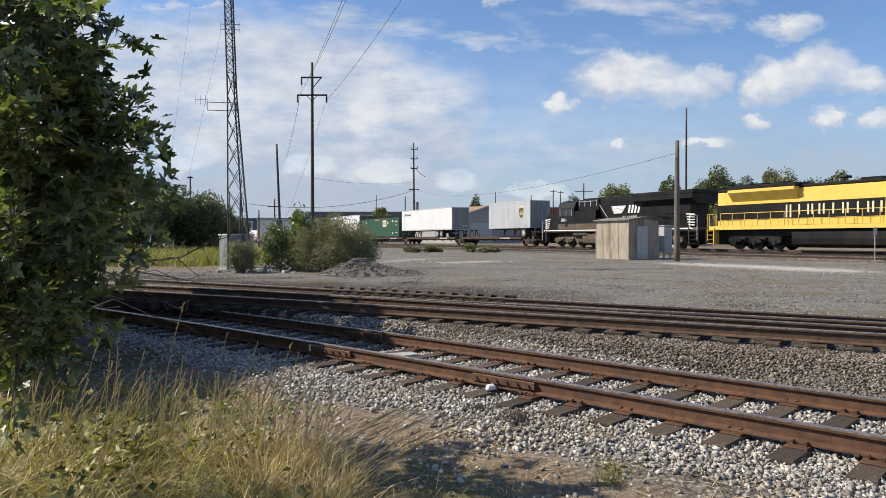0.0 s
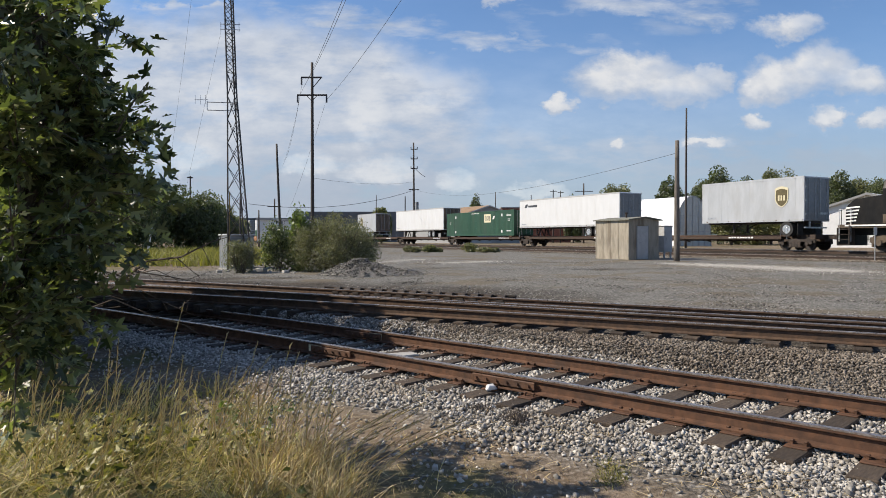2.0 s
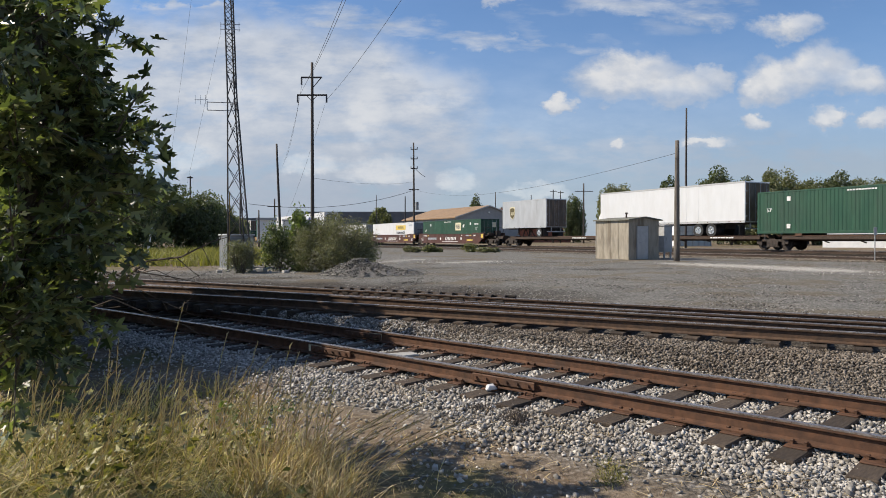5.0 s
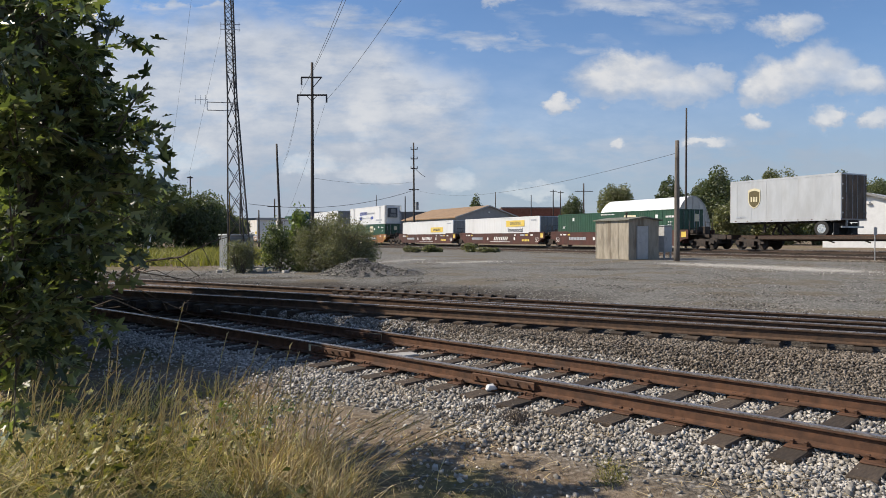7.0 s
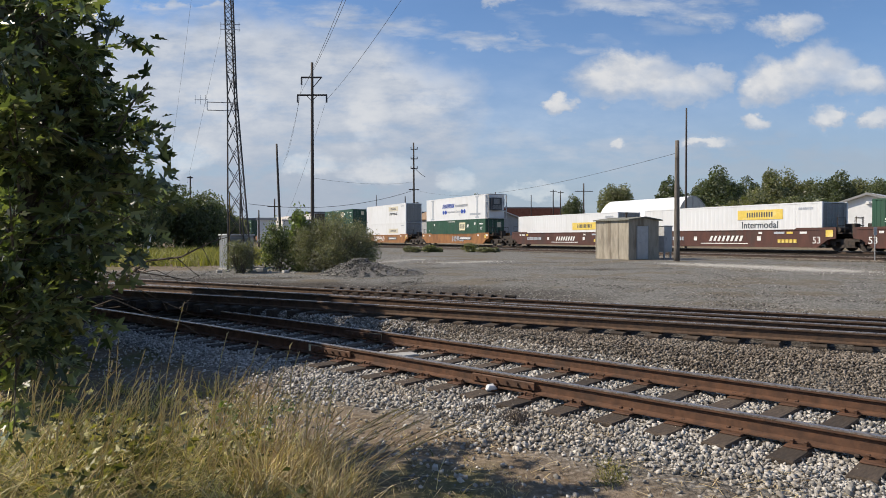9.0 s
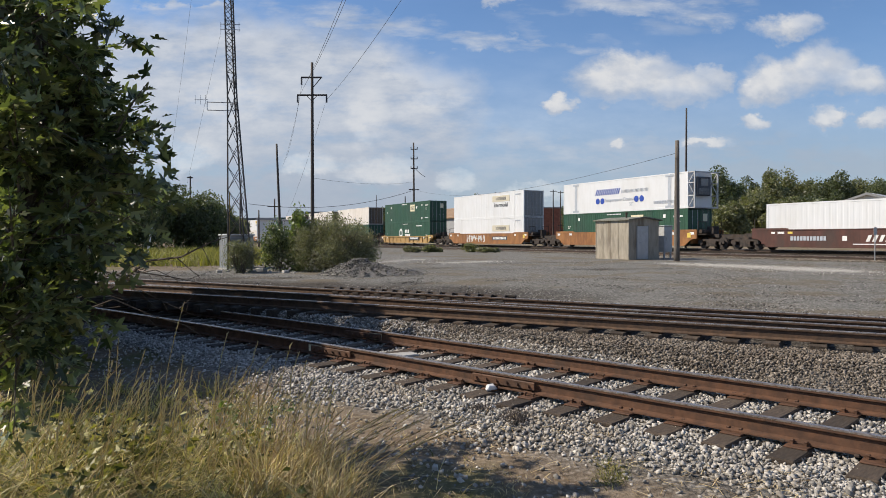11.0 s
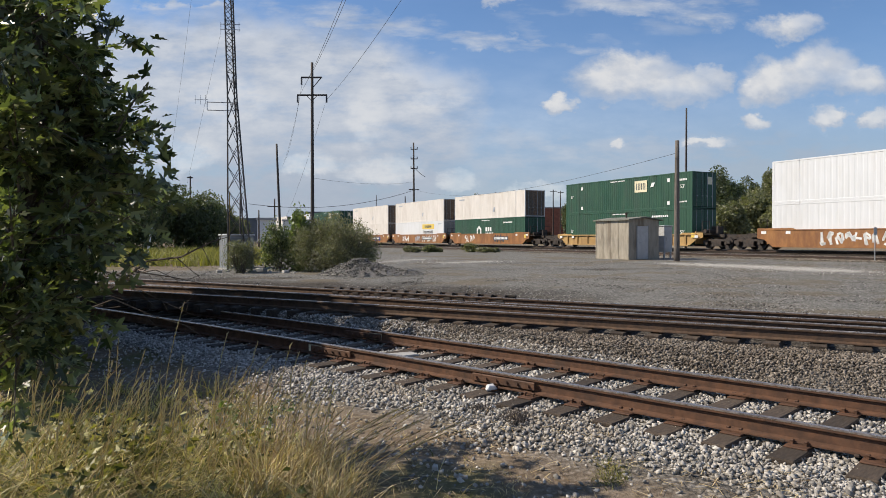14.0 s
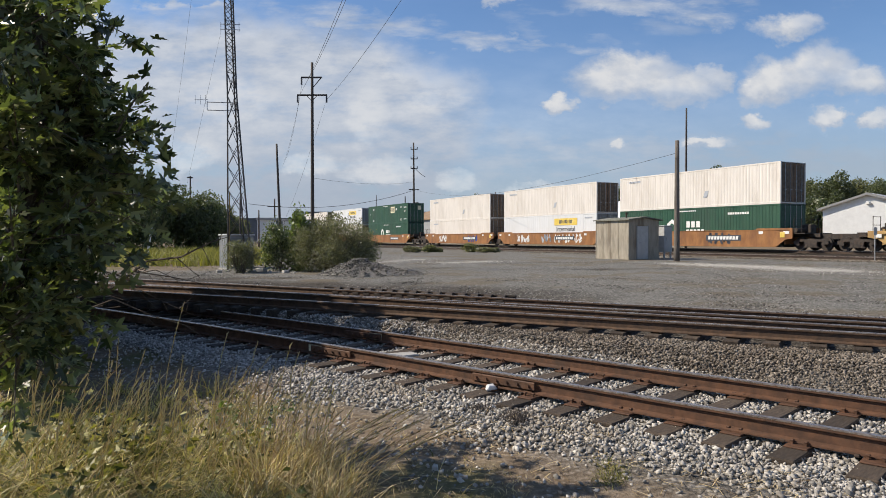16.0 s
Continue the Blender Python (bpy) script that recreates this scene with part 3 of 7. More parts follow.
turnout = thing("turnout_track", "diverging track of a turnout with braced guard rail", "railway track", "railway tracks", "structure")
for off in (-0.752, 0.752):
    rail(turnout, line(lambda s: turnout_at(s, off), -14, 46, 2.0), RUST_BROWN)
# the braced guard rail along the far side of the turnout
part("guard_rail", Shape().sweep(RAIL_PROFILE, [p + Vector((0, 0, 0.05)) for p in line(lambda s: turnout_at(s, 0.94), 6.2, 11.7, 0.5)]), UNDER, turnout)
brace = Shape().prism([(-0.06, -0.17), (0.14, -0.17), (0.14, -0.12), (0.03, -0.02), (-0.06, -0.02)], -0.09, 0.09).mesh("rail_brace", UNDER)
for i in range(15):
    c = turnout_at(6.5 + i * 0.335, 0.86)
    part("rail_brace", brace, UNDER, turnout, at=pose(c.x, c.y, c.z + 0.06, 0, 0, -120 + rnd.uniform(-3, 3)))


def joint_bar(track, fn, s, off, side):
    sh = Shape()
    sh.box(-0.018, 0.018, -0.46, 0.46, -0.135, -0.045, 0.008)
    for i in range(6):
        y = -0.38 + i * 0.152
        sh.rod((-0.05, y, -0.09), (0.05, y, -0.09), 0.017, n=6)
    a, b = fn(s - 0.2, off), fn(s + 0.2, off)
    ang = math.degrees(math.atan2(b.y - a.y, b.x - a.x)) - 90
    c = fn(s, off)
    part("joint_bar", sh, RUST, track, "bolted rusty joint bar", at=pose(c.x, c.y, c.z, 0, 0, ang) @ pose(side * 0.045, 0, 0))


joint_bar(siding, siding_at, 5.15, -0.752, -1)
joint_bar(siding, siding_at, 8.35, -0.752, -1)
joint_bar(middle, mid_at, 6.9, 0.75, -1)
joint_bar(siding, siding_at, 9.4, 0.752, -1)

for nm, m, z, lab in (("near_main_track", 38.2, NEARMAIN_Z, "empty main line track on dark ballast"), ("train_track", 43.5, MAIN_Z, "main line track that carries the train")):
    tr = thing(nm, lab, "railway track", "railway tracks", "structure")
    for off in (-0.752, 0.752):
        rail(tr, line(lambda s: main_at(s, m + off, z), -60, 420, 20), RUST_DARK)
    lay_ties(tr, lambda s: main_at(s, m, z), z, 14.0, 100.0, 0.55, 0)

# scraps lying on the siding
scrap = Shape().box(-0.22, 0.22, -0.12, 0.12, 0, 0.05, 0.01)
scrap.v = [(x + 0.05 * noise.noise((x * 7, y * 7, 1)), y + 0.05 * noise.noise((x * 7, y * 7, 4)), z) for x, y, z in scrap.v]
c = siding_at(7.7, 0.05)
solo("concrete_slab", scrap, CONCRETE, "pale flat piece of broken concrete between the rails", "concrete slab", at=pose(c.x, c.y, -0.20, 3, 2, 40))
c = siding_at(5.25, -0.88)
chunk = Shape().box(-0.055, 0.055, -0.04, 0.04, 0, 0.065, 0.014)
chunk.v = [(x + 0.06 * noise.noise((x * 9, y * 9, z * 9)), y, z + 0.04 * noise.noise((x * 9, y * 9, 4))) for x, y, z in chunk.v]
solo("white_stone", chunk, WHITE, "white stone lying against the rusty rail", "stone", at=pose(c.x, c.y, -0.19, 0, 0, 30))
for s, off in ((8.75, -0.80), (9.1, 0.70)):
    c = siding_at(s, off)
    part("paint_mark", Shape().box(-0.003, 0.003, -0.16, 0.16, -0.15, -0.035), CREAM, siding, "pale paint mark on the rail web", at=pose(c.x, c.y, c.z, 0, 0, 46) @ pose(0.025, 0, 0))


# ---- the train: each vehicle and each load is a thing of its own, x forwards, -y towards the yard, z = 0 at the rail ----
WHEELS = []                    # (wheelset, place along its truck, radius)
RIDERS = []                    # (thing, metres behind the train's mark)
ROT = -63.1


def run_of(t):
    """How far the train has gone by t seconds."""
    return 16.0834 * t - 0.02483 * t ** 2 + 0.0004315 * t ** 3


def train_pose(q, t):
    s = q - run_of(t)
    p = Vector((47.3, 0, 0)) + N_MAIN * 1.3 + D_MAIN * s
    return pose(p.x, p.y, MAIN_Z, 0, 0, ROT)


def rider(ob, q, z=0.0):
    RIDERS.append((ob, q, z))
    ob.matrix_basis = train_pose(q, 0.0) @ pose(0, 0, z)
    return ob


def wheel_mesh(r):
    sh = Shape()
    for y in (-0.752, 0.752):
        s = -1 if y < 0 else 1
        sh.rod((0, y - 0.06, 0), (0, y + 0.06, 0), r, n=24).rod((0, y - s * 0.06, 0), (0, y - s * 0.095, 0), r + 0.03, n=24)
        sh.rod((0, y + s * 0.05, 0), (0, y + s * 0.16, 0), r * 0.30, n=10)
    sh.rod((0, -0.75, 0), (0, 0.75, 0), 0.085, n=10)
    return sh.mesh("wheelset", UNDER)


WHEEL, LOCOWHEEL = wheel_mesh(0.44), wheel_mesh(0.53)


def side_frame():
    sh = Shape()
    for y in (-1.02, 1.02):
        a, b = y - 0.07, y + 0.07
        sh.prism([(-1.25, 0.42), (-1.25, 0.64), (-0.72, 0.74), (0.72, 0.74), (1.25, 0.64), (1.25, 0.42), (1.02, 0.40), (0.82, 0.58), (0.45, 0.60), (0.42, 0.30), (0.55, 0.20),
                  (-0.55, 0.20), (-0.42, 0.30), (-0.45, 0.60), (-0.82, 0.58), (-1.02, 0.40)], a, b)
        for x in (-0.22, 0.0, 0.22):
            sh.rod((x, y, 0.26), (x, y, 0.60), 0.085, n=10)
        for x in (-0.9, 0.9):
            sh.rod((x, y - 0.11, 0.44), (x, y + 0.11, 0.44), 0.125, n=10)
    sh.box(-0.24, 0.24, -1.08, 1.08, 0.50, 0.78, 0.03).rod((0, 0, 0.78), (0, 0, 0.90), 0.2)
    return sh.mesh("side_frames", UNDER)


FRAMES = side_frame()


def bogie(car, x):
    tk = part("truck", FRAMES, UNDER, car, "four-wheel freight truck with springs", at=pose(x, 0, 0))
    for wx in (-0.9, 0.9):
        WHEELS.append((part("wheelset", WHEEL, UNDER, tk, at=pose(wx, 0, 0.44)), wx, 0.44))
    return tk


def coupler(car, x, s):
    part("coupler", Shape().box(min(x, x + s * 0.55), max(x, x + s * 0.55), -0.09, 0.09, 0.76, 0.98, 0.02).box(min(x + s * 0.42, x + s * 0.72), max(x + s * 0.42, x + s * 0.72), -0.16, 0.16, 0.72, 1.02, 0.05),
         UNDER, car)


def plate_bar(parent, name, mat, x, z, w, h, y, lean=0.0, label=""):
    """A thin painted mark on the near side."""
    k = lean * h / 2
    sh = Shape().prism([(x - w / 2 - k, z - h / 2), (x + w / 2 - k, z - h / 2), (x + w / 2 + k, z + h / 2), (x - w / 2 + k, z + h / 2)], y - 0.006, y + 0.004)
    return part(name, sh, mat, parent, label)


def marks(parent, mat, x, z, y, w, h, count, lean=0.0, label="", gap=0.25, at=None):
    """A row of plain bars in place of a name that is not lettered; each bar is a part."""
    step, k = w / count, lean * h / 2
    ww = step * (1 - gap) / 2
    bar = Shape().prism([(-ww - k, -h / 2), (ww - k, -h / 2), (ww + k, h / 2), (-ww + k, h / 2)], -0.006, 0.004).mesh("name_bar", mat)
    for i in range(count):
        m = pose(x - w / 2 + step * (i + 0.5), y, z)
        part("name_bar", bar, mat, parent, label, at=m if at is None else at @ m)


def lettering(parent, text, size, mat, x, z, y, label="", lean=0.0, sx=1.0):
    me = words(text, size, mat, lean)
    me.transform(Matrix.Diagonal((sx, 1, 1, 1)))
    return part("lettering", me, mat, parent, label, at=pose(x, y - 0.002, z))


def corrugated(x0, x1, z0, z1, y, depth, ribs, flat=0.5):
    """A ribbed sheet in the x, z plane with its back closed."""
    sh = Shape()
    pitch = (x1 - x0) / ribs
    xs = [(x0, 0)]
    for i in range(ribs):
        a = x0 + i * pitch
        xs += [(a + pitch * flat * 0.5, 0), (a + pitch * (flat * 0.5 + 0.12), depth), (a + pitch * (1 - flat * 0.5 - 0.12 + 0.0), depth), (a + pitch * (1 - flat * 0.5), 0)]
    xs.append((x1, 0))
    n = len(xs)
    s = 1 if y > 0 else -1
    pts = [(x, y - s * d, z) for z in (z0, z1) for x, d in xs]
    return sh.add(pts, [(i, i + 1, n + i + 1, n + i) for i in range(n - 1)])


# the loads -------------------------------------------------------------------------------------------------------------
L53, W, H95 = 16.15, 1.30, 2.896
BOXES = {}


def container(kind, q_front, z, label, look_="", group="containers on the train"):
    """A 53 foot box; origin at the middle of its floor."""
    c = thing("container", label, "container", group)
    hx = L53 / 2
    paint = {"green": GREEN, "hub": GREEN, "jb": WHITE, "cream": OFFWHITE, "plain": OFFWHITE, "reefer": WHITE}[kind]
    key = (kind in ("green", "hub"), kind)
    if key not in BOXES:
        ribs = 58 if kind in ("green", "hub", "cream") else 40
        depth = 0.017 if kind in ("green", "hub") else (0.011 if kind == "cream" else 0.008)
        if kind == "reefer":
            depth, ribs = 0.006, 13
        side = corrugated(-hx + 0.16, hx - 0.16, 0.16, H95 - 0.10, -W + 0.012, depth, ribs)
        side2 = corrugated(-hx + 0.16, hx - 0.16, 0.16, H95 - 0.10, W - 0.012, depth, ribs)
        frame_ = Shape()
        for y in (-W, W):
            a, b = min(y, y - math.copysign(0.12, y)), max(y, y - math.copysign(0.12, y))
            frame_.box(-hx, hx, a, b, 0.0, 0.165, 0.01).box(-hx, hx, a, b, H95 - 0.11, H95, 0.01)
            for x in (-hx, hx - 0.17):
                frame_.box(x, x + 0.17, a, b, 0.16, H95 - 0.1, 0.01)
            for x in (-6.096, 6.096):
                frame_.box(x - 0.09, x + 0.09, a, b - 0.0, 0.15, H95 - 0.1, 0.012)
        castings = Shape()
        for y in (-W, W):
            for x in (-6.096, 6.096):
                for zz in (0.0, H95 - 0.12):
                    castings.box(x - 0.10, x + 0.10, y - 0.016 if y < 0 else y - 0.1, y + 0.1 if y < 0 else y + 0.016, zz, zz + 0.13, 0.01)
        roof = Shape().box(-hx + 0.01, hx - 0.01, -W + 0.06, W - 0.06, H95 - 0.07, H95 - 0.02)
        floor_ = Shape().box(-hx + 0.02, hx - 0.02, -W + 0.06, W - 0.06, 0.03, 0.12)
        back = corrugated(-W + 0.12, W - 0.12, 0.16, H95 - 0.1, -hx + 0.03, 0.03, 8)
        back.v = [(y, x, zz) for x, y, zz in back.v]
        BOXES[key] = {"side_wall": side.mesh("side_wall", paint), "far": side2.mesh("side_wall", paint), "frame": frame_.mesh("frame", paint),
                      "corner_castings": castings.mesh("lifting_castings", paint), "roof": roof.mesh("roof", paint), "floor": floor_.mesh("floor", paint), "back": back.mesh("end_wall", paint)}
    B = BOXES[key]
    for nm, k in (("side_wall", "side_wall"), ("side_wall", "far"), ("frame", "frame"), ("lifting_castings", "corner_castings"), ("roof", "roof"), ("underfloor", "floor"), ("end_wall", "back")):
        part(nm, B[k], paint, c)
    # the end that leads, with its doors or its cooling unit
    if "front" not in B:
        if kind == "reefer":
            fr = Shape()
            fr.box(hx - 0.02, hx + 0.0, -W + 0.1, W - 0.1, 0.12, H95 - 0.08)
            B["front"] = fr.mesh("end_wall", WHITE)
            un = Shape().box(hx, hx + 0.42, -0.75, 0.75, 1.0, 2.5, 0.05)
            B["unit"] = un.mesh("cooling_unit", LETTER_DARK)
            gr = Shape()
            for k in range(6):
                gr.box(hx + 0.42, hx + 0.44, -0.55, 0.55, 1.12 + k * 0.08, 1.16 + k * 0.08)
            gr.box(hx + 0.42, hx + 0.45, -0.4, 0.4, 1.75, 2.35, 0.05)
            B["grille"] = gr.mesh("grille", GREYPAINT)
            cg = Shape()
            for y in (-W + 0.06, W - 0.06):
                cg.bar((hx + 0.62, y, 0.0), (hx + 0.62, y, H95 - 0.02), 0.1, 0.1)
                for zz in (0.05, 1.0, 2.0, H95 - 0.06):
                    cg.bar((hx, y, zz), (hx + 0.62, y, zz), 0.08, 0.08)
                cg.bar((hx, y, 0.05), (hx + 0.62, y, 1.0), 0.05, 0.05).bar((hx, y, 2.0), (hx + 0.62, y, 1.0), 0.05, 0.05).bar((hx, y, 2.0), (hx + 0.62, y, H95 - 0.06), 0.05, 0.05)
            for zz in (0.05, H95 - 0.06):
                cg.bar((hx + 0.62, -W + 0.06, zz), (hx + 0.62, W - 0.06, zz), 0.1, 0.1)
            B["cage"] = cg.mesh("end_frame", LIGHTGREY)
        else:
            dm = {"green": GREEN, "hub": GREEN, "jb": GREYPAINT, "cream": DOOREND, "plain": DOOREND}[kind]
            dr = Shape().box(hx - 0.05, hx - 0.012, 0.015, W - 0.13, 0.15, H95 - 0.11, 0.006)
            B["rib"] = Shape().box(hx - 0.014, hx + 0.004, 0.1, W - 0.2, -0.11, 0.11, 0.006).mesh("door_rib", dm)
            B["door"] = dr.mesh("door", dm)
            lk = Shape()
            for y in (0.30, 0.85):
                lk.rod((hx + 0.022, y, 0.1), (hx + 0.022, y, H95 - 0.06), 0.02, n=6)
                lk.box(hx, hx + 0.04, y - 0.14, y + 0.04, 0.95, 1.0)
            B["rods"] = lk.mesh("locking_rods", GALV)
    if kind == "reefer":
        part("end_wall", B["front"], WHITE, c)
        u = part("cooling_unit", B["unit"], LETTER_DARK, c, "dark refrigeration unit in the front end")
        part("grille", B["grille"], GREYPAINT, u)
        part("end_frame", B["cage"], LIGHTGREY, c, "open steel end frame with diagonals")
    else:
        for m_ in (pose(0, 0, 0), Matrix.Diagonal((1, -1, 1, 1))):
            d = part("door", B["door"], paint, c, at=m_)
            part("locking_gear", B["rods"], GALV, d)
            for zz in (0.55, 0.95, 1.35, 1.75, 2.15, 2.5):
                part("door_rib", B["rib"], paint, d, at=pose(0, 0, zz))
    y = -W - 0.005
    if kind == "green":
        plate_bar(c, "emblem_panel", CREAM, 2.35, 2.05, 1.5, 0.98, y, label="cream emblem panel")
        marks(c, LETTER_DARK, 2.35, 2.05, y - 0.006, 1.2, 0.56, 6, 0.0, "dark bar in place of a name", 0.55)
        plate_bar(c, "diamond_mark", LETTER, 3.75, 2.1, 0.36, 0.36, y, 0.5)
        lettering(c, "53'", 0.42, LETTER, 7.05, 1.75, y)
        marks(c, LETTER, 7.05, 2.3, y, 1.0, 0.16, 6)
        marks(c, LETTER, 7.05, 0.55, y, 1.0, 0.12, 7)
        lettering(c, "53'", 0.36, LETTER, -7.1, 1.6, y)
        marks(c, LETTER, -0.6, 2.68, y, 1.9, 0.09, 10)
        for x in (5.55, -5.6):
            for zz in (2.35, 0.5):
                plate_bar(c, "label_plate", LETTER, x, zz, 0.28, 0.3, y)
        plate_bar(c, "emblem_panel", CREAM, 0, 0, 0.5, 0.6, 0, label="small cream emblem on the door").matrix_basis = pose(L53 / 2 + 0.012, 0.55, 2.2, 0, 0, 90)
    if kind == "hub":
        hexa = [(0.62 * math.sin(k * math.pi / 3), 0.72 * math.cos(k * math.pi / 3)) for k in range(6)]
        sh = Shape().prism([(-1.85 + a, 1.35 + b) for a, b in hexa], y - 0.006, y + 0.004)
        part("hexagon_emblem", sh, LETTER, c, "white hexagon emblem")
        part("emblem_cut", Shape().prism([(-1.85 + a * 0.55, 1.35 + b * 0.55) for a, b in hexa], y - 0.011, y - 0.004), GREEN, c)
        marks(c, LETTER, 0.35, 1.62, y, 1.5, 0.48, 3, gap=0.3, label="white bar in place of a company name")
        marks(c, LETTER, 0.55, 1.0, y, 1.9, 0.45, 5, gap=0.3)
        lettering(c, "53'", 0.42, LETTER, 7.05, 1.0, y)
        marks(c, LETTER, 4.6, 2.35, y, 1.9, 0.16, 9)
        lettering(c, "53'", 0.36, LETTER, -7.1, 1.2, y)
        marks(c, LETTER, -0.3, 2.66, y, 1.9, 0.09, 10)
    if kind == "jb":
        pz = 1.70 if "low" in look_ else 2.18
        plate_bar(c, "name_panel", FADED if "faded" in look_ else SIGNYELLOW, 3.35, pz, 3.7, 0.68, y, label="bleached name panel" if "faded" in look_ else "faded yellow name panel")
        marks(c, LETTER_DARK, 3.35, pz, y - 0.006, 2.2, 0.34, 11, 0.0, "dark bar in place of a company name", 0.45)
        if "low" not in look_:
            lettering(c, "Intermodal", 0.70, LETTER_DARK, 3.35, 1.45, y, "large dark word Intermodal", sx=0.98)
        marks(c, LETTER_GREY, 6.9, 2.5, y, 1.1, 0.14, 7)
    if kind == "reefer":
        marks(c, BLUE, -1.5, 1.84, y, 3.3, 0.52, 13, 0.45, "slanting blue bar in place of a company name", 0.5)
        marks(c, LETTER_GREY, 2.0, 1.78, y, 3.4, 0.28, 22, 0.2, "", 0.55)
        lettering(c, "Temperature Control", 0.44, LETTER_GREY, 0.0, 1.08, y, "grey words Temperature Control", 0.2)
        lettering(c, "53'", 0.4, LETTER_GREY, 1.6, 0.62, y)
        marks(c, LETTER_GREY, 5.6, 0.62, y, 2.6, 0.24, 14)
        for x in (-2.85, -2.2, 2.25, 2.9):
            part("blue_disc", Shape().rod((x, y - 0.006, 1.04), (x, y + 0.004, 1.04), 0.27, n=20), BLUE, c)
        for x in (-6.1, 6.1):
            plate_bar(c, "lift_pad", LETTER_GREY, x, 1.45, 0.34, 2.5, y)
            plate_bar(c, "lift_pad", LETTER_GREY, x, 2.72, 0.9, 0.2, y)
            plate_bar(c, "lift_pad", LETTER_GREY, x, 0.2, 0.9, 0.2, y)
    if kind in ("cream", "plain"):
        marks(c, LETTER_GREY, -6.2, 2.45, y, 1.4, 0.16, 8)
        plate_bar(c, "diamond_mark", LETTER_GREY, 1.6, 1.0, 0.34, 0.5, y, 0.4)
    return rider(c, q_front + L53 / 2, z)


def trailer(q_front, length, label, skin, logo="", end=DOOREND, nose_first=False):
    """A road trailer on the spine car's deck; its doors lead, or its nose when nose_first."""
    t = thing("semi_trailer", label, "trailer", "road trailers on the train")
    hx, z0, z1, w = length / 2, 1.97, 4.92, 1.28
    body = Shape().box(-hx, hx, -w, w, z0, z1, 0.035)
    part("body", body, skin, t)
    rib = Shape().box(-0.012, 0.012, -w - 0.006, -w + 0.01, z0 + 0.12, z1 - 0.12).mesh("side_post", skin)
    for x in np.arange(-hx + 0.6, hx - 0.3, 1.22):
        part("side_post", rib, skin, t, at=pose(x, 0, 0))
    for y in (-w, w):
        s = math.copysign(0.014, y)
        a, b = min(y, y + s), max(y, y + s)
        for zz, h_ in ((z0 - 0.03, 0.17), (z1 - 0.12, 0.132)):
            part("side_rail", Shape().box(-hx, hx, a, b, zz, zz + h_), LIGHTGREY if skin is WHITE else SILVER, t)
    lamps = Shape()
    for x in np.arange(-hx + 0.5, hx, 1.0):
        lamps.box(x - 0.05, x + 0.05, -w - 0.024, -w - 0.01, z0 + 0.03, z0 + 0.08)
    part("reflectors", lamps, BROWN, t)
    s = -1 if nose_first else 1
    for k in (-1, 1):
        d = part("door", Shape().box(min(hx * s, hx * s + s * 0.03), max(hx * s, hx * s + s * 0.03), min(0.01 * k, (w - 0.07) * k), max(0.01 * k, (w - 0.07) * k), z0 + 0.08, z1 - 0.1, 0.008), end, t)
        rd = Shape()
        for y in (0.25, 0.9):
            rd.rod((hx * s + s * 0.055, y * k, z0 + 0.05), (hx * s + s * 0.055, y * k, z1 - 0.06), 0.018, n=6)
        part("locking_rods", rd, GALV, d)
        for zz in (z0 + 0.4, z0 + 1.3, z0 + 2.2):
            part("hinge", Shape().box(min(hx * s, hx * s + s * 0.05), max(hx * s, hx * s + s * 0.05), min(k * (w - 0.16), k * (w - 0.05)), max(k * (w - 0.16), k * (w - 0.05)), zz, zz + 0.1), GALV, d)
    # the end that trails, framed
    fr = Shape()
    for y in (-w + 0.05, w - 0.05):
        fr.box(-hx * s - 0.02, -hx * s + 0.02, y - 0.05, y + 0.05, z0, z1)
    fr.box(-hx * s - 0.02, -hx * s + 0.02, -w, w, z1 - 0.1, z1)
    part("nose_frame", fr, LIGHTGREY, t)
    part("underframe", Shape().box(-hx + 0.05, hx - 0.05, -0.5, 0.5, z0 - 0.14, z0 - 0.01), UNDER, t)
    cross = Shape().box(-0.04, 0.04, -w + 0.05, w - 0.05, z0 - 0.12, z0 - 0.01).mesh("cross_member", UNDER)
    for x in np.arange(-hx + 0.6, hx - 0.4, 0.6):
        part("cross_member", cross, UNDER, t, at=pose(x, 0, 0))
    axles = (hx * s - s * 1.35,) if length < 10 else (hx * s - s * 3.1, hx * s - s * 4.35)
    bg = Shape().box(min(axles) - 0.7, max(axles) + 0.7, -0.55, 0.55, z0 - 0.45, z0 - 0.14)
    part("axle_frame", bg, UNDER, t)
    for ax in axles:
        for k in (-1, 1):
            wl = part("wheel", Shape().rod((ax, k * 0.72, 1.42), (ax, k * 0.96, 1.42), 0.50, n=20).rod((ax, k * 1.0, 1.42), (ax, k * 1.25, 1.42), 0.50, n=20), TYRE, t, "dual tyre")
            part("rim", Shape().rod((ax, k * 1.235, 1.42), (ax, k * 1.258, 1.42), 0.30, n=16).rod((ax, k * 1.25, 1.42), (ax, k * 1.285, 1.42), 0.11, n=10), ALU, wl)
    for y0 in (-1.22, 0.66):
        part("mud_flap", Shape().box(hx * s - s * 0.55 - 0.012, hx * s - s * 0.55 + 0.012, y0, y0 + 0.56, 1.05, 1.8), TYRE, t)
    ug = Shape().bar((hx * s - s * 0.1, -1.1, 1.52), (hx * s - s * 0.1, 1.1, 1.52), 0.1, 0.1)
    for y in (-0.6, 0.6):
        ug.bar((hx * s - s * 0.1, y, 1.5), (hx * s - s * 0.1, y, z0), 0.08, 0.08)
    part("underride_guard", ug, GALV, t)
    lg = -hx * s + s * 2.5
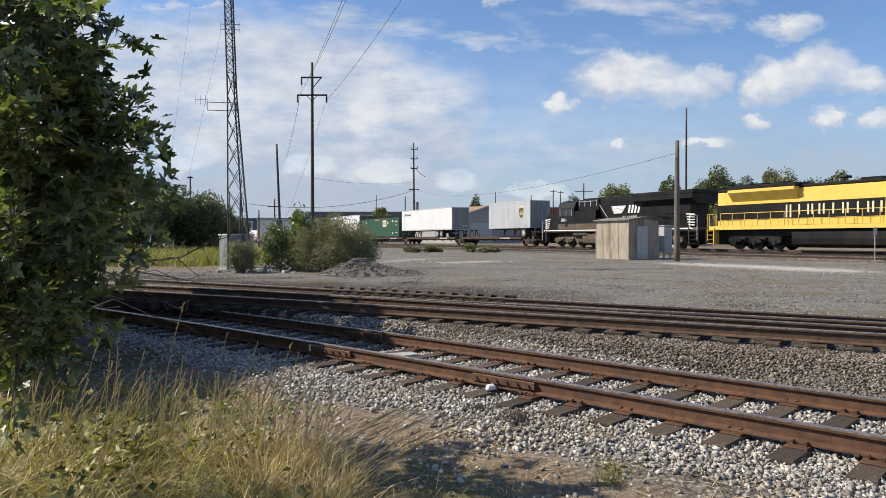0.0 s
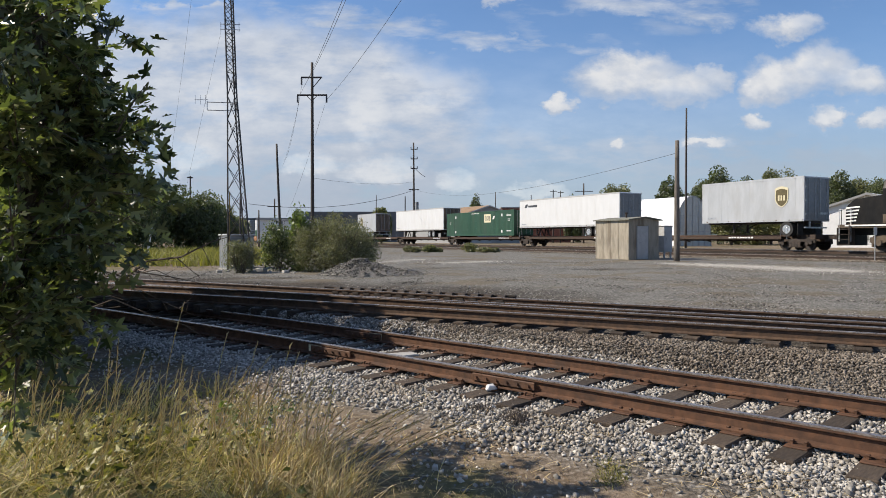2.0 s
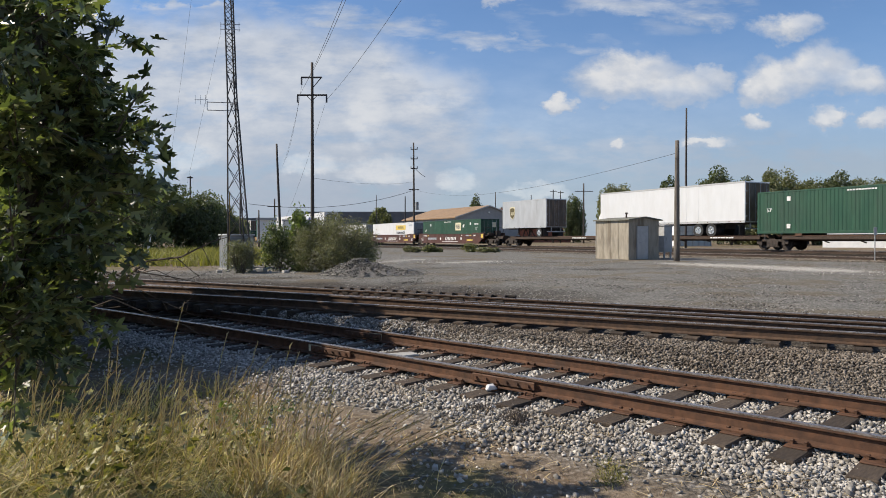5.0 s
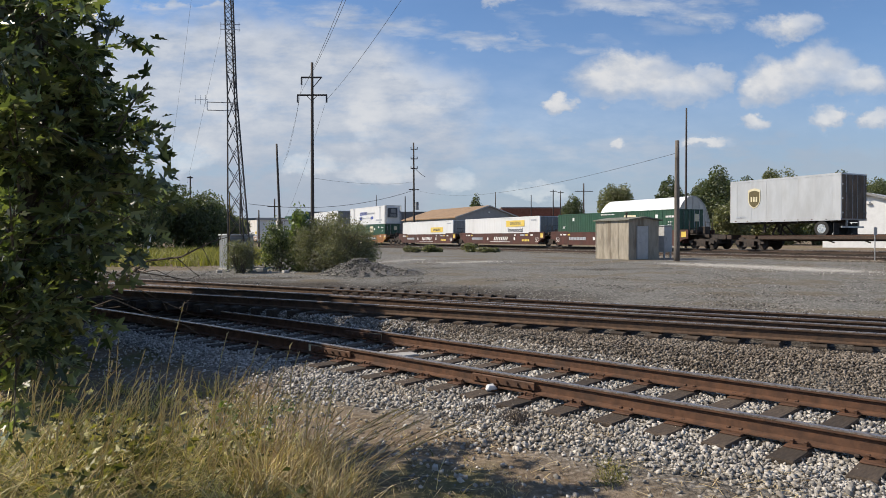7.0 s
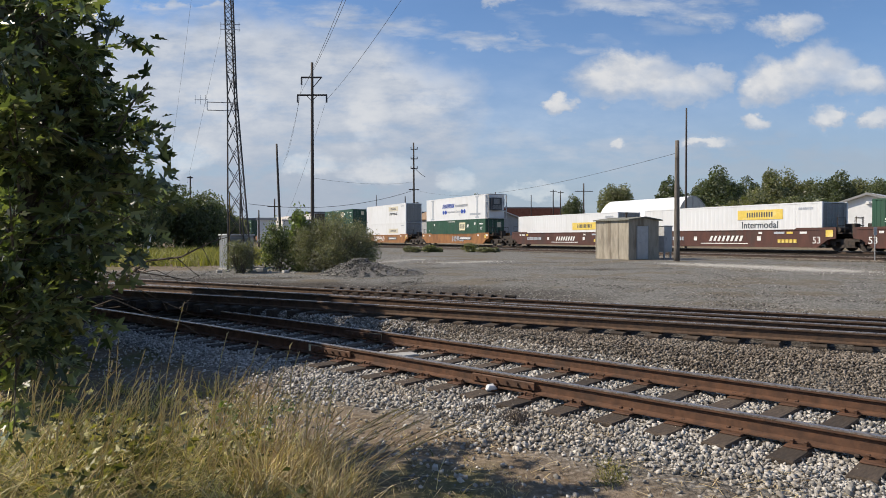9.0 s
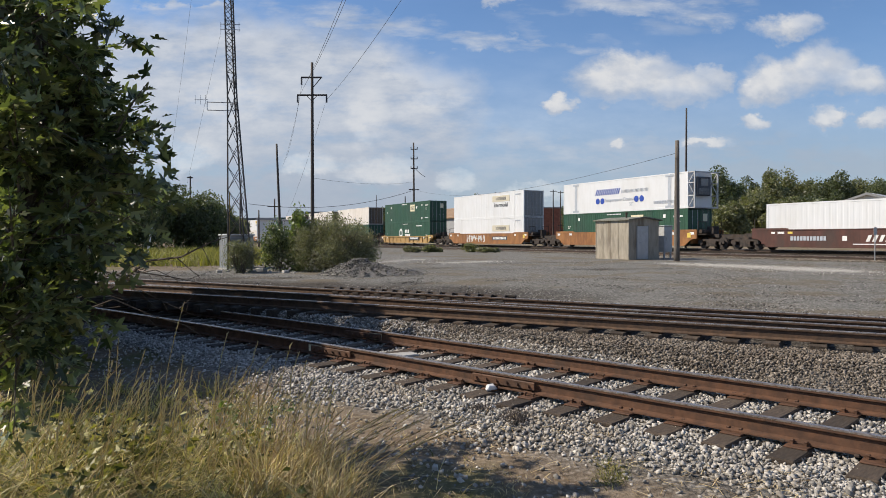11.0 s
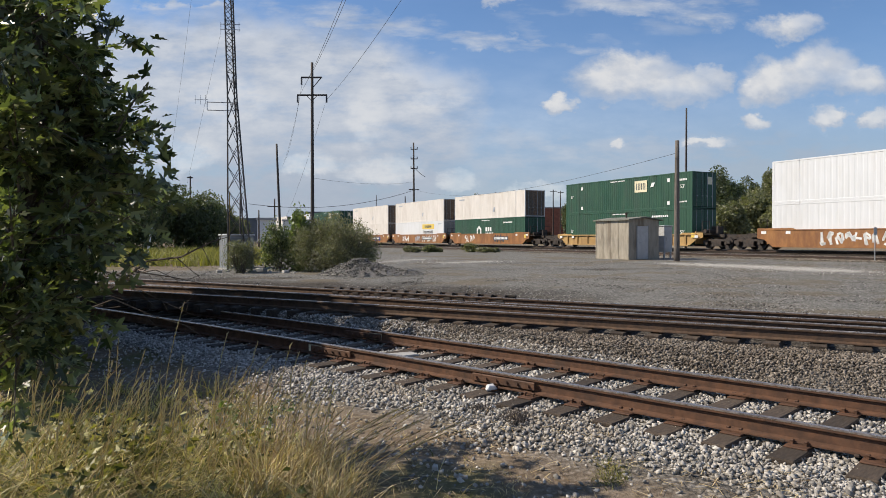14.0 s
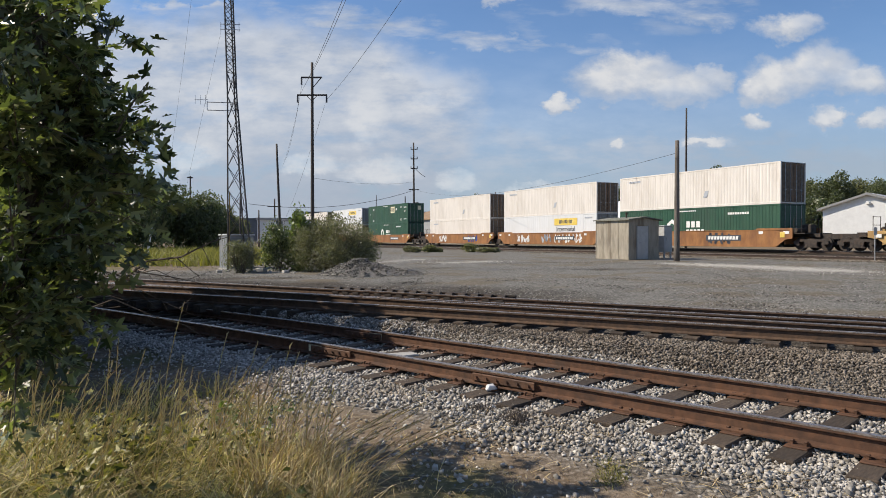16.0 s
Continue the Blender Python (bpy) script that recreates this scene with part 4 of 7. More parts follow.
    for y in (-0.72, 0.72):
        part("landing_leg", Shape().bar((lg, y, 1.25), (lg, y, z0 - 0.1), 0.12, 0.12).bar((lg, y, 1.5), (lg + s * 0.8, y, z0 - 0.1), 0.06, 0.06).box(lg - 0.13, lg + 0.13, y - 0.12, y + 0.12, 1.22, 1.26), UNDER, t)
    y = -w - 0.02
    if logo == "shield":
        cx = (hx - 1.7) if q_front < 100 else (-hx + 2.05)
        pts = [(-0.46, 0.52), (-0.25, 0.60), (0, 0.64), (0.25, 0.60), (0.46, 0.52), (0.46, -0.1), (0.38, -0.36), (0.2, -0.54), (0, -0.64), (-0.2, -0.54), (-0.38, -0.36), (-0.46, -0.1)]
        part("shield_emblem", Shape().prism([(cx + a * 1.12, 3.62 + b * 1.12) for a, b in pts], y - 0.006, y + 0.004), GOLD, t, "pale gold and olive shield emblem")
        part("shield_field", Shape().prism([(cx + a * 0.95, 3.58 + b * 0.92) for a, b in pts], y - 0.012, y), SHIELD, t)
        marks(t, GOLD, cx, 3.55, y - 0.014, 0.62, 0.36, 3, gap=0.4)
    if logo == "name":
        marks(t, LETTER_DARK, -hx + 2.5, 4.22, y, 1.6, 0.2, 8, label="dark bar in place of a company name")
        plate_bar(t, "emblem_mark", LETTER_DARK, -hx + 1.3, 4.26, 0.42, 0.36, y, 0.7)
    marks(t, LETTER_GREY, -hx + 0.9, z0 + 0.35, y, 0.8, 0.12, 6)
    if end is GREYPAINT:
        marks(t, LETTER, 0, 0, -0.006, 0.8, 0.14, 6, at=pose(hx * s + 0.045, 0.6, z0 + 0.5, 0, 0, 90))
    return rider(t, q_front + length / 2)


# the cars ---------------------------------------------------------------------------------------------------------------
def spine_car():
    """Five platforms on six shared trucks."""
    c = thing("spine_car", "rusty articulated spine flat car with five platforms", "flat car")
    tr = [84.9, 100.3, 117.3, 134.4, 151.4, 168.0]
    mid = (tr[0] + tr[-1]) / 2
    X = lambda q: mid - q
    for q in tr:
        bogie(c, X(q))
    for i in range(5):
        a, b = X(tr[i]), X(tr[i + 1])
        beam = Shape().box(b + 0.35, a - 0.35, -0.36, 0.36, 0.62, 1.06, 0.02)
        p = part("platform", beam, RUST_DARK, c, "rust-brown spine beam platform")
        ln = a - b
        sills = Shape()
        for y in (-1.18, 1.18):
            sills.box(b + 0.9, a - 0.9, y - 0.07, y + 0.07, 0.74, 0.96)
        for k in range(7):
            x = b + 1.2 + (ln - 2.4) * k / 6
            sills.box(x - 0.12, x + 0.12, -1.18, 1.18, 0.76, 0.92)
            sills.bar((x, -1.18, 0.74), (x + 0.0, -0.3, 0.52), 0.08, 0.06)
        part("side_sill", sills, RUST_DARK, p)
        deck = Shape()
        for y in (-0.92, 0.92):
            deck.box(b + 0.5, a - 0.5, y - 0.34, y + 0.34, 0.955, 0.99)
        part("wheel_tray", deck, RUST, p)
        st = Shape()
        hx = b + 1.4
        st.bar((hx, -0.42, 1.0), (hx + 0.35, -0.3, 1.85), 0.1, 0.1).bar((hx, 0.42, 1.0), (hx + 0.35, 0.3, 1.85), 0.1, 0.1)
        st.bar((hx + 1.15, -0.42, 1.0), (hx + 0.4, -0.3, 1.85), 0.08, 0.08).bar((hx + 1.15, 0.42, 1.0), (hx + 0.4, 0.3, 1.85), 0.08, 0.08)
        st.box(hx + 0.1, hx + 0.72, -0.45, 0.45, 1.80, 1.90, 0.02)
        if i != 2:
            part("hitch_stand", st, UNDER, p, "folding trailer hitch")
        else:
            ped = Shape()
            for x in (-6.1, 6.1):
                ped.box((a + b) / 2 + x - 0.25 - 0.3, (a + b) / 2 + x + 0.25 - 0.3, -1.3, 1.3, 0.96, 1.13)
            part("container_pedestal", ped, RUST, p)
        marks(p, LETTER, a - 4.2, 0.86, -1.262, 2.2, 0.10, 9)
        hr = Shape()
        for y in (-1.2, 1.2):
            hr.tube([(a - 0.5, y, 0.75), (a - 0.5, y, 1.55), (a - 1.0, y, 1.55), (a - 1.0, y, 0.75)], 0.018)
        part("grab_iron", hr, GALV, p)
    coupler(c, X(82.9) - 0.3, 1)
    coupler(c, X(169.9) + 0.3, -1)
    part("end_sill", Shape().box(X(84.9), X(83.2), -0.4, 0.4, 0.6, 1.05).box(X(83.6), X(83.2), -1.35, 1.35, 0.75, 1.05), RUST_DARK, c)
    part("end_sill", Shape().box(X(169.7), X(168.0), -0.4, 0.4, 0.6, 1.05).box(X(169.7), X(169.3), -1.35, 1.35, 0.75, 1.05), RUST_DARK, c)
    return rider(c, mid)


def well_car(loads, paint, label, style, ends):
    """A well car; loads are the leading ends of its boxes, ends the outer truck places. style: solid, ribbed."""
    c = thing("well_car", label, "well car", "double-stack well cars")
    mid = (ends[0] + ends[1]) / 2
    X = lambda q: mid - q
    units = [(X(q), X(q + L53)) for q in loads]
    trucks = [X(ends[0])] + [(units[i][1] + units[i + 1][0]) / 2 for i in range(len(units) - 1)] + [X(ends[1])]
    for x in trucks:
        bogie(c, x)
    for i, (a, b) in enumerate(units):
        ta, tb = trucks[i], trucks[i + 1]
        u = part("well", Shape().box(b - 0.25, a + 0.25, -1.33, 1.33, 0.20, 0.30), UNDER, c)
        for y in (-1.42, 1.42):
            y0, y1 = y - 0.055, y + 0.055
            if style == "solid":
                sh = Shape().prism([(b + 0.2, 0.22), (a - 0.2, 0.22), (a + 0.5, 0.72), (a + 1.05, 0.80), (a + 1.05, 1.50), (a - 1.7, 1.50), (a - 1.9, 1.38), (b + 1.9, 1.38), (b + 1.7, 1.50),
                                    (b - 1.05, 1.50), (b - 1.05, 0.80), (b - 0.5, 0.72)], y0, y1)
                sh.box(b - 0.8, a + 0.8, y0 - 0.03, y1 + 0.03, 1.34, 1.40).box(b + 0.2, a - 0.2, y0 - 0.03, y1 + 0.03, 0.20, 0.29)
            else:
                sh = Shape().prism([(b + 0.2, 0.22), (a - 0.2, 0.22), (a + 0.6, 0.75), (a + 1.2, 0.85), (a + 1.2, 1.25), (a - 0.9, 1.25), (a - 1.1, 1.12), (b + 1.1, 1.12), (b + 0.9, 1.25),
                                    (b - 1.2, 1.25), (b - 1.2, 0.85), (b - 0.6, 0.75)], y0 + 0.03, y1 - 0.03)
                sh.box(b - 0.6, a + 0.6, y0 - 0.09, y1 + 0.09, 1.06, 1.16).box(b + 0.2, a - 0.2, y0 - 0.06, y1 + 0.06, 0.20, 0.30)
                n = 11
                for k in range(n):
                    x = b + 0.5 + (a - b - 1.0) * k / (n - 1)
                    sh.box(x - 0.06, x + 0.06, y0 - 0.06, y1 + 0.06, 0.28, 1.08)
            part("side_sill", sh, paint, u)
        for x, s in ((a + 0.28, 1), (b - 0.28, -1)):
            part("bulkhead", Shape().box(min(x, x + s * 0.12), max(x, x + s * 0.12), -1.3, 1.3, 0.4, 1.35), paint, u)
        for x, t_ in ((a, ta), (b, tb)):
            s = 1 if t_ > x else -1
            e = part("end_platform", Shape().box(min(x + s * 0.3, t_ + s * 0.3), max(x + s * 0.3, t_ + s * 0.3), -0.55, 0.55, 0.88, 1.12).box(min(x + s * 0.4, t_ - s * 0.2), max(x + s * 0.4, t_ - s * 0.2), -1.36, 1.36, 1.10, 1.16), UNDER, u)
            for ya, yb in ((-1.25, -0.5), (0.5, 1.25)):
                rl = Shape().rod((x + s, ya, 1.1), (x + s, ya, 2.15), 0.022, n=6).rod((x + s, yb, 1.1), (x + s, yb, 2.15), 0.022, n=6)
                rl.rod((x + s, ya, 1.6), (x + s, yb, 1.6), 0.02, n=6).rod((x + s, ya, 2.1), (x + s, yb, 2.1), 0.02, n=6)
                part("end_railing", rl, UNDER, e)
            part("brake_gear", Shape().rod((x + s * 0.7, -0.7, 1.35), (x + s * 0.7, 0.4, 1.35), 0.16, n=12).box(min(x + s * 0.5, x + s * 1.2), max(x + s * 0.5, x + s * 1.2), 0.2, 0.8, 1.16, 1.75, 0.03), UNDER, e)
        y = -1.49 if style == "solid" else -1.55
        if paint is BROWN:
            marks(u, LETTER, (a + b) / 2 + 0.6, 0.80, y, 3.1, 0.40, 8, 0.45, "slanting white bar in place of a company name", 0.45)
            plate_bar(u, "swoosh", LETTER, (a + b) / 2 + 0.4, 0.44, 4.3, 0.06, y, 0.0)
            marks(u, LETTER_GREY, b + 3.3, 0.80, y, 2.6, 0.28, 11)
            lettering(u, "53", 0.62, LETTER, a - 0.25 if i else b + 0.2, 0.66, y, "white number 53")
            for x, w_, m_ in ((a - 1.2, 0.5, LETTER), (a - 2.2, 0.45, SIGNYELLOW), (a - 3.0, 0.8, LETTER_GREY), (b + 1.3, 0.5, LETTER), (b + 2.0, 0.35, SIGNYELLOW), (b + 0.7, 0.3, LETTER), (a - 4.5, 0.3, LETTER)):
                plate_bar(u, "stencil_mark", m_, x, 1.18, w_, 0.14, y)
            for x in (b + 5.8, a - 4.6):
                plate_bar(u, "stencil_mark", LETTER, x, 0.8, 0.3, 0.3, y)
            marks(u, SIGNYELLOW, a - 2.4, 0.62, y, 1.5, 0.22, 5)
            plate_bar(u, "placard", SIGNYELLOW, a + 0.62, 1.12, 0.5, 0.45, y)
        else:
            plate_bar(u, "mark_panel", LETTER_DARK, (a + b) / 2 + 3.4, 0.84, 3.2, 0.40, y, label="black panel behind the reporting mark")
            marks(u, LETTER, (a + b) / 2 + 3.4, 0.84, y - 0.006, 2.8, 0.24, 10, 0.15, "white bar in place of a reporting mark")
            for x, w_ in ((a + 0.6, 0.45), (b - 0.5, 0.4), (a - 1.4, 0.35), (b + 1.4, 0.35)):
                plate_bar(u, "stencil_mark", LETTER, x, 1.2 if style == "solid" else 0.95, w_, 0.2, y)
            plate_bar(u, "placard", SIGNYELLOW, a + 0.3, 1.05, 0.36, 0.36, y - 0.004)
    coupler(c, trucks[0] + 1.5, 1)
    coupler(c, trucks[-1] - 1.5, -1)
    for x, s in ((trucks[0], 1), (trucks[-1], -1)):
        part("draft_sill", Shape().box(min(x, x + s * 1.7), max(x, x + s * 1.7), -0.35, 0.35, 0.75, 1.1), UNDER, c)
    return rider(c, mid)


def scrawl(car_q, q, y, z, w, h, mat, seed, label):
    """Looping painted strokes on a sill, as unreadable graffiti."""
    r = random.Random(seed)
    sh = Shape()
    n = max(4, int(w / (h * 0.75)))
    for i in range(n):
        x = -w / 2 + w * (i + 0.5) / n
        pts = []
        for k in range(7):
            a = k / 6 * r.uniform(4.0, 6.0) + r.uniform(0, 6)
            pts.append((x + 0.40 * (w / n) * math.cos(a) + r.uniform(-0.05, 0.05), z + 0.55 * h * math.sin(a)))
        for (x0, z0), (x1, z1) in zip(pts, pts[1:]):
            d = Vector((x1 - x0, z1 - z0)).normalized() * 0.07
            sh.add([(x0 - d.y, y, z0 + d.x), (x0 + d.y, y, z0 - d.x), (x1 + d.y, y, z1 - d.x), (x1 - d.y, y, z1 + d.x)], [(0, 1, 2, 3)])
    return part("graffiti", sh, mat, car_q[0], label, at=pose(car_q[1] - q, 0, 0))


def railings(parent, x0, x1, y, z0, z1, posts, mat):
    sh = Shape()
    for i in range(posts):
        x = x0 + (x1 - x0) * i / (posts - 1)
        sh.rod((x, y, z0), (x, y, z1), 0.022, n=6)
    sh.rod((x0, y, z1), (x1, y, z1), 0.022, n=6).rod((x0, y, (z0 + z1) / 2), (x1, y, (z0 + z1) / 2), 0.016, n=6)
    return part("handrail", sh, mat, parent)


def loco_truck(car, x, steel):
    sh = Shape()
    for y in (-1.12, 1.12):
        sh.prism([(-2.5, 0.55), (-2.5, 0.85), (-1.6, 0.98), (1.6, 0.98), (2.5, 0.85), (2.5, 0.55), (2.1, 0.42), (1.2, 0.62), (0.5, 0.50), (-0.5, 0.50), (-1.2, 0.62), (-2.1, 0.42)], y - 0.09, y + 0.09)
        for wx in (-1.85, 0, 1.85):
            sh.rod((wx, y - 0.16, 0.53), (wx, y + 0.16, 0.53), 0.20, n=12).box(wx - 0.24, wx + 0.24, y - 0.12, y + 0.12, 0.34, 0.74, 0.04)
            for k in (-0.38, 0.38):
                sh.rod((wx + k, y, 0.55), (wx + k, y, 0.95), 0.09, n=8)
        for bx in (-0.93, 0.93):
            sh.rod((bx - 0.3, y - 0.15, 0.78), (bx + 0.3, y - 0.15, 0.78), 0.11, n=10)
    sh.box(-2.4, 2.4, -0.9, 0.9, 0.62, 0.98)
    for wx in (-1.85, 0, 1.85):
        for k in (-0.62, 0.62):
            sh.box(wx + k - 0.07, wx + k + 0.07, -0.98, 0.98, 0.26, 0.78, 0.02)
    sh.box(-2.3, 2.3, -0.55, 0.55, 0.24, 0.66)
    sh.v = [(a * 0.88, b_, c_) for a, b_, c_ in sh.v]
    tk = part("truck", sh, steel, car, "six-wheel locomotive truck", at=pose(x, 0, 0))
    for wx in (-1.63, 0, 1.63):
        WHEELS.append((part("wheelset", LOCOWHEEL, UNDER, tk, at=pose(wx, 0, 0.53)), wx, 0.53))


def locomotive(q_front, length, label, kind):
    """kind: yellow runs cab first, black runs long hood first. x = 0 at the middle, f = 1 where the cab leads."""
    c = thing("locomotive", label, "locomotive", "locomotives")
    f = 1 if kind == "yellow" else -1
    hx = length / 2
    hood = YELLOW if kind == "yellow" else BLACK
    sub = BLACK if kind == "yellow" else GRIME

    def b(sh, x0, x1, *rest):
        return sh.box(min(f * x0, f * x1), max(f * x0, f * x1), *rest)

    part("frame", b(Shape(), -hx + 0.3, hx - 0.3, -1.50, 1.50, 1.42, 1.66, 0.02), sub if kind == "black" else BLACK, c)
    sill = Shape()
    for y in (-1.53, 1.53):
        b(sill, -hx + 0.8, hx - 0.8, y - 0.02, y + 0.02, 1.54, 1.63, 0.004)
    if kind == "black":
        part("side_stripe", sill, LETTER, c, "white stripe along the walkway edge")
    # long hood
    body = Shape()
    b(body, -hx + (0.9 if kind == "yellow" else 1.5), hx - 5.7, -0.98, 0.98, 1.66, 4.22 if kind == "yellow" else 4.50, 0.06)
    part("hood", body, hood, c)
    if kind == "yellow":
        blk = Shape()
        b(blk, -hx + 0.87, hx - 5.65, -1.0, 1.0, 4.18, 4.42, 0.08)
        part("hood_roof", blk, BLACK, c)
        plate = Shape()
        b(plate, -hx + 0.9, hx - 5.8, -1.006, -0.98, 2.13, 3.26)
        part("name_band", plate, BLACK, c, "broad black band on the hood side")
        for i in range(9):
            for k in ((0,) if i in (1, 4, 6) else (-0.15, 0.15)):
                plate_bar(c, "lettering_bar", CREAM, -hx + 6.95 + i * 0.80 + k, 2.74 - (0.08 if i == 0 else 0), 0.12, 0.86 if i == 0 else 0.68, -1.014)
        stripe = Shape()
        b(stripe, -hx + 0.6, hx - 0.6, -1.535, -1.50, 1.44, 1.70)
        part("walkway_panel", stripe, YELLOW, c, "yellow walkway edge panel")
    else:
        blk = Shape()
        b(blk, -hx + 1.55, hx - 6.2, -0.80, 0.80, 4.48, 4.62, 0.05)
        part("hood_roof", blk, BLACK, c)
        # white horse emblem and name as plain shapes
        x = 2.3
        for i in range(6):
            zz = 3.62 - i * 0.115
            sh = Shape().prism([(x - 2.5 + i * 0.06, zz), (x - 0.62 - i * 0.10, zz), (x - 0.58 - i * 0.10, zz + 0.095), (x - 2.46 + i * 0.06, zz + 0.095)], -1.0, -0.975)
            part("emblem_stripe", sh, LETTER, c, "white stripe of the emblem")
        for i in range(4):
            plate_bar(c, "initial_bar", LETTER, x - 0.15 + i * 0.40, 3.38, 0.22, 0.70, -0.993, 0.25, "white bar in place of company initials")
        for zz, cnt in ((2.72, 7), (2.42, 8)):
            for i in range(cnt):
                plate_bar(c, "name_bar", LETTER_GREY, x - 0.9 + i * 0.27, zz, 0.17, 0.16, -1.008)
        lettering(c, "8064", 0.44, LETTER, -hx + 4.1, 2.60, -1.541, "white number 8064")
    # hood doors
    for k in range(14):
        x = -hx + 5.4 + k * (length - 11.4) / 14
        dr = part("hood_door", b(Shape(), x, x + 0.72, -1.0, -0.975, 1.72, 2.12 if kind == "yellow" else 3.0, 0.006), hood, c)
        part("latch", b(Shape(), x + 0.6, x + 0.66, -1.012, -0.99, 1.95, 2.05), hood, dr)
    grl = Shape()
    for k in range(6):
        b(grl, -hx + 2.1, -hx + 4.7, -1.02, -0.98, 2.35 + k * 0.1, 2.40 + k * 0.1)
    part("radiator_grille", grl, BLACK, c)
    # radiator with wings at the far end of the hood
    wing = Shape()
    o = 1.52 if kind == "yellow" else 1.48
    if kind == "yellow":
        wing.along([(-0.98, 3.46), (-o, 4.10), (-o, 4.30), (o, 4.30), (o, 4.10), (0.98, 3.46)], min(f * (-hx + 2.3), f * (-hx + 7.7)), max(f * (-hx + 2.3), f * (-hx + 7.7)))
    else:
        wing.along([(-0.98, 3.55), (-o, 3.98), (-o, 4.36), (o, 4.36), (o, 3.98), (0.98, 3.55)], min(f * (-hx + 0.9), f * (-hx + 7.6)), max(f * (-hx + 0.9), f * (-hx + 7.6)))
    part("radiator", wing, hood, c, "flared radiator section")
    top = Shape()
    if kind == "yellow":
        b(top, -hx + 2.1, -hx + 7.8, -1.42, 1.42, 4.29, 4.58, 0.06)
    else:
        b(top, -hx + 0.8, -hx + 7.7, -1.50, 1.50, 4.34, 4.66, 0.05)
    part("radiator_roof", top, BLACK, c)
    for k in range(3):
        x = f * (-hx + 2.8 + k * 1.5)
        part("roof_fan", Shape().rod((x, 0, 4.45), (x, 0, 4.74), 0.62, n=20), BLACK, c)
    for x in (hx - 8.4, hx - 11.0):
        part("roof_hatch", b(Shape(), x, x + 1.4, -0.55, 0.55, 4.38, 4.60, 0.05), BLACK, c)
    horn = Shape()
    for k in range(3):
        horn.rod((f * (hx - 12.6), -0.3 + 0.2 * k, 4.72), (f * (hx - 12.0), -0.3 + 0.2 * k, 4.75), 0.03, 0.09, n=8)
    horn.rod((f * (hx - 12.4), 0, 4.4), (f * (hx - 12.4), 0, 4.7), 0.03)
    part("horn", horn, BLACK, c)
    # cab and nose
    cabx = hx - 5.7
    cab = Shape()
    ol = [(-1.52, 1.66), (-1.52, 3.75), (-1.30, 4.28), (-0.7, 4.52), (0.7, 4.52), (1.30, 4.28), (1.52, 3.75), (1.52, 1.66)]
    cab.along(ol, min(f * cabx, f * (cabx + 2.6)), max(f * cabx, f * (cabx + 2.6)))
    cabp = part("cab", cab, hood, c)
    nose = Shape()
    n0, n1 = f * (cabx + 2.6), f * (hx - 0.75)
    nose.prism([(n0, 1.66), (n1, 1.66), (n1, 2.75), (n1 - f * 0.55, 3.2), (n0, 3.40)], -1.36, 1.36)
    part("nose", nose, hood if kind == "yellow" else BLACK, c)
    win = Shape()
    for xx in (cabx + 0.35, cabx + 1.35):
        b(win, xx, xx + 0.85, -1.535, 1.535, 3.02, 3.66, 0.01)
    part("side_window", win, GLASS, cabp, "dark cab side windows")
    for xx in (cabx + 0.30, cabx + 1.22, cabx + 2.2):
        part("window_frame", b(Shape(), xx, xx + 0.05, -1.545, -1.52, 2.98, 3.70), LETTER_GREY if kind == "black" else BLACK, cabp)
    ws = Shape()
    for y in (-0.95, 0.15):
        b(ws, cabx + 2.58, cabx + 2.615, y, y + 0.8, 3.40, 4.05, 0.01)
    part("windscreen", ws, GLASS, cabp)
    box_ = Shape()
    b(box_, cabx - 3.2, cabx, -1.49, 1.49, 1.66, 3.45, 0.03)
    part("equipment_cabinet", box_, hood, c)
    box_ = Shape()
    b(box_, cabx - 3.2, cabx, -1.12, 1.12, 3.45, 4.48, 0.05)
    part("equipment_hood", box_, hood, c)
    ex = Shape()
    for k in range(4):
        b(ex, cabx - 2.9 + k * 0.85, cabx - 2.85 + k * 0.85, -1.16, -1.11, 3.85, 4.40)
    b(ex, cabx - 2.95, cabx - 0.2, -1.15, -1.12, 4.30, 4.34)
    part("grab_rail_frame", ex, LETTER_GREY if kind == "black" else YELLOW, c)
    if kind == "black":
        gl = Shape()
        b(gl, cabx - 4.3, cabx - 3.5, -1.0, -0.96, 1.8, 3.2, 0.01)
        part("blower_door", gl, BLACK, c)
        for (s0, z0_), (s1, z1_) in (((cabx - 3.4, 3.9), (cabx - 4.5, 2.7)),):
            part("hand_rail_slant", Shape().rod((f * s0, -1.2, z0_), (f * s1, -1.2, z1_), 0.035), LETTER_GREY, c)
        low = Shape()
        b(low, cabx - 3.1, cabx + 2.58, -1.528, -1.485, 1.68, 2.22)
        part("grimed_panel", low, GRIME, c, "lower side browned by road grime")
        wd_ = Shape()
        b(wd_, cabx + 1.0, cabx + 1.4, -1.535, -1.52, 1.95, 2.4, 0.01)
        part("cab_hatch", wd_, BLACK, c)
    # under the frame
    tank = Shape()
    a0, a1 = -3.75, 3.75
    tank.along([(-1.10, 0.20), (-1.46, 0.42), (-1.49, 0.80), (-1.46, 1.24), (1.46, 1.24), (1.49, 0.80), (1.46, 0.42), (1.10, 0.20)], a0, a1)
    part("center_sill", Shape().box(-hx + 0.5, hx - 0.5, -0.8, 0.8, 1.0, 1.44), BLACK, c)
    part("fuel_tank", tank, GRIME if kind == "black" else BLACK, c, "broad fuel tank between the trucks")
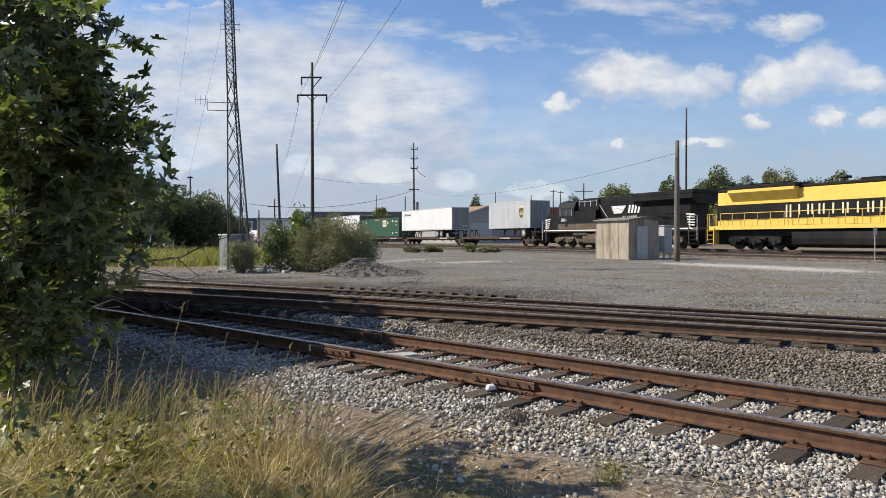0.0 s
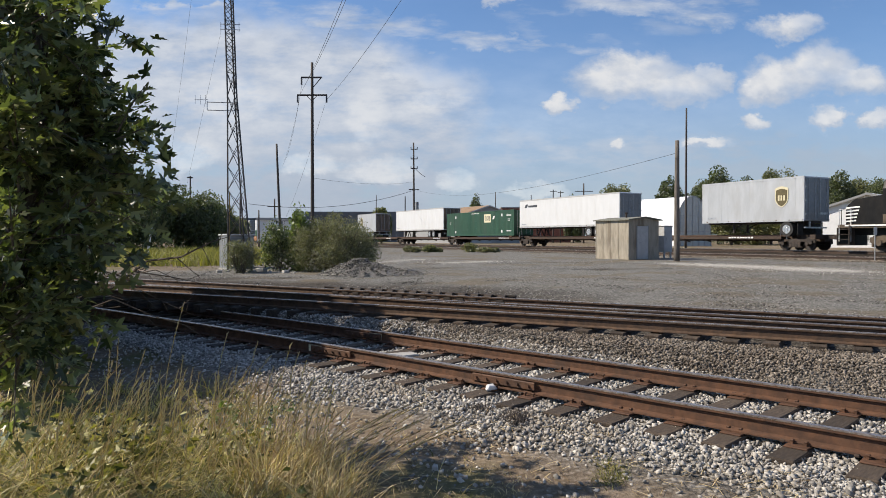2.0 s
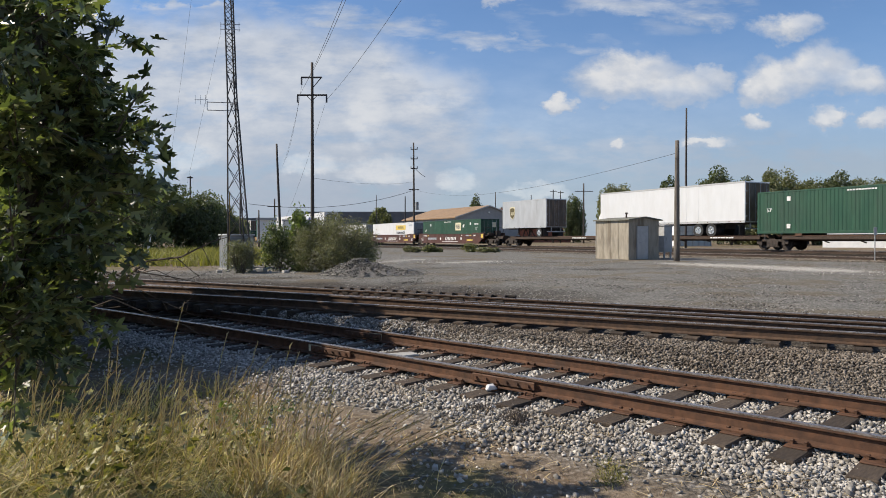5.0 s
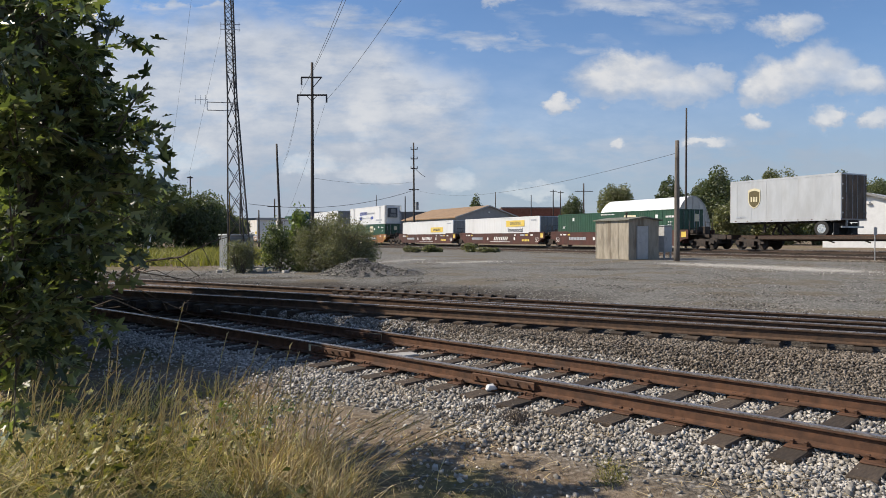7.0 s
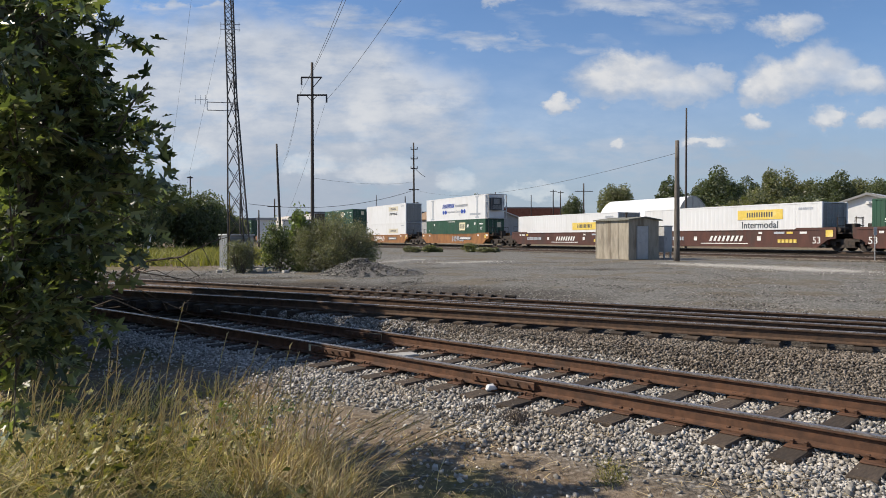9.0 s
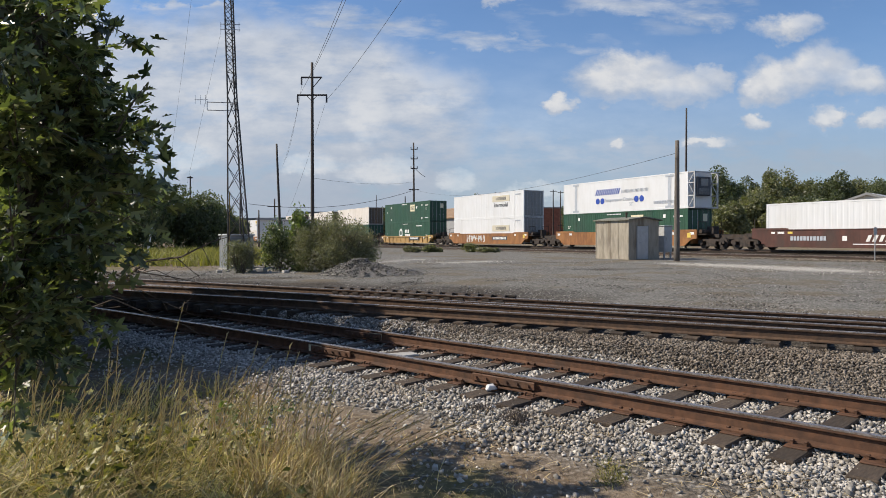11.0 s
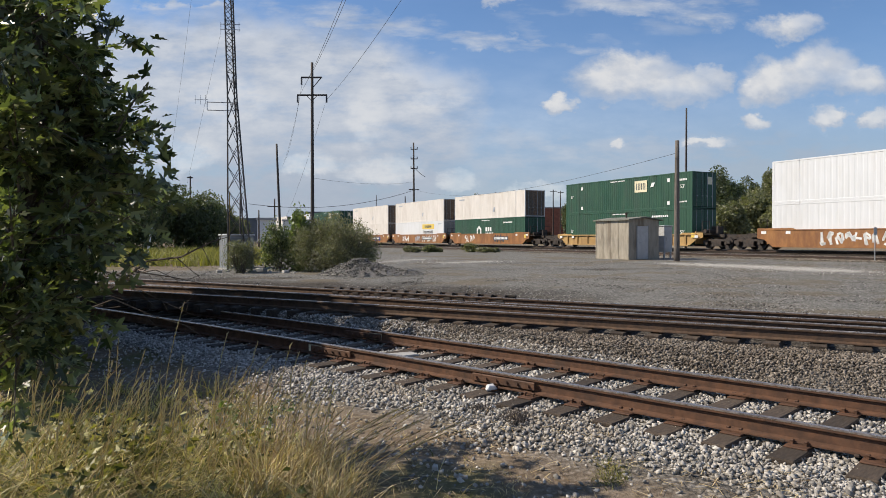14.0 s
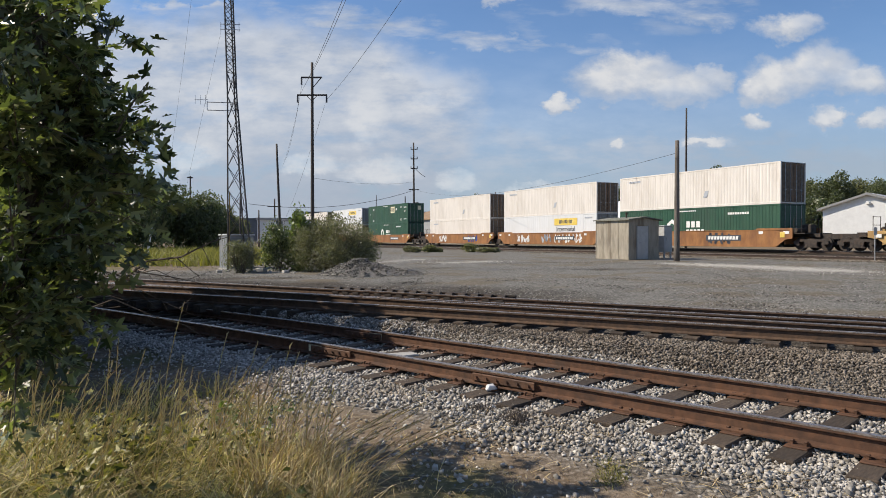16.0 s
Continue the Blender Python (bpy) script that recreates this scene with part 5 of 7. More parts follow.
    for y in (-1.35, 1.35):
        part("air_reservoir", Shape().rod((f * 3.1, y, 1.18), (f * 5.2, y, 1.18), 0.18, n=12), UNDER, c)
    for x in (-hx + 4.35, hx - 4.35):
        loco_truck(c, f * x, BLACK if kind == "yellow" else GRIME)
    rail_m = YELLOW if kind == "yellow" else BLACK
    railings(c, f * (-hx + 1.6), f * (cabx - 0.3), -1.45, 1.66, 2.62, 15, rail_m)
    railings(c, f * (-hx + 1.6), f * (cabx - 0.3), 1.45, 1.66, 2.62, 15, rail_m)
    for e in (-1, 1):
        pil = Shape()
        x0 = e * (hx - 0.35)
        pil.box(min(x0, x0 + e * 0.12), max(x0, x0 + e * 0.12), -1.5, 1.5, 0.35, 1.45, 0.02)
        pl = part("pilot", pil, BLACK, c)
        for y in (-1.35, 1.35):
            st = Shape()
            for k in range(4):
                st.box(min(x0 - e * 0.75, x0 - e * 0.1), max(x0 - e * 0.75, x0 - e * 0.1), y - 0.28, y + 0.28, 0.42 + k * 0.31, 0.45 + k * 0.31)
            st.box(x0 - 0.03 - e * 0.78, x0 + 0.03 - e * 0.78, y - 0.28, y + 0.28, 0.38, 1.6)
            part("step", st, rail_m if kind == "yellow" else UNDER, c, "end steps")
            gr = Shape().tube([(x0 - e * 0.05, y * 1.1, 0.6), (x0 - e * 0.05, y * 1.1, 2.6), (x0 - e * 0.75, y * 1.08, 2.62)], 0.025).rod((x0 - e * 0.8, y * 1.1, 0.6), (x0 - e * 0.8, y * 1.1, 2.6), 0.025)
            part("grab_iron", gr, LETTER if kind == "black" else YELLOW, c)
        for ya, yb in ((-1.2, -0.45), (0.45, 1.2)):
            part("end_railing", Shape().tube([(x0, ya, 1.6), (x0, ya, 2.65), (x0, yb, 2.65), (x0, yb, 1.6)], 0.02, 6), rail_m, c)
        coupler(c, x0, e)
        if kind == "black":
            zs = Shape()
            for k in range(5):
                zz = 1.80 + k * 0.21
                zs.prism([(x0 - e * 0.42, zz), (x0 - e * (1.05 + 0.06 * k), zz + 0.05), (x0 - e * (1.05 + 0.06 * k), zz + 0.14), (x0 - e * 0.42, zz + 0.09)], -1.372, -1.362)
            part("end_stripes", zs, LETTER, c, "white warning stripes at the hood end")
    return rider(c, q_front + hx)


locomotive(37.7, 22.6, "glossy yellow and black diesel locomotive with name band", "yellow")
locomotive(60.5, 21.4, "grimy black diesel locomotive running long hood first", "black")
spine_car()
trailer(84.05, 8.6, "grey short road trailer with a shield emblem", SILVER, "shield", GREYPAINT)
trailer(102.05, 16.1, "long white road trailer with a small dark name", WHITE, "name", GREYPAINT)
container("green", 119.3, 1.13, "green ribbed container with a cream emblem on a spine car")
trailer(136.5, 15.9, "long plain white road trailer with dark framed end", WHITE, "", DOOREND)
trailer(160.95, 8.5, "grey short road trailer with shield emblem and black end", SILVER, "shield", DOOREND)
BNSFCAR = well_car([174.4, 193.75, 213.2], BROWN, "brown three-unit articulated well car with white marks", "solid", (172.4, 231.3))
container("green", 174.4, 0.28, "green ribbed container sitting alone in a brown well")
container("jb", 193.75, 0.28, "white container with a yellow name panel in a brown well")
container("jb", 213.2, 0.28, "white container with a low yellow name panel", "low")
car = well_car([236.5], ORANGE, "weathered orange-brown well car with graffiti", "solid", (234.4, 254.8))
scrawl((car, 244.6), 243.0, -1.486, 0.78, 3.4, 0.55, LETTER_GREY, 3, "grey looping graffiti")
container("green", 236.5, 0.28, "green ribbed container under a white refrigerated one")
container("reefer", 236.5, 0.28 + H95, "white refrigerated container with blue marks and open end frame")
car = well_car([259.75], ORANGE, "weathered orange-brown well car with white graffiti", "solid", (257.6, 278.0))
scrawl((car, 267.8), 270.0, -1.486, 0.80, 4.6, 0.75, LETTER, 5, "white looping graffiti")
container("jb", 259.75, 0.28, "white container with name panel under another white one", "low faded")
container("jb", 259.75, 0.28 + H95, "white container with a word in large grey letters stacked on top", "faded")
car = well_car([283.05], YELLOWCAR, "yellow ribbed well car with a black mark", "ribbed", (280.9, 301.3))
container("hub", 283.05, 0.28, "green container with white hexagon emblem in a yellow well")
container("green", 283.05, 0.28 + H95, "green ribbed container with cream emblem stacked on top")
car = well_car([306.5, 325.85, 345.1], ORANGE, "orange-brown three-unit well car covered in graffiti", "solid", (304.4, 363.4))
for q, w_, mt, sd in ((311.5, 2.2, LETTER_DARK, 8), (318.4, 2.6, LETTER, 9), (330.0, 4.5, LETTER, 11), (337.8, 2.6, LETTER, 12), (333.6, 1.6, LETTER_GREY, 14), (349, 2.4, BLUE, 13), (357, 2.2, LETTER, 15)):
    scrawl((car, 333.9), q, -1.486, 0.8, w_, 0.75, mt, sd, "painted looping graffiti")
container("hub", 306.5, 0.28, "green container with hexagon emblem under a cream one")
container("cream", 306.5, 0.28 + H95, "dirty cream ribbed container with rusty dark doors on top")
container("jb", 325.85, 0.28, "white container with a yellow panel in an orange well")
container("cream", 325.85, 0.28 + H95, "dirty cream container with rusty dark doors on top")
container("cream", 345.1, 0.28, "dirty cream container in an orange well")
container("cream", 345.1, 0.28 + H95, "dirty cream container with rusty dark doors on top")
car = well_car([368.7, 388.0, 407.3], ORANGE, "orange-brown three-unit well car at the rear", "solid", (366.6, 425.6))
container("hub", 368.7, 0.28, "green container with hexagon emblem under another green one")
container("green", 368.7, 0.28 + H95, "green ribbed container with cream emblem on top")
container("cream", 388.0, 0.28, "dirty cream container in an orange well")
container("jb", 388.0, 0.28 + H95, "white container with a large dark word on top")
container("cream", 407.3, 0.28, "dirty cream container in an orange well")
container("cream", 407.3, 0.28 + H95, "dirty cream container stacked on top")


def motions():
    """The whole train runs forward together at about 16 metres a second."""
    for ob, q, z in RIDERS:
        walk(ob, [(t, train_pose(q, t) @ pose(0, 0, z)) for t in range(17)])
    turns = {}
    for ob, x, r in WHEELS:
        if (x, r) not in turns:
            turns[x, r] = [(k / 30, pose(x, 0, r, 0, math.degrees(run_of(k / 30) / r), 0)) for k in range(481)]
        walk(ob, turns[x, r])


# ---- fixed things beyond the tracks ----
def shed():
    at = pose(10.56, 40.0, ground_z(10.56, 40.0) - 0.03, 0, 0, ROT)
    # x runs forward along the end wall's outward side, -y is the long lit wall
    t = thing("utility_shed", "weathered beige utility shed with low mossy roof", "shed", at=at)
    L, Wd, h = 2.9, 2.26, 2.30
    walls = Shape().box(-L, 0, 0, 0.06, 0, h)
    part("long_wall", walls, SHEDWALL, t, "sunlit stained long wall")
    part("back_wall", Shape().box(-L, 0, Wd - 0.06, Wd, 0, h), SHEDWALL, t)
    for x, nm in ((-L + 0.06, "rear_wall"), (0, "door_wall")):
        sh = Shape().along([(0.06, 0), (Wd - 0.06, 0), (Wd - 0.06, h), (Wd / 2, h + 0.13), (0.06, h)], x - 0.06, x)
        part(nm, sh, SHEDWALL, t)
    for k in range(3):
        x = -L + 0.68 * (k + 1)
        part("batten", Shape().box(x - 0.012, x + 0.012, -0.012, 0.0, 0.02, h - 0.02), SHEDWALL, t)
    for x in (-0.06, -L + 0.0):
        part("corner_trim", Shape().box(x, x + 0.06, -0.014, 0.0, 0, h), SHEDWALL, t)
    d = part("door", Shape().box(0.0, 0.035, 0.62, 1.40, 0.06, 1.95, 0.006), LIGHTGREY, t, "grey steel door")
    part("handle", Shape().box(0.035, 0.09, 0.72, 0.84, 1.0, 1.05, 0.01), GALV, d)
    fr = Shape().box(0.0, 0.022, 0.56, 0.62, 0.0, 2.0).box(0.0, 0.022, 1.40, 1.46, 0.0, 2.0)
    part("door_frame", fr, GREYPAINT, t)
    for s in (0, 1):
        ys = (-0.14, Wd / 2) if s == 0 else (Wd / 2, Wd + 0.14)
        zs = (h - 0.02, h + 0.15) if s == 0 else (h + 0.15, h - 0.02)
        x0, x1 = -L - 0.12, 0.18
        sh = Shape().along([(ys[0], zs[0]), (ys[1], zs[1]), (ys[1], zs[1] + 0.06), (ys[0], zs[0] + 0.06)], x0, x1)
        part("roof_slope", sh, SHEDROOF, t)
    part("roof_vent", Shape().rod((-1.1, 0.8, h + 0.05), (-1.1, 0.8, h + 0.40), 0.05).rod((-1.1, 0.8, h + 0.40), (-1.1, 0.8, h + 0.47), 0.09), RUST_DARK, t)


def relay_cabinet(x, y, label, w, h, lift, mat):
    t = thing("relay_cabinet", label, "cabinet", at=pose(x, y, ground_z(x, y), 0, 0, ROT))
    part("body", Shape().box(-w / 2, w / 2, -w / 2, w / 2, lift, lift + h, 0.02), mat, t)
    part("lid", Shape().box(-w / 2 - 0.05, w / 2 + 0.05, -w / 2 - 0.05, w / 2 + 0.05, lift + h, lift + h + 0.06, 0.02), mat, t)
    d = part("door", Shape().box(w / 2, w / 2 + 0.025, -w / 2 + 0.06, w / 2 - 0.06, lift + 0.06, lift + h - 0.08, 0.008), mat, t)
    part("handle", Shape().box(w / 2 + 0.025, w / 2 + 0.06, -w / 2 + 0.12, -w / 2 + 0.16, lift + h * 0.45, lift + h * 0.6), GALV, d)
    for a in (-1, 1):
        for b in (-1, 1):
            part("leg", Shape().box(a * (w / 2 - 0.08) - 0.04, a * (w / 2 - 0.08) + 0.04, b * (w / 2 - 0.08) - 0.04, b * (w / 2 - 0.08) + 0.04, -0.2, lift), mat, t)


def wood_pole(u, y, top, r, label, mat=WOODPOLE, lean=0.0, base=None):
    x = u * y
    z = ground_z(x, y) if base is None else base
    t = thing("utility_pole", label, "utility pole", at=pose(x, y, z))
    sh = Shape().tube([(lean * k / 6, 0, -0.3 + (top + 0.3) * k / 6) for k in range(7)], r, 12, r * 0.65)
    part("pole", sh, mat, t, smooth=True)
    return t


def cable(name, a, b, sag, r, label="thin black overhead cable"):
    a, b = Vector(a), Vector(b)
    pts = []
    for i in range(25):
        k = i / 24
        p = a.lerp(b, k)
        p.z -= sag * 4 * k * (1 - k)
        pts.append(p)
    solo(name, Shape().tube(pts, r, 5), WIRE, label, "cable", "overhead cables")


def at_px(px, py, y):
    """A place at depth y (bearing and height as read from the eye)."""
    return Vector(((px - 784) / 1246 * y, y, EYE + (423 - py) / 1246 * y))


def tall_pole():
    y = 72.0
    p = at_px(553, 112, y)
    t = wood_pole((553 - 784) / 1246, y, p.z - 0.5, 0.20, "tall dark wooden power pole with two crossarms", DARKPOLE, base=0.5)
    s = y / 1246
    for dz, x0, x1, nm in ((139, -19, 18, "crossarm"), (170, -26, 27, "crossarm")):
        zz = at_px(553, dz, y).z - 0.5
        arm = part(nm, Shape().box(x0 * s, x1 * s, -0.26, -0.14, zz - 0.08, zz + 0.08, 0.01), DARKPOLE, t)
        for x in ((x0 + 1, ) if dz == 139 else (x0 + 1, x1 - 1)):
            part("insulator", Shape().rod((x * s, -0.2, zz - 0.75), (x * s, -0.2, zz - 0.1), 0.09, n=8), LETTER_DARK, arm)
    zz = at_px(553, 139, y).z - 0.5
    part("brace", Shape().bar((17 * s, -0.2, zz), (0.05, -0.2, zz - 1.1), 0.07, 0.07), DARKPOLE, t)
    zz = at_px(553, 170, y).z - 0.5
    for k in (-1, 1):
        part("brace", Shape().bar((k * 10 * s, -0.2, zz), (0, -0.2, zz - 0.6), 0.06, 0.06), DARKPOLE, t)


def tower():
    y = 33.0
    base = at_px(424, 470, y)
    s = y / 1246
    zb = ground_z(base.x, y)
    t = thing("lattice_tower", "tall tapering steel lattice radio tower", "lattice tower", at=pose(base.x, y, zb))
    zof = lambda py: at_px(0, py, y).z - zb
    H = zof(-170)

    def corner(k, z):
        low, up = min(z / zof(170), 1), max(0, (z - zof(170)) / (zof(0) - zof(170)))
        w = (21 - 13 * low - 0.5 * up) * s
        cx = (3.5 - 14.5 * low - 5.5 * up) * s
        a = radians((90, 210, 330)[k])
        return Vector((cx + w / 0.866 * math.cos(a), w / 0.866 * math.sin(a), z))

    for k in range(3):
        leg = Shape().tube([corner(k, H * i / 28 - (0.2 if i == 0 else 0)) for i in range(29)], 0.04, 6)
        part("leg", leg, TOWER, t)
    z, low, i = 0.4, True, 0
    while z < H - 0.3:
        step = 1.10 if z < zof(170) else 0.30
        for k in range(3):
            a, b = k, (k + 1) % 3
            sh = Shape().rod(corner(a, z), corner(b, min(z + step, H)), 0.016, n=4)
            if step > 0.5:
                sh.rod(corner(b, z), corner(a, z + step), 0.016, n=4)
            if step < 0.5 and i % 2 == 0:
                sh.rod(corner(a, z), corner(b, z), 0.012, n=4)
            part("bracing", sh, TOWER, t)
        z += step
        i += 1
    # side arm with a small aerial
    za, zc = zof(183), zof(197)
    arm = Shape().rod((-54 * s, -0.2, za), (-8 * s, 0, za), 0.02, n=5).rod((-54 * s, -0.2, zc), (-8 * s, 0, zc), 0.02, n=5).rod((-54 * s, -0.2, zc), (-54 * s, -0.2, za + 0.05), 0.02, n=5)
    a = part("side_arm", arm, GALV, t)
    ae = Shape().rod((-76 * s, -0.2, zof(179)), (-52 * s, -0.2, zof(179)), 0.014, n=5)
    for px_ in (-75, -66, -57):
        ae.rod((px_ * s, -0.2, zof(187)), (px_ * s, -0.2, zof(171)), 0.010, n=4)
    part("aerial", ae, GALV, a)
    up = Shape()
    for py in (46, 55):
        up.rod((-31 * s, -0.15, zof(py)), (4 * s, -0.15, zof(py) - 0.04), 0.018, n=5)
    for px_ in (-30, -16, 2):
        up.rod((px_ * s, -0.15, zof(60)), (px_ * s, -0.15, zof(42)), 0.012, n=4)
    part("upper_aerial", up, GALV, t)
    part("cable_run", Shape().rod((-16 * s, -0.3, 0.2), (-15 * s, -0.2, zof(340)), 0.03, n=5), YELLOWCAR, t, "yellow conduit on the leg")
    # guy wires
    for (x0, y0), (x1, y1) in (((345, -30), (278, 440)), ((392, 60), (300, 436))):
        cable("guy_wire", at_px(x0, y0, 34), on_ground(at_px(x1, y1, 42).x, 42), 0.0, 0.0045, "thin steel guy wire")


def hut():
    """The grey equipment box at the tower's foot."""
    x, y = at_px(418, 470, 34.2).xy
    z = ground_z(x, y) - 0.05
    t = thing("equipment_cabinet", "pale grey metal equipment cabinet beside the tower", "cabinet", at=pose(x, y, z, 0, 0, -58))
    part("body", Shape().box(-0.75, 0.75, -0.62, 0.62, 0, 1.62, 0.02), GALV, t)
    part("lid", Shape().box(-0.80, 0.80, -0.67, 0.67, 1.62, 1.70, 0.02), LIGHTGREY, t)
    for k in range(4):
        part("panel_seam", Shape().box(-0.6 + k * 0.4 - 0.012, -0.6 + k * 0.4 + 0.012, -0.632, -0.62, 0.05, 1.58), GALV, t)
    part("door", Shape().box(0.75, 0.775, -0.5, 0.5, 0.1, 1.5, 0.008), GREYPAINT, t)
    part("concrete_base", Shape().box(-0.95, 0.95, -0.8, 0.8, -0.25, 0.05, 0.02), CONCRETE, t)


def sign_post():
    p = at_px(1549, 462, 37.0)
    t = thing("marker_post", "thin grey marker post with a small plate", "marker post", at=pose(p.x, p.y, ground_z(p.x, p.y)))
    h = at_px(1549, 402, 37.0).z - ground_z(p.x, p.y)
    part("post", Shape().rod((0, 0, -0.2), (0, 0, h), 0.028, n=8), GALV, t)
    part("plate", Shape().box(-0.09, 0.09, -0.045, -0.03, h - 0.42, h - 0.02, 0.004), LIGHTGREY, t)


shed()
relay_cabinet(at_px(1176, 440, 42.5).x, 42.5, "light grey relay cabinet on short legs", 0.66, 1.55, 0.38, LIGHTGREY)
t = wood_pole((1198 - 784) / 1246, 37.8, at_px(0, 245, 37.8).z - 0.49, 0.165, "short grey weathered wooden pole stub")
wood_pole((1214 - 784) / 1246, 74.0, at_px(0, 192, 74).z - 0.6, 0.13, "slim dark pole behind the main line", DARKPOLE, base=0.6)
tall_pole()
tower()
hut()
sign_post()
wood_pole((497 - 784) / 1246, 78.0, at_px(0, 255, 78).z - 0.5, 0.16, "dark leaning wooden pole", DARKPOLE, lean=-0.45, base=0.5)


def line_pole():
    y = 125.0
    s = y / 1246
    t = wood_pole((733 - 784) / 1246, y, at_px(0, 253, y).z - 0.6, 0.2, "dark power pole with three small crossarms", DARKPOLE, base=0.6, lean=-0.1)
    for py in (265, 282, 299):
        zz = at_px(0, py, y).z - 0.6
        a = part("crossarm", Shape().box(-6 * s, 6 * s, -0.26, -0.16, zz - 0.07, zz + 0.07), DARKPOLE, t)
        for k in (-5.5, 5.5):
            part("insulator", Shape().rod((k * s, -0.2, zz), (k * s, -0.2, zz + 0.4), 0.09, n=6), GREYPAINT, a)
    zz = at_px(0, 336, y).z - 0.6
    part("crossarm", Shape().box(-9 * s, 9 * s, -0.26, -0.16, zz - 0.07, zz + 0.07), DARKPOLE, t)
    part("transformer", Shape().rod((5 * s, -0.2, at_px(0, 372, y).z - 0.6), (5 * s, -0.2, at_px(0, 358, y).z - 0.6), 0.3, n=12), GREYPAINT, t)
    return t


line_pole()
for px_, top, y, r, arm in ((1033, 325, 150, 0.2, 16), (979, 336, 160, 0.16, 6), (992, 338, 162, 0.16, 5), (940, 345, 150, 0.12, 0), (877, 340, 170, 0.14, 0), (717, 348, 130, 0.14, 0),
                            (337, 312, 85, 0.13, 5), (458, 372, 90, 0.12, 0), (425, 352, 60, 0.08, 0), (486, 352, 100, 0.14, 12), (666, 345, 130, 0.08, 0)):
    t = wood_pole((px_ - 784) / 1246, y, at_px(0, top, y).z - 0.55, r, "distant dark wooden line pole", DARKPOLE, base=0.55)
    t["group"] = "distant line poles"
    if arm:
        s = y / 1246
        zz = at_px(0, top + (14 if arm > 8 else 3), y).z - 0.55
        part("crossarm", Shape().box(-arm * s, arm * s, -0.2, -0.1, zz - 0.07, zz + 0.07), DARKPOLE, t)

# overhead cables
for (a, b) in (((610, -6), (530, 171)), ((616, -6), (541, 150)), ((716, -6), (578, 178))):
    cable("power_line", at_px(a[0], a[1], 40), at_px(b[0], b[1], 72), 0.3, 0.014)
for (a, b) in (((530, 178), (497, 300)), ((535, 150), (505, 285)), ((578, 178), (490, 420))):
    cable("power_line", at_px(a[0], a[1], 72), at_px(b[0], b[1], 110), 1.0, 0.011)
cable("telephone_cable", at_px(1195, 272, 37.3), at_px(738, 337, 125), 1.5, 0.011)
cable("telephone_cable", at_px(733, 337, 125), at_px(440, 361, 110), 1.6, 0.035)
cable("telephone_cable", at_px(733, 322, 125), at_px(556, 316, 72), 0.5, 0.014)
cable("service_cable", at_px(736, 300, 125), at_px(752, 313, 118), 0.1, 0.05)


# ---- buildings beyond the train ----
def tent():
    """White fabric hangar: half-round hoops along the train's bearing."""
    y0 = 92.0
    c = at_px(1226, 418, y0)
    t = thing("fabric_hangar", "white fabric hangar with rounded ribbed grey end", "hangar", at=pose(c.x, y0, 0.55, 0, 0, ROT))
    n, r, h, L = 14, 3.3, 6.6, 15.5
    hoop = [(r * math.cos(math.pi * i / n), h * math.sin(math.pi * i / n) ** 0.8) for i in range(n + 1)]
    sh = Shape()
    pts = [(x, a, b) for x in (0, -L) for a, b in hoop]
    sh.add(pts, [(i, i + 1, n + 2 + i, n + 1 + i) for i in range(n)])
    part("fabric_cover", sh, TENT, t, "taut white fabric cover", smooth=True)
    e = Shape().add([(0.02, a, b) for a, b in hoop], [tuple(range(n + 1))])
    part("end_wall", e, TENTEND, t, "grey translucent end wall")
    e = Shape().add([(-L, a, b) for a, b in hoop], [tuple(range(n + 1))])
    part("end_wall", e, TENTEND, t)
    for y in (-2.2, -1.1, 0.0, 1.1, 2.2):
        zz = h * (1 - (y / r) ** 2) ** 0.4
        part("end_rib", Shape().box(0.03, 0.09, y - 0.04, y + 0.04, 0, zz), GALV, t)
    for zz in (2.0, 4.0):
        w_ = r * (1 - (zz / h) ** 2.5) ** 0.5
        part("end_rib", Shape().box(0.03, 0.08, -w_, w_, zz - 0.035, zz + 0.035), GALV, t)
    part("end_rib", Shape().tube([(0.05, a, b) for a, b in hoop], 0.07, 5), GALV, t)


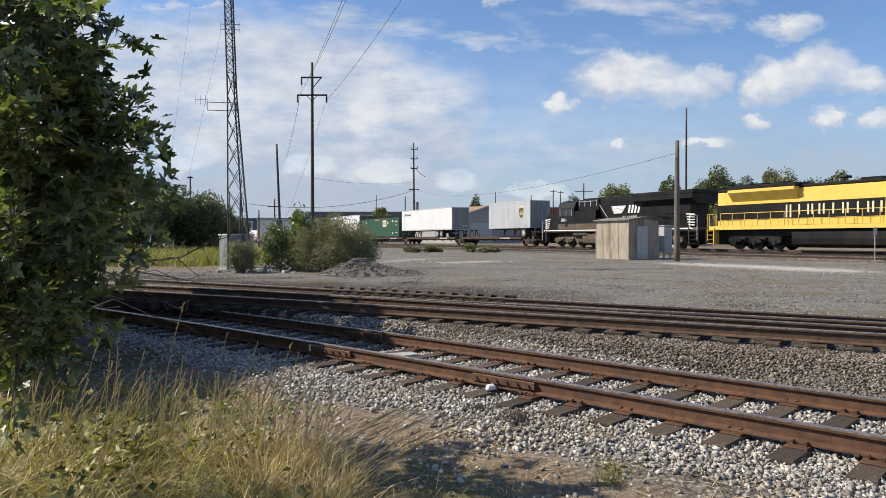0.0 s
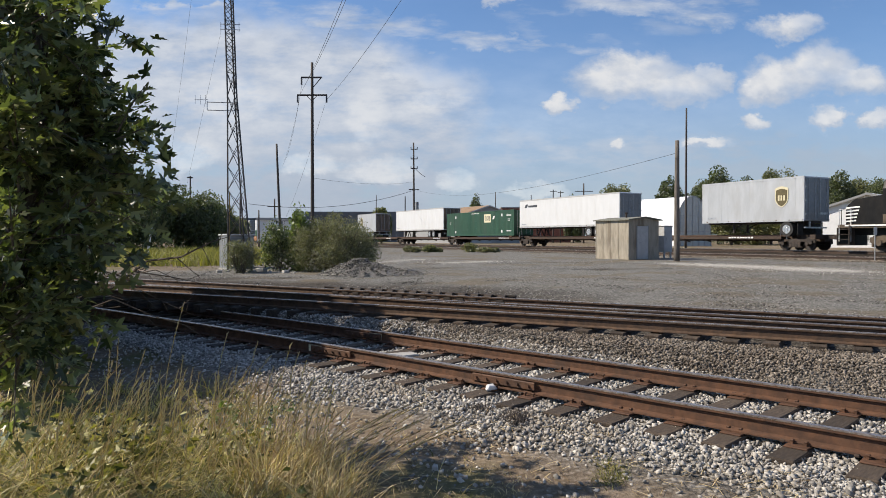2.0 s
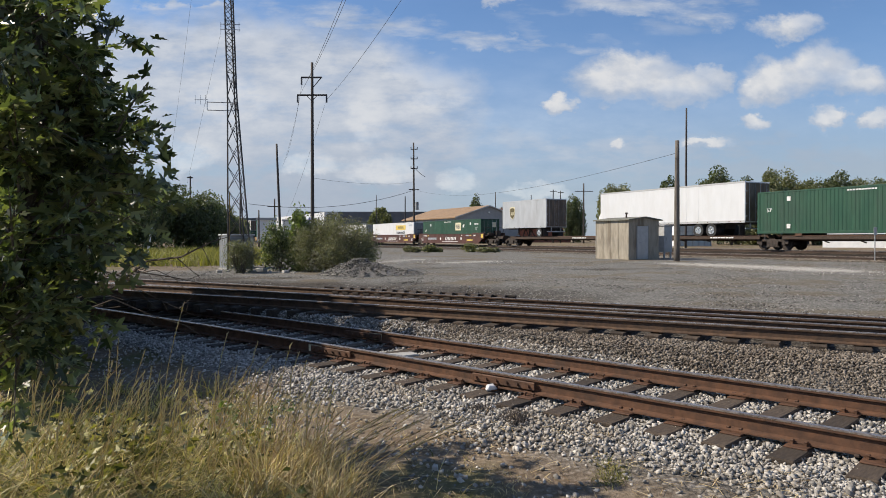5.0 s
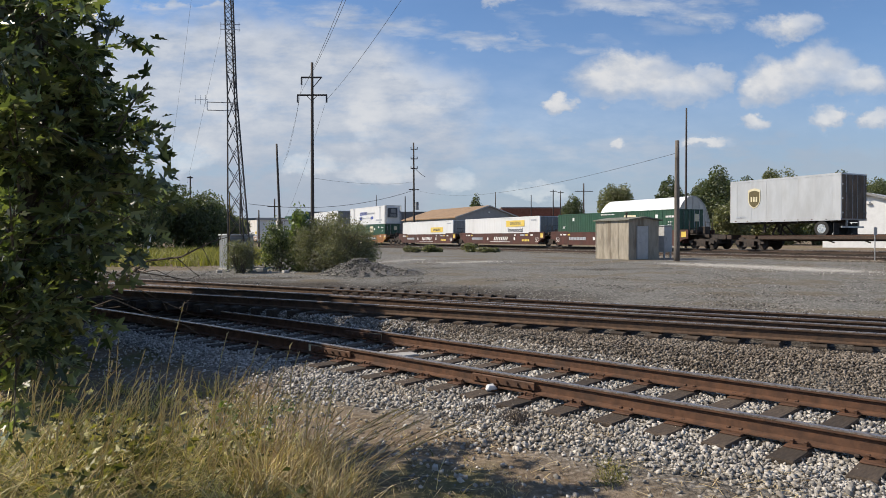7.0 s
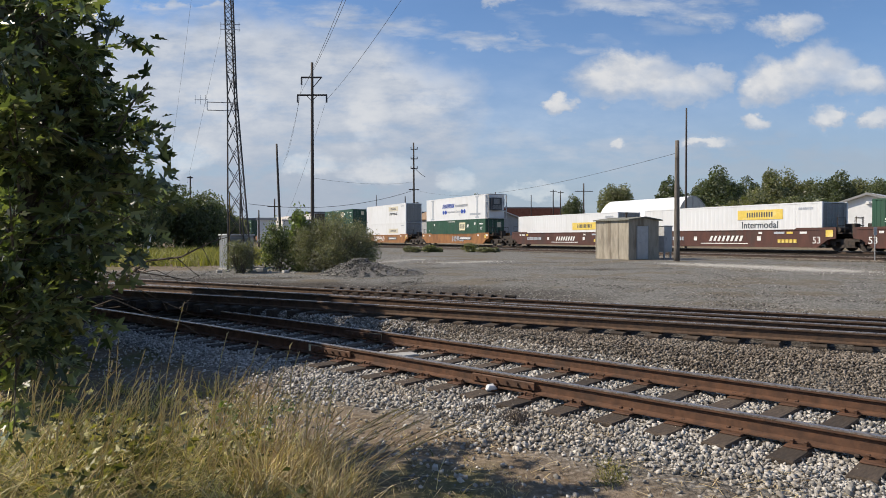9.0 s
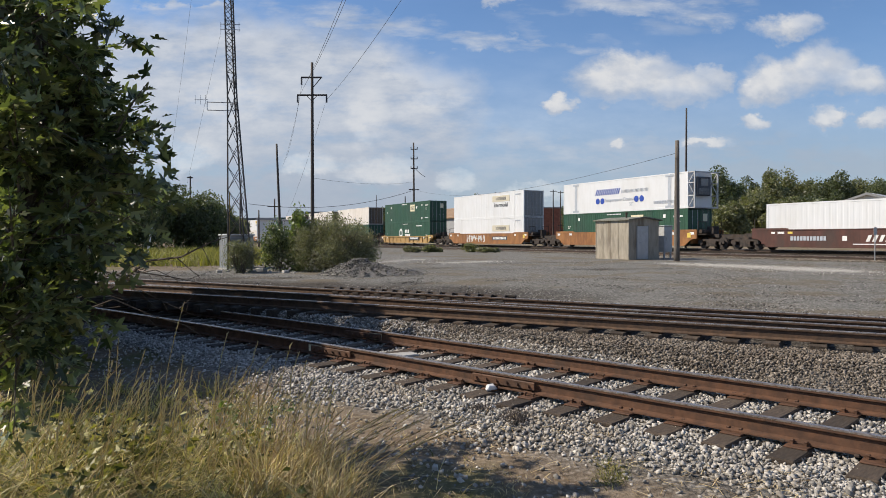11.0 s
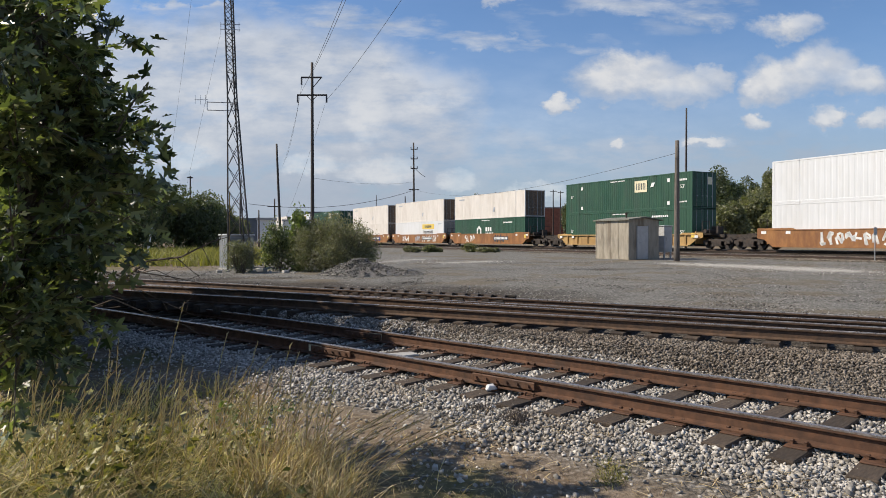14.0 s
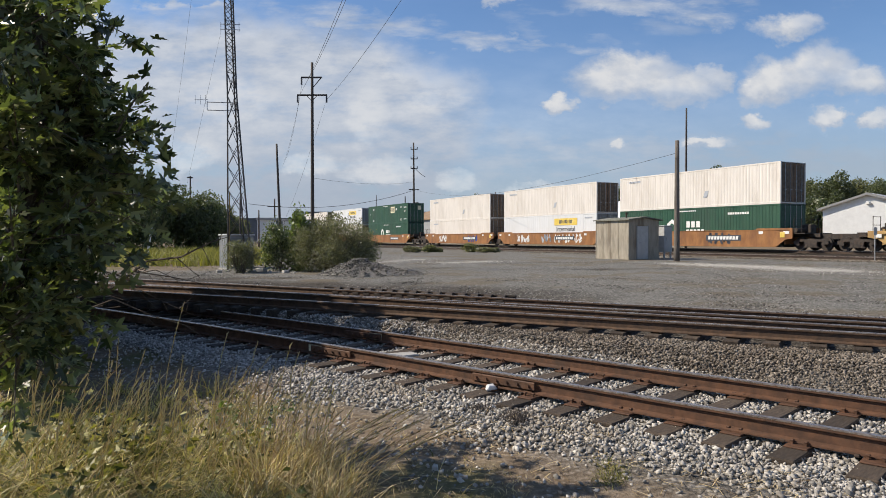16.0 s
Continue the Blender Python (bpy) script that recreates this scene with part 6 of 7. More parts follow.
def gabled(name, label, px0, px1, eave, ridge, y, depth, wall, roof, turn, ground=0.55, windows=0, door=False):
    """A gabled building; its near gable spans px0 to px1, the ridge runs back along the local x by depth."""
    a, b = at_px(px0, eave, y), at_px(px1, eave, y)
    w = (b - a).length
    c = (a + b) / 2
    h, hr = a.z - ground, at_px(0, ridge, y).z - ground
    t = thing(name, label, "building", at=pose(c.x, c.y, ground, 0, 0, turn))
    ol = [(-w / 2, 0), (w / 2, 0), (w / 2, h), (0, hr), (-w / 2, h)]
    sh = Shape().along([(p, q) for p, q in ol], -0.2, 0.0)
    part("gable_wall", sh, wall, t)
    part("gable_wall", Shape().along(ol, -depth, -depth + 0.2), wall, t)
    for s in (-1, 1):
        part("side_wall", Shape().box(-depth + 0.2, -0.2, s * w / 2 - (0.2 if s > 0 else 0), s * w / 2 + (0.2 if s < 0 else 0), 0, h), wall, t)
        o = 0.5
        k = (hr - h) / (w / 2)
        e = [(s * (w / 2 + o), h - k * o), (0, hr), (0, hr + 0.22), (s * (w / 2 + o), h - k * o + 0.22)]
        part("roof_slope", Shape().along(e, -depth - 0.4, 0.4), roof, t)
        f_ = [(s * (w / 2 + o), h - k * o - 0.02), (0, hr - 0.02), (0, hr + 0.24), (s * (w / 2 + o), h - k * o + 0.24)]
        part("fascia", Shape().along(f_, 0.402, 0.46), LIGHTGREY if wall is not SIDING else GREYPAINT, t)
    for i in range(windows):
        x = -depth * (i + 1) / (windows + 1)
        wd = part("window", Shape().box(x - 0.5, x + 0.5, -w / 2 - 0.03, -w / 2 + 0.02, h * 0.4, h * 0.8), GLASS, t)
        part("window_frame", Shape().box(x - 0.58, x + 0.58, -w / 2 - 0.05, -w / 2 - 0.02, h * 0.8, h * 0.86).box(x - 0.58, x + 0.58, -w / 2 - 0.05, -w / 2 - 0.02, h * 0.34, h * 0.4), LETTER, wd)
    if door:
        part("roll_door", Shape().box(0.0, 0.06, -w * 0.30, w * 0.05, 0, h * 0.8, 0.01), LIGHTGREY, t)
    part("wall_lamp", Shape().box(0.0, 0.3, -0.2, 0.2, hr * 0.82, hr * 0.82 + 0.3, 0.05), LETTER, t)
    return t


def block(name, label, px0, px1, top, y, depth, wall, ground=0.55, bands=0, piers=0):
    a, b = at_px(px0, top, y), at_px(px1, top, y)
    h = a.z - ground
    t = thing(name, label, "building", at=pose(a.x, y, ground))
    w = b.x - a.x
    part("wall", Shape().box(0, w, 0, depth, 0, h), wall, t)
    part("parapet", Shape().box(-0.15, w + 0.15, -0.15, depth + 0.15, h, h + 0.35, 0.03), GREYWALL if wall is not DARKROOF else DARKROOF, t)
    for i in range(piers):
        x = w * (i + 0.5) / piers
        part("pier", Shape().box(x - 0.3, x + 0.3, -0.12, 0, 0, h), wall, t)
    for i in range(bands):
        x = w * (i + 0.5) / bands
        part("window", Shape().box(x - w / bands * 0.3, x + w / bands * 0.3, -0.05, 0.02, h * 0.45, h * 0.75), GLASS, t)
    return t


tent()
gabled("long_house", "grey gabled hall with tan shingle roof", 800, 930, 386, 365.5, 150, 27, GREYWALL, BROWNROOF, -63, door=True)
block("brick_building", "low red brick commercial building", 888, 1010, 369, 185, 20, BRICK, piers=5)
block("warehouse", "long dark low warehouse beyond the tracks", 540, 800, 377, 210, 30, DARKROOF, piers=10)
block("warehouse_annex", "dark low annex building", 420, 545, 388, 240, 25, DARKROOF, piers=4)
gabled("white_house", "white sided gabled building with pale roof edge", 1462, 1612, 369, 345, 76, 13, SIDING, LIGHTGREY, -137)
gabled("small_hut", "low grey hut among the trees", 168, 205, 408, 400, 60, 4, GREYWALL, GREYPAINT, -80)
for px0, px1, top, y, lab in ((455, 480, 390, 95, "white parked box trailer"), (500, 560, 392, 130, "white parked box trailer"), (640, 690, 398, 150, "white parked van body")):
    t = block("parked_box_trailer", lab, px0, px1, top, y, 2.6, WHITE, 1.2)
    t["category"] = "trailer"
    for x in (1.0, 2.0):
        part("wheel", Shape().rod((x, 0.1, -0.35), (x, 0.5, -0.35), 0.5, n=12), TYRE, t)


# ---- plants ----
def leaf_cloud(n, centre, radii, size, seed, lumps=14, shell=0.55, aspect=1.6):
    """Leaves as small bent cards gathered in lumps inside an uneven crown."""
    r = np.random.RandomState(seed)
    cs = r.normal(size=(lumps, 3))
    cs /= np.linalg.norm(cs, axis=1)[:, None]
    cs *= (r.uniform(0.15, 1.0, (lumps, 1)) ** 0.5) * 0.72
    rad = r.uniform(0.22, 0.46, lumps)
    k = r.randint(0, lumps, n)
    d = r.normal(size=(n, 3))
    d /= np.linalg.norm(d, axis=1)[:, None]
    p = cs[k] + d * (rad[k] * r.uniform(shell, 1.05, n))[:, None]
    p = p * np.array(radii) + np.array(centre)
    return cards(p, size, r, aspect)


def cards(p, size, r, aspect=1.6):
    n = len(p)
    a = r.normal(size=(n, 3))
    a /= np.linalg.norm(a, axis=1)[:, None]
    b = np.cross(a, r.normal(size=(n, 3)))
    b /= np.linalg.norm(b, axis=1)[:, None]
    s = (size * r.uniform(0.6, 1.3, n))[:, None]
    v = np.empty((n, 4, 3))
    v[:, 0], v[:, 1], v[:, 2], v[:, 3] = p - a * s * aspect * 0.5, p + b * s * 0.42, p + a * s * aspect * 0.5, p - b * s * 0.42
    f = np.arange(n * 4).reshape(n, 4)
    return v.reshape(-1, 3), f


def raw_mesh(name, v, f, mat, smooth=False):
    me = bpy.data.meshes.new(name)
    v, f = np.asarray(v, dtype=np.float32), np.asarray(f, dtype=np.int32)
    k = f.shape[1]
    me.vertices.add(len(v))
    me.vertices.foreach_set("co", v.ravel())
    me.loops.add(f.size)
    me.loops.foreach_set("vertex_index", f.ravel())
    me.polygons.add(len(f))
    me.polygons.foreach_set("loop_start", np.arange(0, f.size, k, dtype=np.int32))
    me.materials.append(mat)
    if smooth:
        me.polygons.foreach_set("use_smooth", np.ones(len(f), dtype=bool))
    me.update(calc_edges=True)
    return me


def tree(px_, base, h, w, seed, mat, label, n=5000, group="trees along the yard", size=None, depth=1.0):
    """A tree at bearing px_ and depth base, with trunk, limbs and a lumpy crown."""
    x = (px_ - 784) / 1246 * base
    z = ground_z(x, base)
    t = thing("tree", label, "tree", group, at=pose(x, base, z))
    r = random.Random(seed)
    sh = Shape().rod((0, 0, -0.3), (0.1, 0, h * 0.45), w * 0.035 + 0.06, w * 0.02 + 0.03, n=8)
    for i in range(7):
        a = r.uniform(0, 6.28)
        z0 = h * r.uniform(0.25, 0.5)
        sh.rod((0.05, 0, z0), (w * 0.32 * math.cos(a), w * 0.32 * math.sin(a), h * r.uniform(0.55, 0.85)), 0.08, 0.02, n=5)
    part("trunk", sh, BARK, t)
    v, f = leaf_cloud(n, (0, 0, h * 0.50), (w * 0.62, w * 0.62 * depth, h * 0.56), size or max(0.14, base * 0.0019), seed, lumps=38)
    v[:, 2] = np.maximum(v[:, 2], 0.05)
    part("crown", raw_mesh("crown", v, f, mat), mat, t)


def bush(px_, base, w, h, seed, mat, label, n=6000, size=0.07, name="bush"):
    x = (px_ - 784) / 1246 * base
    z = ground_z(x, base)
    t = thing(name, label, "bush", "yard bushes", at=pose(x, base, z))
    r = random.Random(seed)
    sh = Shape()
    for i in range(16):
        a, k = r.uniform(0, 6.28), r.uniform(0.2, 0.8)
        sh.rod((r.uniform(-0.15, 0.15) * w, r.uniform(-0.1, 0.1) * w, -0.05), (w * 0.48 * k * math.cos(a), w * 0.4 * k * math.sin(a), h * r.uniform(0.5, 0.95)), 0.02, 0.006, n=4)
    part("woody_base", sh, BARK, t)
    v, f = leaf_cloud(n, (0, 0, h * 0.42), (w * 0.56, w * 0.46, h * 0.62), size, seed, lumps=38, shell=0.3)
    v[:, 2] = np.maximum(v[:, 2], 0.02)
    part("foliage", raw_mesh("foliage", v, f, mat), mat, t)


# trees at the far left, behind the grass
for px_, base, h, w, seed, mat in ((205, 58, 6.2, 8, 1, TREELEAF), (262, 62, 6.6, 7.5, 2, TREELEAF), (312, 66, 6.6, 6, 3, TREELEAF), (352, 66, 5.6, 5.2, 4, TREELEAF), (388, 70, 4.6, 4.5, 5, TREELEAF_B),
                                   (150, 60, 6.5, 8, 6, TREELEAF), (80, 62, 6.5, 9, 7, TREELEAF), (0, 64, 6.5, 9, 8, TREELEAF), (410, 75, 3.6, 4, 9, TREELEAF_B)):
    tree(px_, base, h, w, seed, mat, "dense green broadleaf tree behind the grass", 14000, size=0.15)
# trees beyond the train
for px_, base, top, w, seed, mat in ((1090, 135, 325, 7, 21, TREELEAF_B), (1182, 128, 319, 5, 22, TREELEAF), (1272, 120, 303, 8, 23, TREELEAF), (1240, 125, 330, 6, 24, TREELEAF), (1322, 130, 318, 7, 25, TREELEAF),
                                     (1365, 125, 305, 6, 26, TREELEAF_B), (1335, 112, 340, 7, 36, TREELEAF_B), (1402, 128, 310, 7, 27, TREELEAF_B), (1440, 125, 312, 7, 28, TREELEAF_B), (1478, 122, 307, 7, 29, TREELEAF),
                                     (1520, 125, 306, 8, 30, TREELEAF_B), (1558, 120, 300, 7, 31, TREELEAF), (1600, 122, 300, 8, 32, TREELEAF), (675, 150, 368, 4.5, 33, TREELEAF_B), (843, 190, 353, 4, 34, TREELEAF),
                                     (1015, 160, 355, 5, 35, TREELEAF), (1295, 105, 360, 5, 37, TREELEAF_B), (1390, 105, 352, 6, 38, TREELEAF_B), (1440, 104, 350, 6, 39, TREELEAF)):
    tree(px_, base, at_px(0, top, base).z - 0.55, w, seed, mat, "leafy tree in the hedgerow beyond the train", 20000, "trees beyond the train", 0.26)
# the bush clump with the taller pale shrub
bush(605, 30.6, 3.5, 2.75, 51, BUSHLEAF, "grey-green rounded roadside bush", 22000, 0.044)
bush(562, 30.9, 3.0, 2.75, 52, BUSHLEAF, "grey-green rounded roadside bush", 18000, 0.044)
bush(632, 31.4, 2.1, 2.1, 53, BUSHLEAF, "low grey-green bush by the gravel heap", 10000, 0.044)
bush(495, 31.5, 2.1, 2.4, 54, LEAF, "dark green leafy bush", 7000, 0.06)
bush(530, 31.3, 1.5, 2.95, 55, SUMAC, "tall bright green shrub with long leaves", 3000, 0.10)
bush(427, 30.2, 1.7, 1.65, 56, BUSHLEAF, "small dark bush before the cabinet", 9000, 0.04)
for px_, base, w, h, seed in ((722, 62, 0.9, 0.7, 61), (735, 61.5, 1.1, 0.5, 66), (757, 62, 1.5, 0.75, 62), (775, 62, 1.0, 0.45, 67), (832, 62, 1.7, 0.95, 63), (858, 61, 1.8, 0.55, 64), (876, 61, 1.0, 0.45, 65)):
    bush(px_, base, w, h, seed, BUSHLEAF if seed in (61, 64, 65, 66) else TREELEAF_B, "low weeds at the edge of the main line", 1100, 0.10, "weeds")


# ---- the near plants ----
HALF_LEAF = [(0.0, 0.0), (0.34, -0.10), (0.25, 0.13), (0.64, 0.36), (0.36, 0.46), (0.26, 0.66), (0.0, 1.05)]
MAPLE_LEAF = [(0.0, 0.0), (0.38, -0.12), (0.37, 0.05), (0.22, 0.17), (0.50, 0.26), (0.66, 0.48), (0.45, 0.50), (0.17, 0.46), (0.24, 0.74), (0.11, 0.80), (0.0, 1.08)]


def lobed_leaves(points, ways, sizes, r, outline=HALF_LEAF):
    """Five-lobed leaves folded along the rib: each hangs from its point along its way."""
    n, m = len(points), len(outline)
    y = ways / np.linalg.norm(ways, axis=1)[:, None]
    up = r.normal(size=(n, 3)) * 0.60 + np.array((-0.60, -0.25, 0.75))
    x = np.cross(y, up)
    x /= np.linalg.norm(x, axis=1)[:, None]
    z = np.cross(x, y)
    v = np.empty((n, 2 * m, 3))
    fold = r.uniform(0.05, 0.35, n)[:, None]
    curl = r.uniform(-0.35, 0.1, n)[:, None]
    for s, base in ((1, 0), (-1, m)):
        for i, (a, b) in enumerate(outline):
            v[:, base + i] = points + (x * (s * a) + y * b + z * (fold * a + curl * b * b)) * sizes[:, None]
    f = np.arange(n * 2 * m).reshape(n * 2, m)
    return v.reshape(-1, 3), f


def maple(x, y, h, lobes, seed, label, leaf=0.125, spare=(), trunk_r=0.07, per=30, foot=0.0, outline=HALF_LEAF, spread=1.0):
    """A broad-leaved young tree: stem, limbs, and twigs with lobed leaves. Lobes of the crown: centre, radii and twigs; spare: single twigs."""
    r = np.random.RandomState(seed)
    zg = ground_z(x, y)
    t = thing("maple_tree", label, "tree", "trees by the siding", at=pose(x, y, zg))
    wood = Shape().tube([(foot, 0, -0.2), (foot * 0.8, 0.03, h * 0.2), (foot * 0.4, 0.05, h * 0.42), (0.0, 0.02, h * 0.65), (0, 0, h * 0.85)], trunk_r, 8, 0.015)
    part("trunk", wood, BARK, t)
    limb = Shape()
    pts, ways, sizes = [], [], []
    stems = []
    for c, rad, twigs in lobes:
        for k in range(twigs):
            d = r.normal(size=3)
            d /= np.linalg.norm(d)
            p = np.array(c) + d * np.array(rad) * r.uniform(0.2, 0.95)
            way = (d * np.array((1, 1, 0.5)) + r.normal(size=3) * 0.35 + np.array((0, 0, 0.2))) * np.array((1, spread, 1))
            stems.append((p, way / np.linalg.norm(way), r.uniform(0.25, 0.55), per))
    for px_, py, pz, wx, wy, wz, ln, m in spare:
        stems.append((np.array((px_, py, pz)), np.array((wx, wy, wz)), ln, m))
    for i, (p, way, ln, m) in enumerate(stems):
        q = p + way * ln
        droop = np.array((0, 0, -0.12 * ln))
        limb.tube([p, p + way * ln * 0.5, q + droop], 0.007, 4, 0.002)
        if i % 5 == 0:
            zb = max(0.3, min(h * 0.7, p[2] - 0.5))
            limb.rod((foot * max(0.0, 1 - zb / (h * 0.62)), 0.03, zb), p, 0.018 if foot else 0.022, 0.006, n=5)
        for j in range(m):
            k = r.uniform(0.05, 1.05)
            s = p + way * ln * k + droop * k * k
            side = r.normal(size=3)
            pts.append(s + side * 0.03)
            ways.append(side * np.array((1, 1, 0.35)) + way * 0.7 + np.array((0, 0, -0.30)))
            sizes.append(leaf * r.uniform(0.5, 1.2))
    tagged(part("twig_network", limb, BARK, t), kind="stuff")
    v, f = lobed_leaves(np.array(pts), np.array(ways), np.array(sizes), r, outline)
    part("foliage", raw_mesh("foliage", v, f, LEAF), LEAF, t, "dark lobed leaves")


# the nearest maple: a tall crown that narrows to a leafy foot, with twigs reaching over the siding
maple(-2.58, 4.5, 3.8,
      (((0.03, 0.1, 3.45), (0.20, 0.10, 0.50), 40), ((0.10, 0.1, 2.50), (0.22, 0.12, 0.42), 50), ((-0.02, 0.1, 1.98), (0.15, 0.12, 0.30), 20), ((-0.10, 0.1, 1.62), (0.08, 0.10, 0.22), 10), ((-0.12, 0.1, 1.34), (0.06, 0.10, 0.14), 11), ((-0.20, 0.1, 1.22), (0.05, 0.10, 0.10), 6),
       ((0.06, -0.32, 3.25), (0.06, 0.06, 0.50), 15), ((0.06, -0.32, 2.50), (0.06, 0.06, 0.40), 14), ((0.02, -0.30, 1.85), (0.05, 0.06, 0.30), 9), ((-0.02, -0.25, 1.40), (0.04, 0.05, 0.18), 6),
       # three lobes hidden behind the crown, added to throw dappled shade on the soil
       ((-0.65, 1.45, 2.65), (0.30, 0.14, 0.40), 16), ((-0.75, 2.05, 2.45), (0.30, 0.12, 0.40), 16), ((-0.60, 1.30, 3.30), (0.35, 0.10, 0.25), 13)), 3,
      "young maple with dense dark lobed leaves beside the siding", 0.098, per=23, foot=-0.95, outline=MAPLE_LEAF, spread=0.6, trunk_r=0.05,
      spare=((0.50, 0, 2.60, 0.45, 0, 0.85, 0.44, 15), (0.50, 0, 2.56, 0.85, 0, 0.35, 0.34, 14), (0.44, 0, 2.46, 0.95, 0, 0.10, 0.40, 18), (0.42, 0, 2.34, 0.97, 0, -0.02, 0.44, 20), (0.42, 0, 2.22, 0.95, 0, -0.08, 0.44, 20),
             (0.32, 0, 2.10, 0.92, 0, -0.15, 0.44, 16), (0.28, 0, 1.92, 0.90, 0.1, -0.18, 0.36, 10), (0.25, 0, 1.80, 0.97, 0, -0.06, 0.44, 7), (0.10, 0, 1.70, 0.90, 0, -0.20, 0.44, 7), (0.28, 0, 2.95, 0.80, 0, 0.30, 0.18, 9),
             (0.36, 0, 3.24, 0.85, 0, 0.30, 0.22, 12), (0.0, 0, 1.56, 0.9, 0, -0.2, 0.30, 10)))
# shoot added off the left edge so its shade falls behind the grass
maple(-5.15, 7.7, 2.1, (((-0.05, 0, 1.05), (0.30, 0.45, 0.85), 60),), 6, "low maple shoot added to shade the verge", 0.14, per=26)
maple(-5.75, 9.2, 2.7, (((-0.1, 0, 1.35), (0.85, 0.55, 1.15), 170),), 4, "low maple with dense dark lobed leaves behind the weeds", 0.14, per=28)
# its neighbours along the siding, whose shade falls on the rails
for i, (x, y, h, rx) in enumerate(((-7.4, 9.85, 4.1, 1.0), (-7.5, 10.7, 4.9, 1.2), (-7.9, 11.5, 6.3, 1.3), (-8.7, 12.8, 6.6, 1.4), (-9.7, 14.2, 7.0, 1.5), (-10.8, 15.8, 7.4, 1.6),
                                  # second row, out of view: added to block skylight over the shaded ballast
                                  (-10.6, 10.6, 6.4, 1.5), (-11.6, 12.6, 7.6, 1.6), (-13.0, 15.0, 8.4, 1.8))):
    maple(x, y + 0.17 * h, h, (((0, 0, h * 0.53), (rx, rx, h * 0.47), 520),), 20 + i, "dark leafy young maple placed to shade the siding", 0.26, per=18)


def bare_branch(points, r0, label):
    sh = Shape()
    n = len(points) - 1
    rr = random.Random(len(points))
    for i, (a, b) in enumerate(zip(points, points[1:])):
        sh.rod(a, b, r0 * (1 - i / (n + 1)), r0 * (1 - (i + 1) / (n + 1)), n=5)
        d = Vector(b) - Vector(a)
        for k in range(2):
            s = Vector(a) + d * rr.uniform(0.2, 0.9)
            e = s + Vector((d.x * rr.uniform(0.2, 0.8), rr.uniform(-0.1, 0.1), rr.uniform(-0.22, 0.12)))
            sh.rod(s, e, r0 * 0.35, 0.001, n=4)
    solo("bare_branch", sh, TWIG, label, "branch")


bare_branch([at_px(185, 520, 5.6), at_px(260, 462, 5.5), at_px(320, 455, 5.4), at_px(370, 430, 5.4), at_px(402, 420, 5.4)], 0.012, "thin dead branch reaching out of the maple")
bare_branch([at_px(140, 500, 5.8), at_px(230, 480, 5.7), at_px(300, 490, 5.7), at_px(370, 505, 5.7)], 0.009, "thin dead branch hanging by the maple")
bare_branch([at_px(120, 560, 5.6), at_px(200, 530, 5.6), at_px(270, 560, 5.6), at_px(340, 580, 5.6)], 0.007, "thin dead twig above the weeds")


bare_branch([at_px(110, 540, 5.3), at_px(190, 505, 5.3), at_px(250, 515, 5.3), at_px(300, 540, 5.3), at_px(345, 560, 5.3)], 0.006, "thin dead twig arching over the siding")
bare_branch([at_px(150, 470, 5.2), at_px(215, 490, 5.2), at_px(275, 478, 5.2), at_px(318, 498, 5.2)], 0.006, "thin dead twig below the maple leaves")
bare_branch([at_px(205, 395, 4.9), at_px(238, 380, 4.9), at_px(275, 365, 4.9), at_px(302, 342, 4.9)], 0.005, "thin bare twig reaching out of the maple")


def dead_brush(x, y, w, seed):
    """A knot of dead brown stalks lying on the stones."""
    r = random.Random(seed)
    t = thing("dead_brush", "knot of dead brown stalks on the ballast", "dead weeds", at=pose(x, y, ground_z(x, y) + 0.01))
    sh = Shape()
    for i in range(70):
        a, ln = r.uniform(0, 6.28), w * r.uniform(0.3, 1.0)
        c = Vector((r.gauss(0, 0.25) * w, r.gauss(0, 0.25) * w, 0))
        d = Vector((math.cos(a), math.sin(a), 0)) * ln * 0.5
        sh.tube([c, c + d * 0.5 + Vector((0, 0, r.uniform(0.3, 0.8) * w * 0.5)), c + d + Vector((0, 0, r.uniform(0.0, 0.4) * w))], 0.004, 4, 0.0015)
    tagged(part("stalk_tangle", sh, TWIG, t), kind="stuff")


dead_brush(0.71, 6.9, 0.30, 1)
dead_brush(0.40, 7.35, 0.18, 2)


def rubble():
    """Broken concrete lying along the edge of the yard by the cabinet."""
    r = random.Random(12)
    for px_, y, w in ((388, 30.5, 0.32), (401, 31.2, 0.22), (447, 30.4, 0.30), (462, 30.9, 0.42), (476, 30.2, 0.2), (505, 29.8, 0.34), (520, 29.6, 0.22)):
        x = (px_ - 784) / 1246 * y
        sh = Shape().box(-w / 2, w / 2, -w * 0.35, w * 0.35, 0, w * 0.45, w * 0.06)
        sh.v = [(a + 0.25 * w * noise.noise((a * 6, b * 6, px_)), b + 0.2 * w * noise.noise((a * 6, px_, c_ * 6)), c_ * r.uniform(0.85, 1.1)) for a, b, c_ in sh.v]
        solo("concrete_chunk", sh, CONCRETE, "pale broken concrete chunk at the yard's edge", "concrete chunk", "broken concrete", at=pose(x, y, ground_z(x, y) - 0.03, r.uniform(-8, 8), r.uniform(-8, 8), r.uniform(0, 180)))
    a, b = at_px(258, 436, 44.0), at_px(268, 402, 44.0)
    st = thing("marker_stake", "leaning white marker stake in the field grass", "stake", at=pose(a.x, a.y, ground_z(a.x, a.y)))
    part("stake", Shape().bar((0, 0, -0.2), (b.x - a.x, 0, b.z - ground_z(a.x, a.y)), 0.10, 0.10), LETTER, st)


rubble()


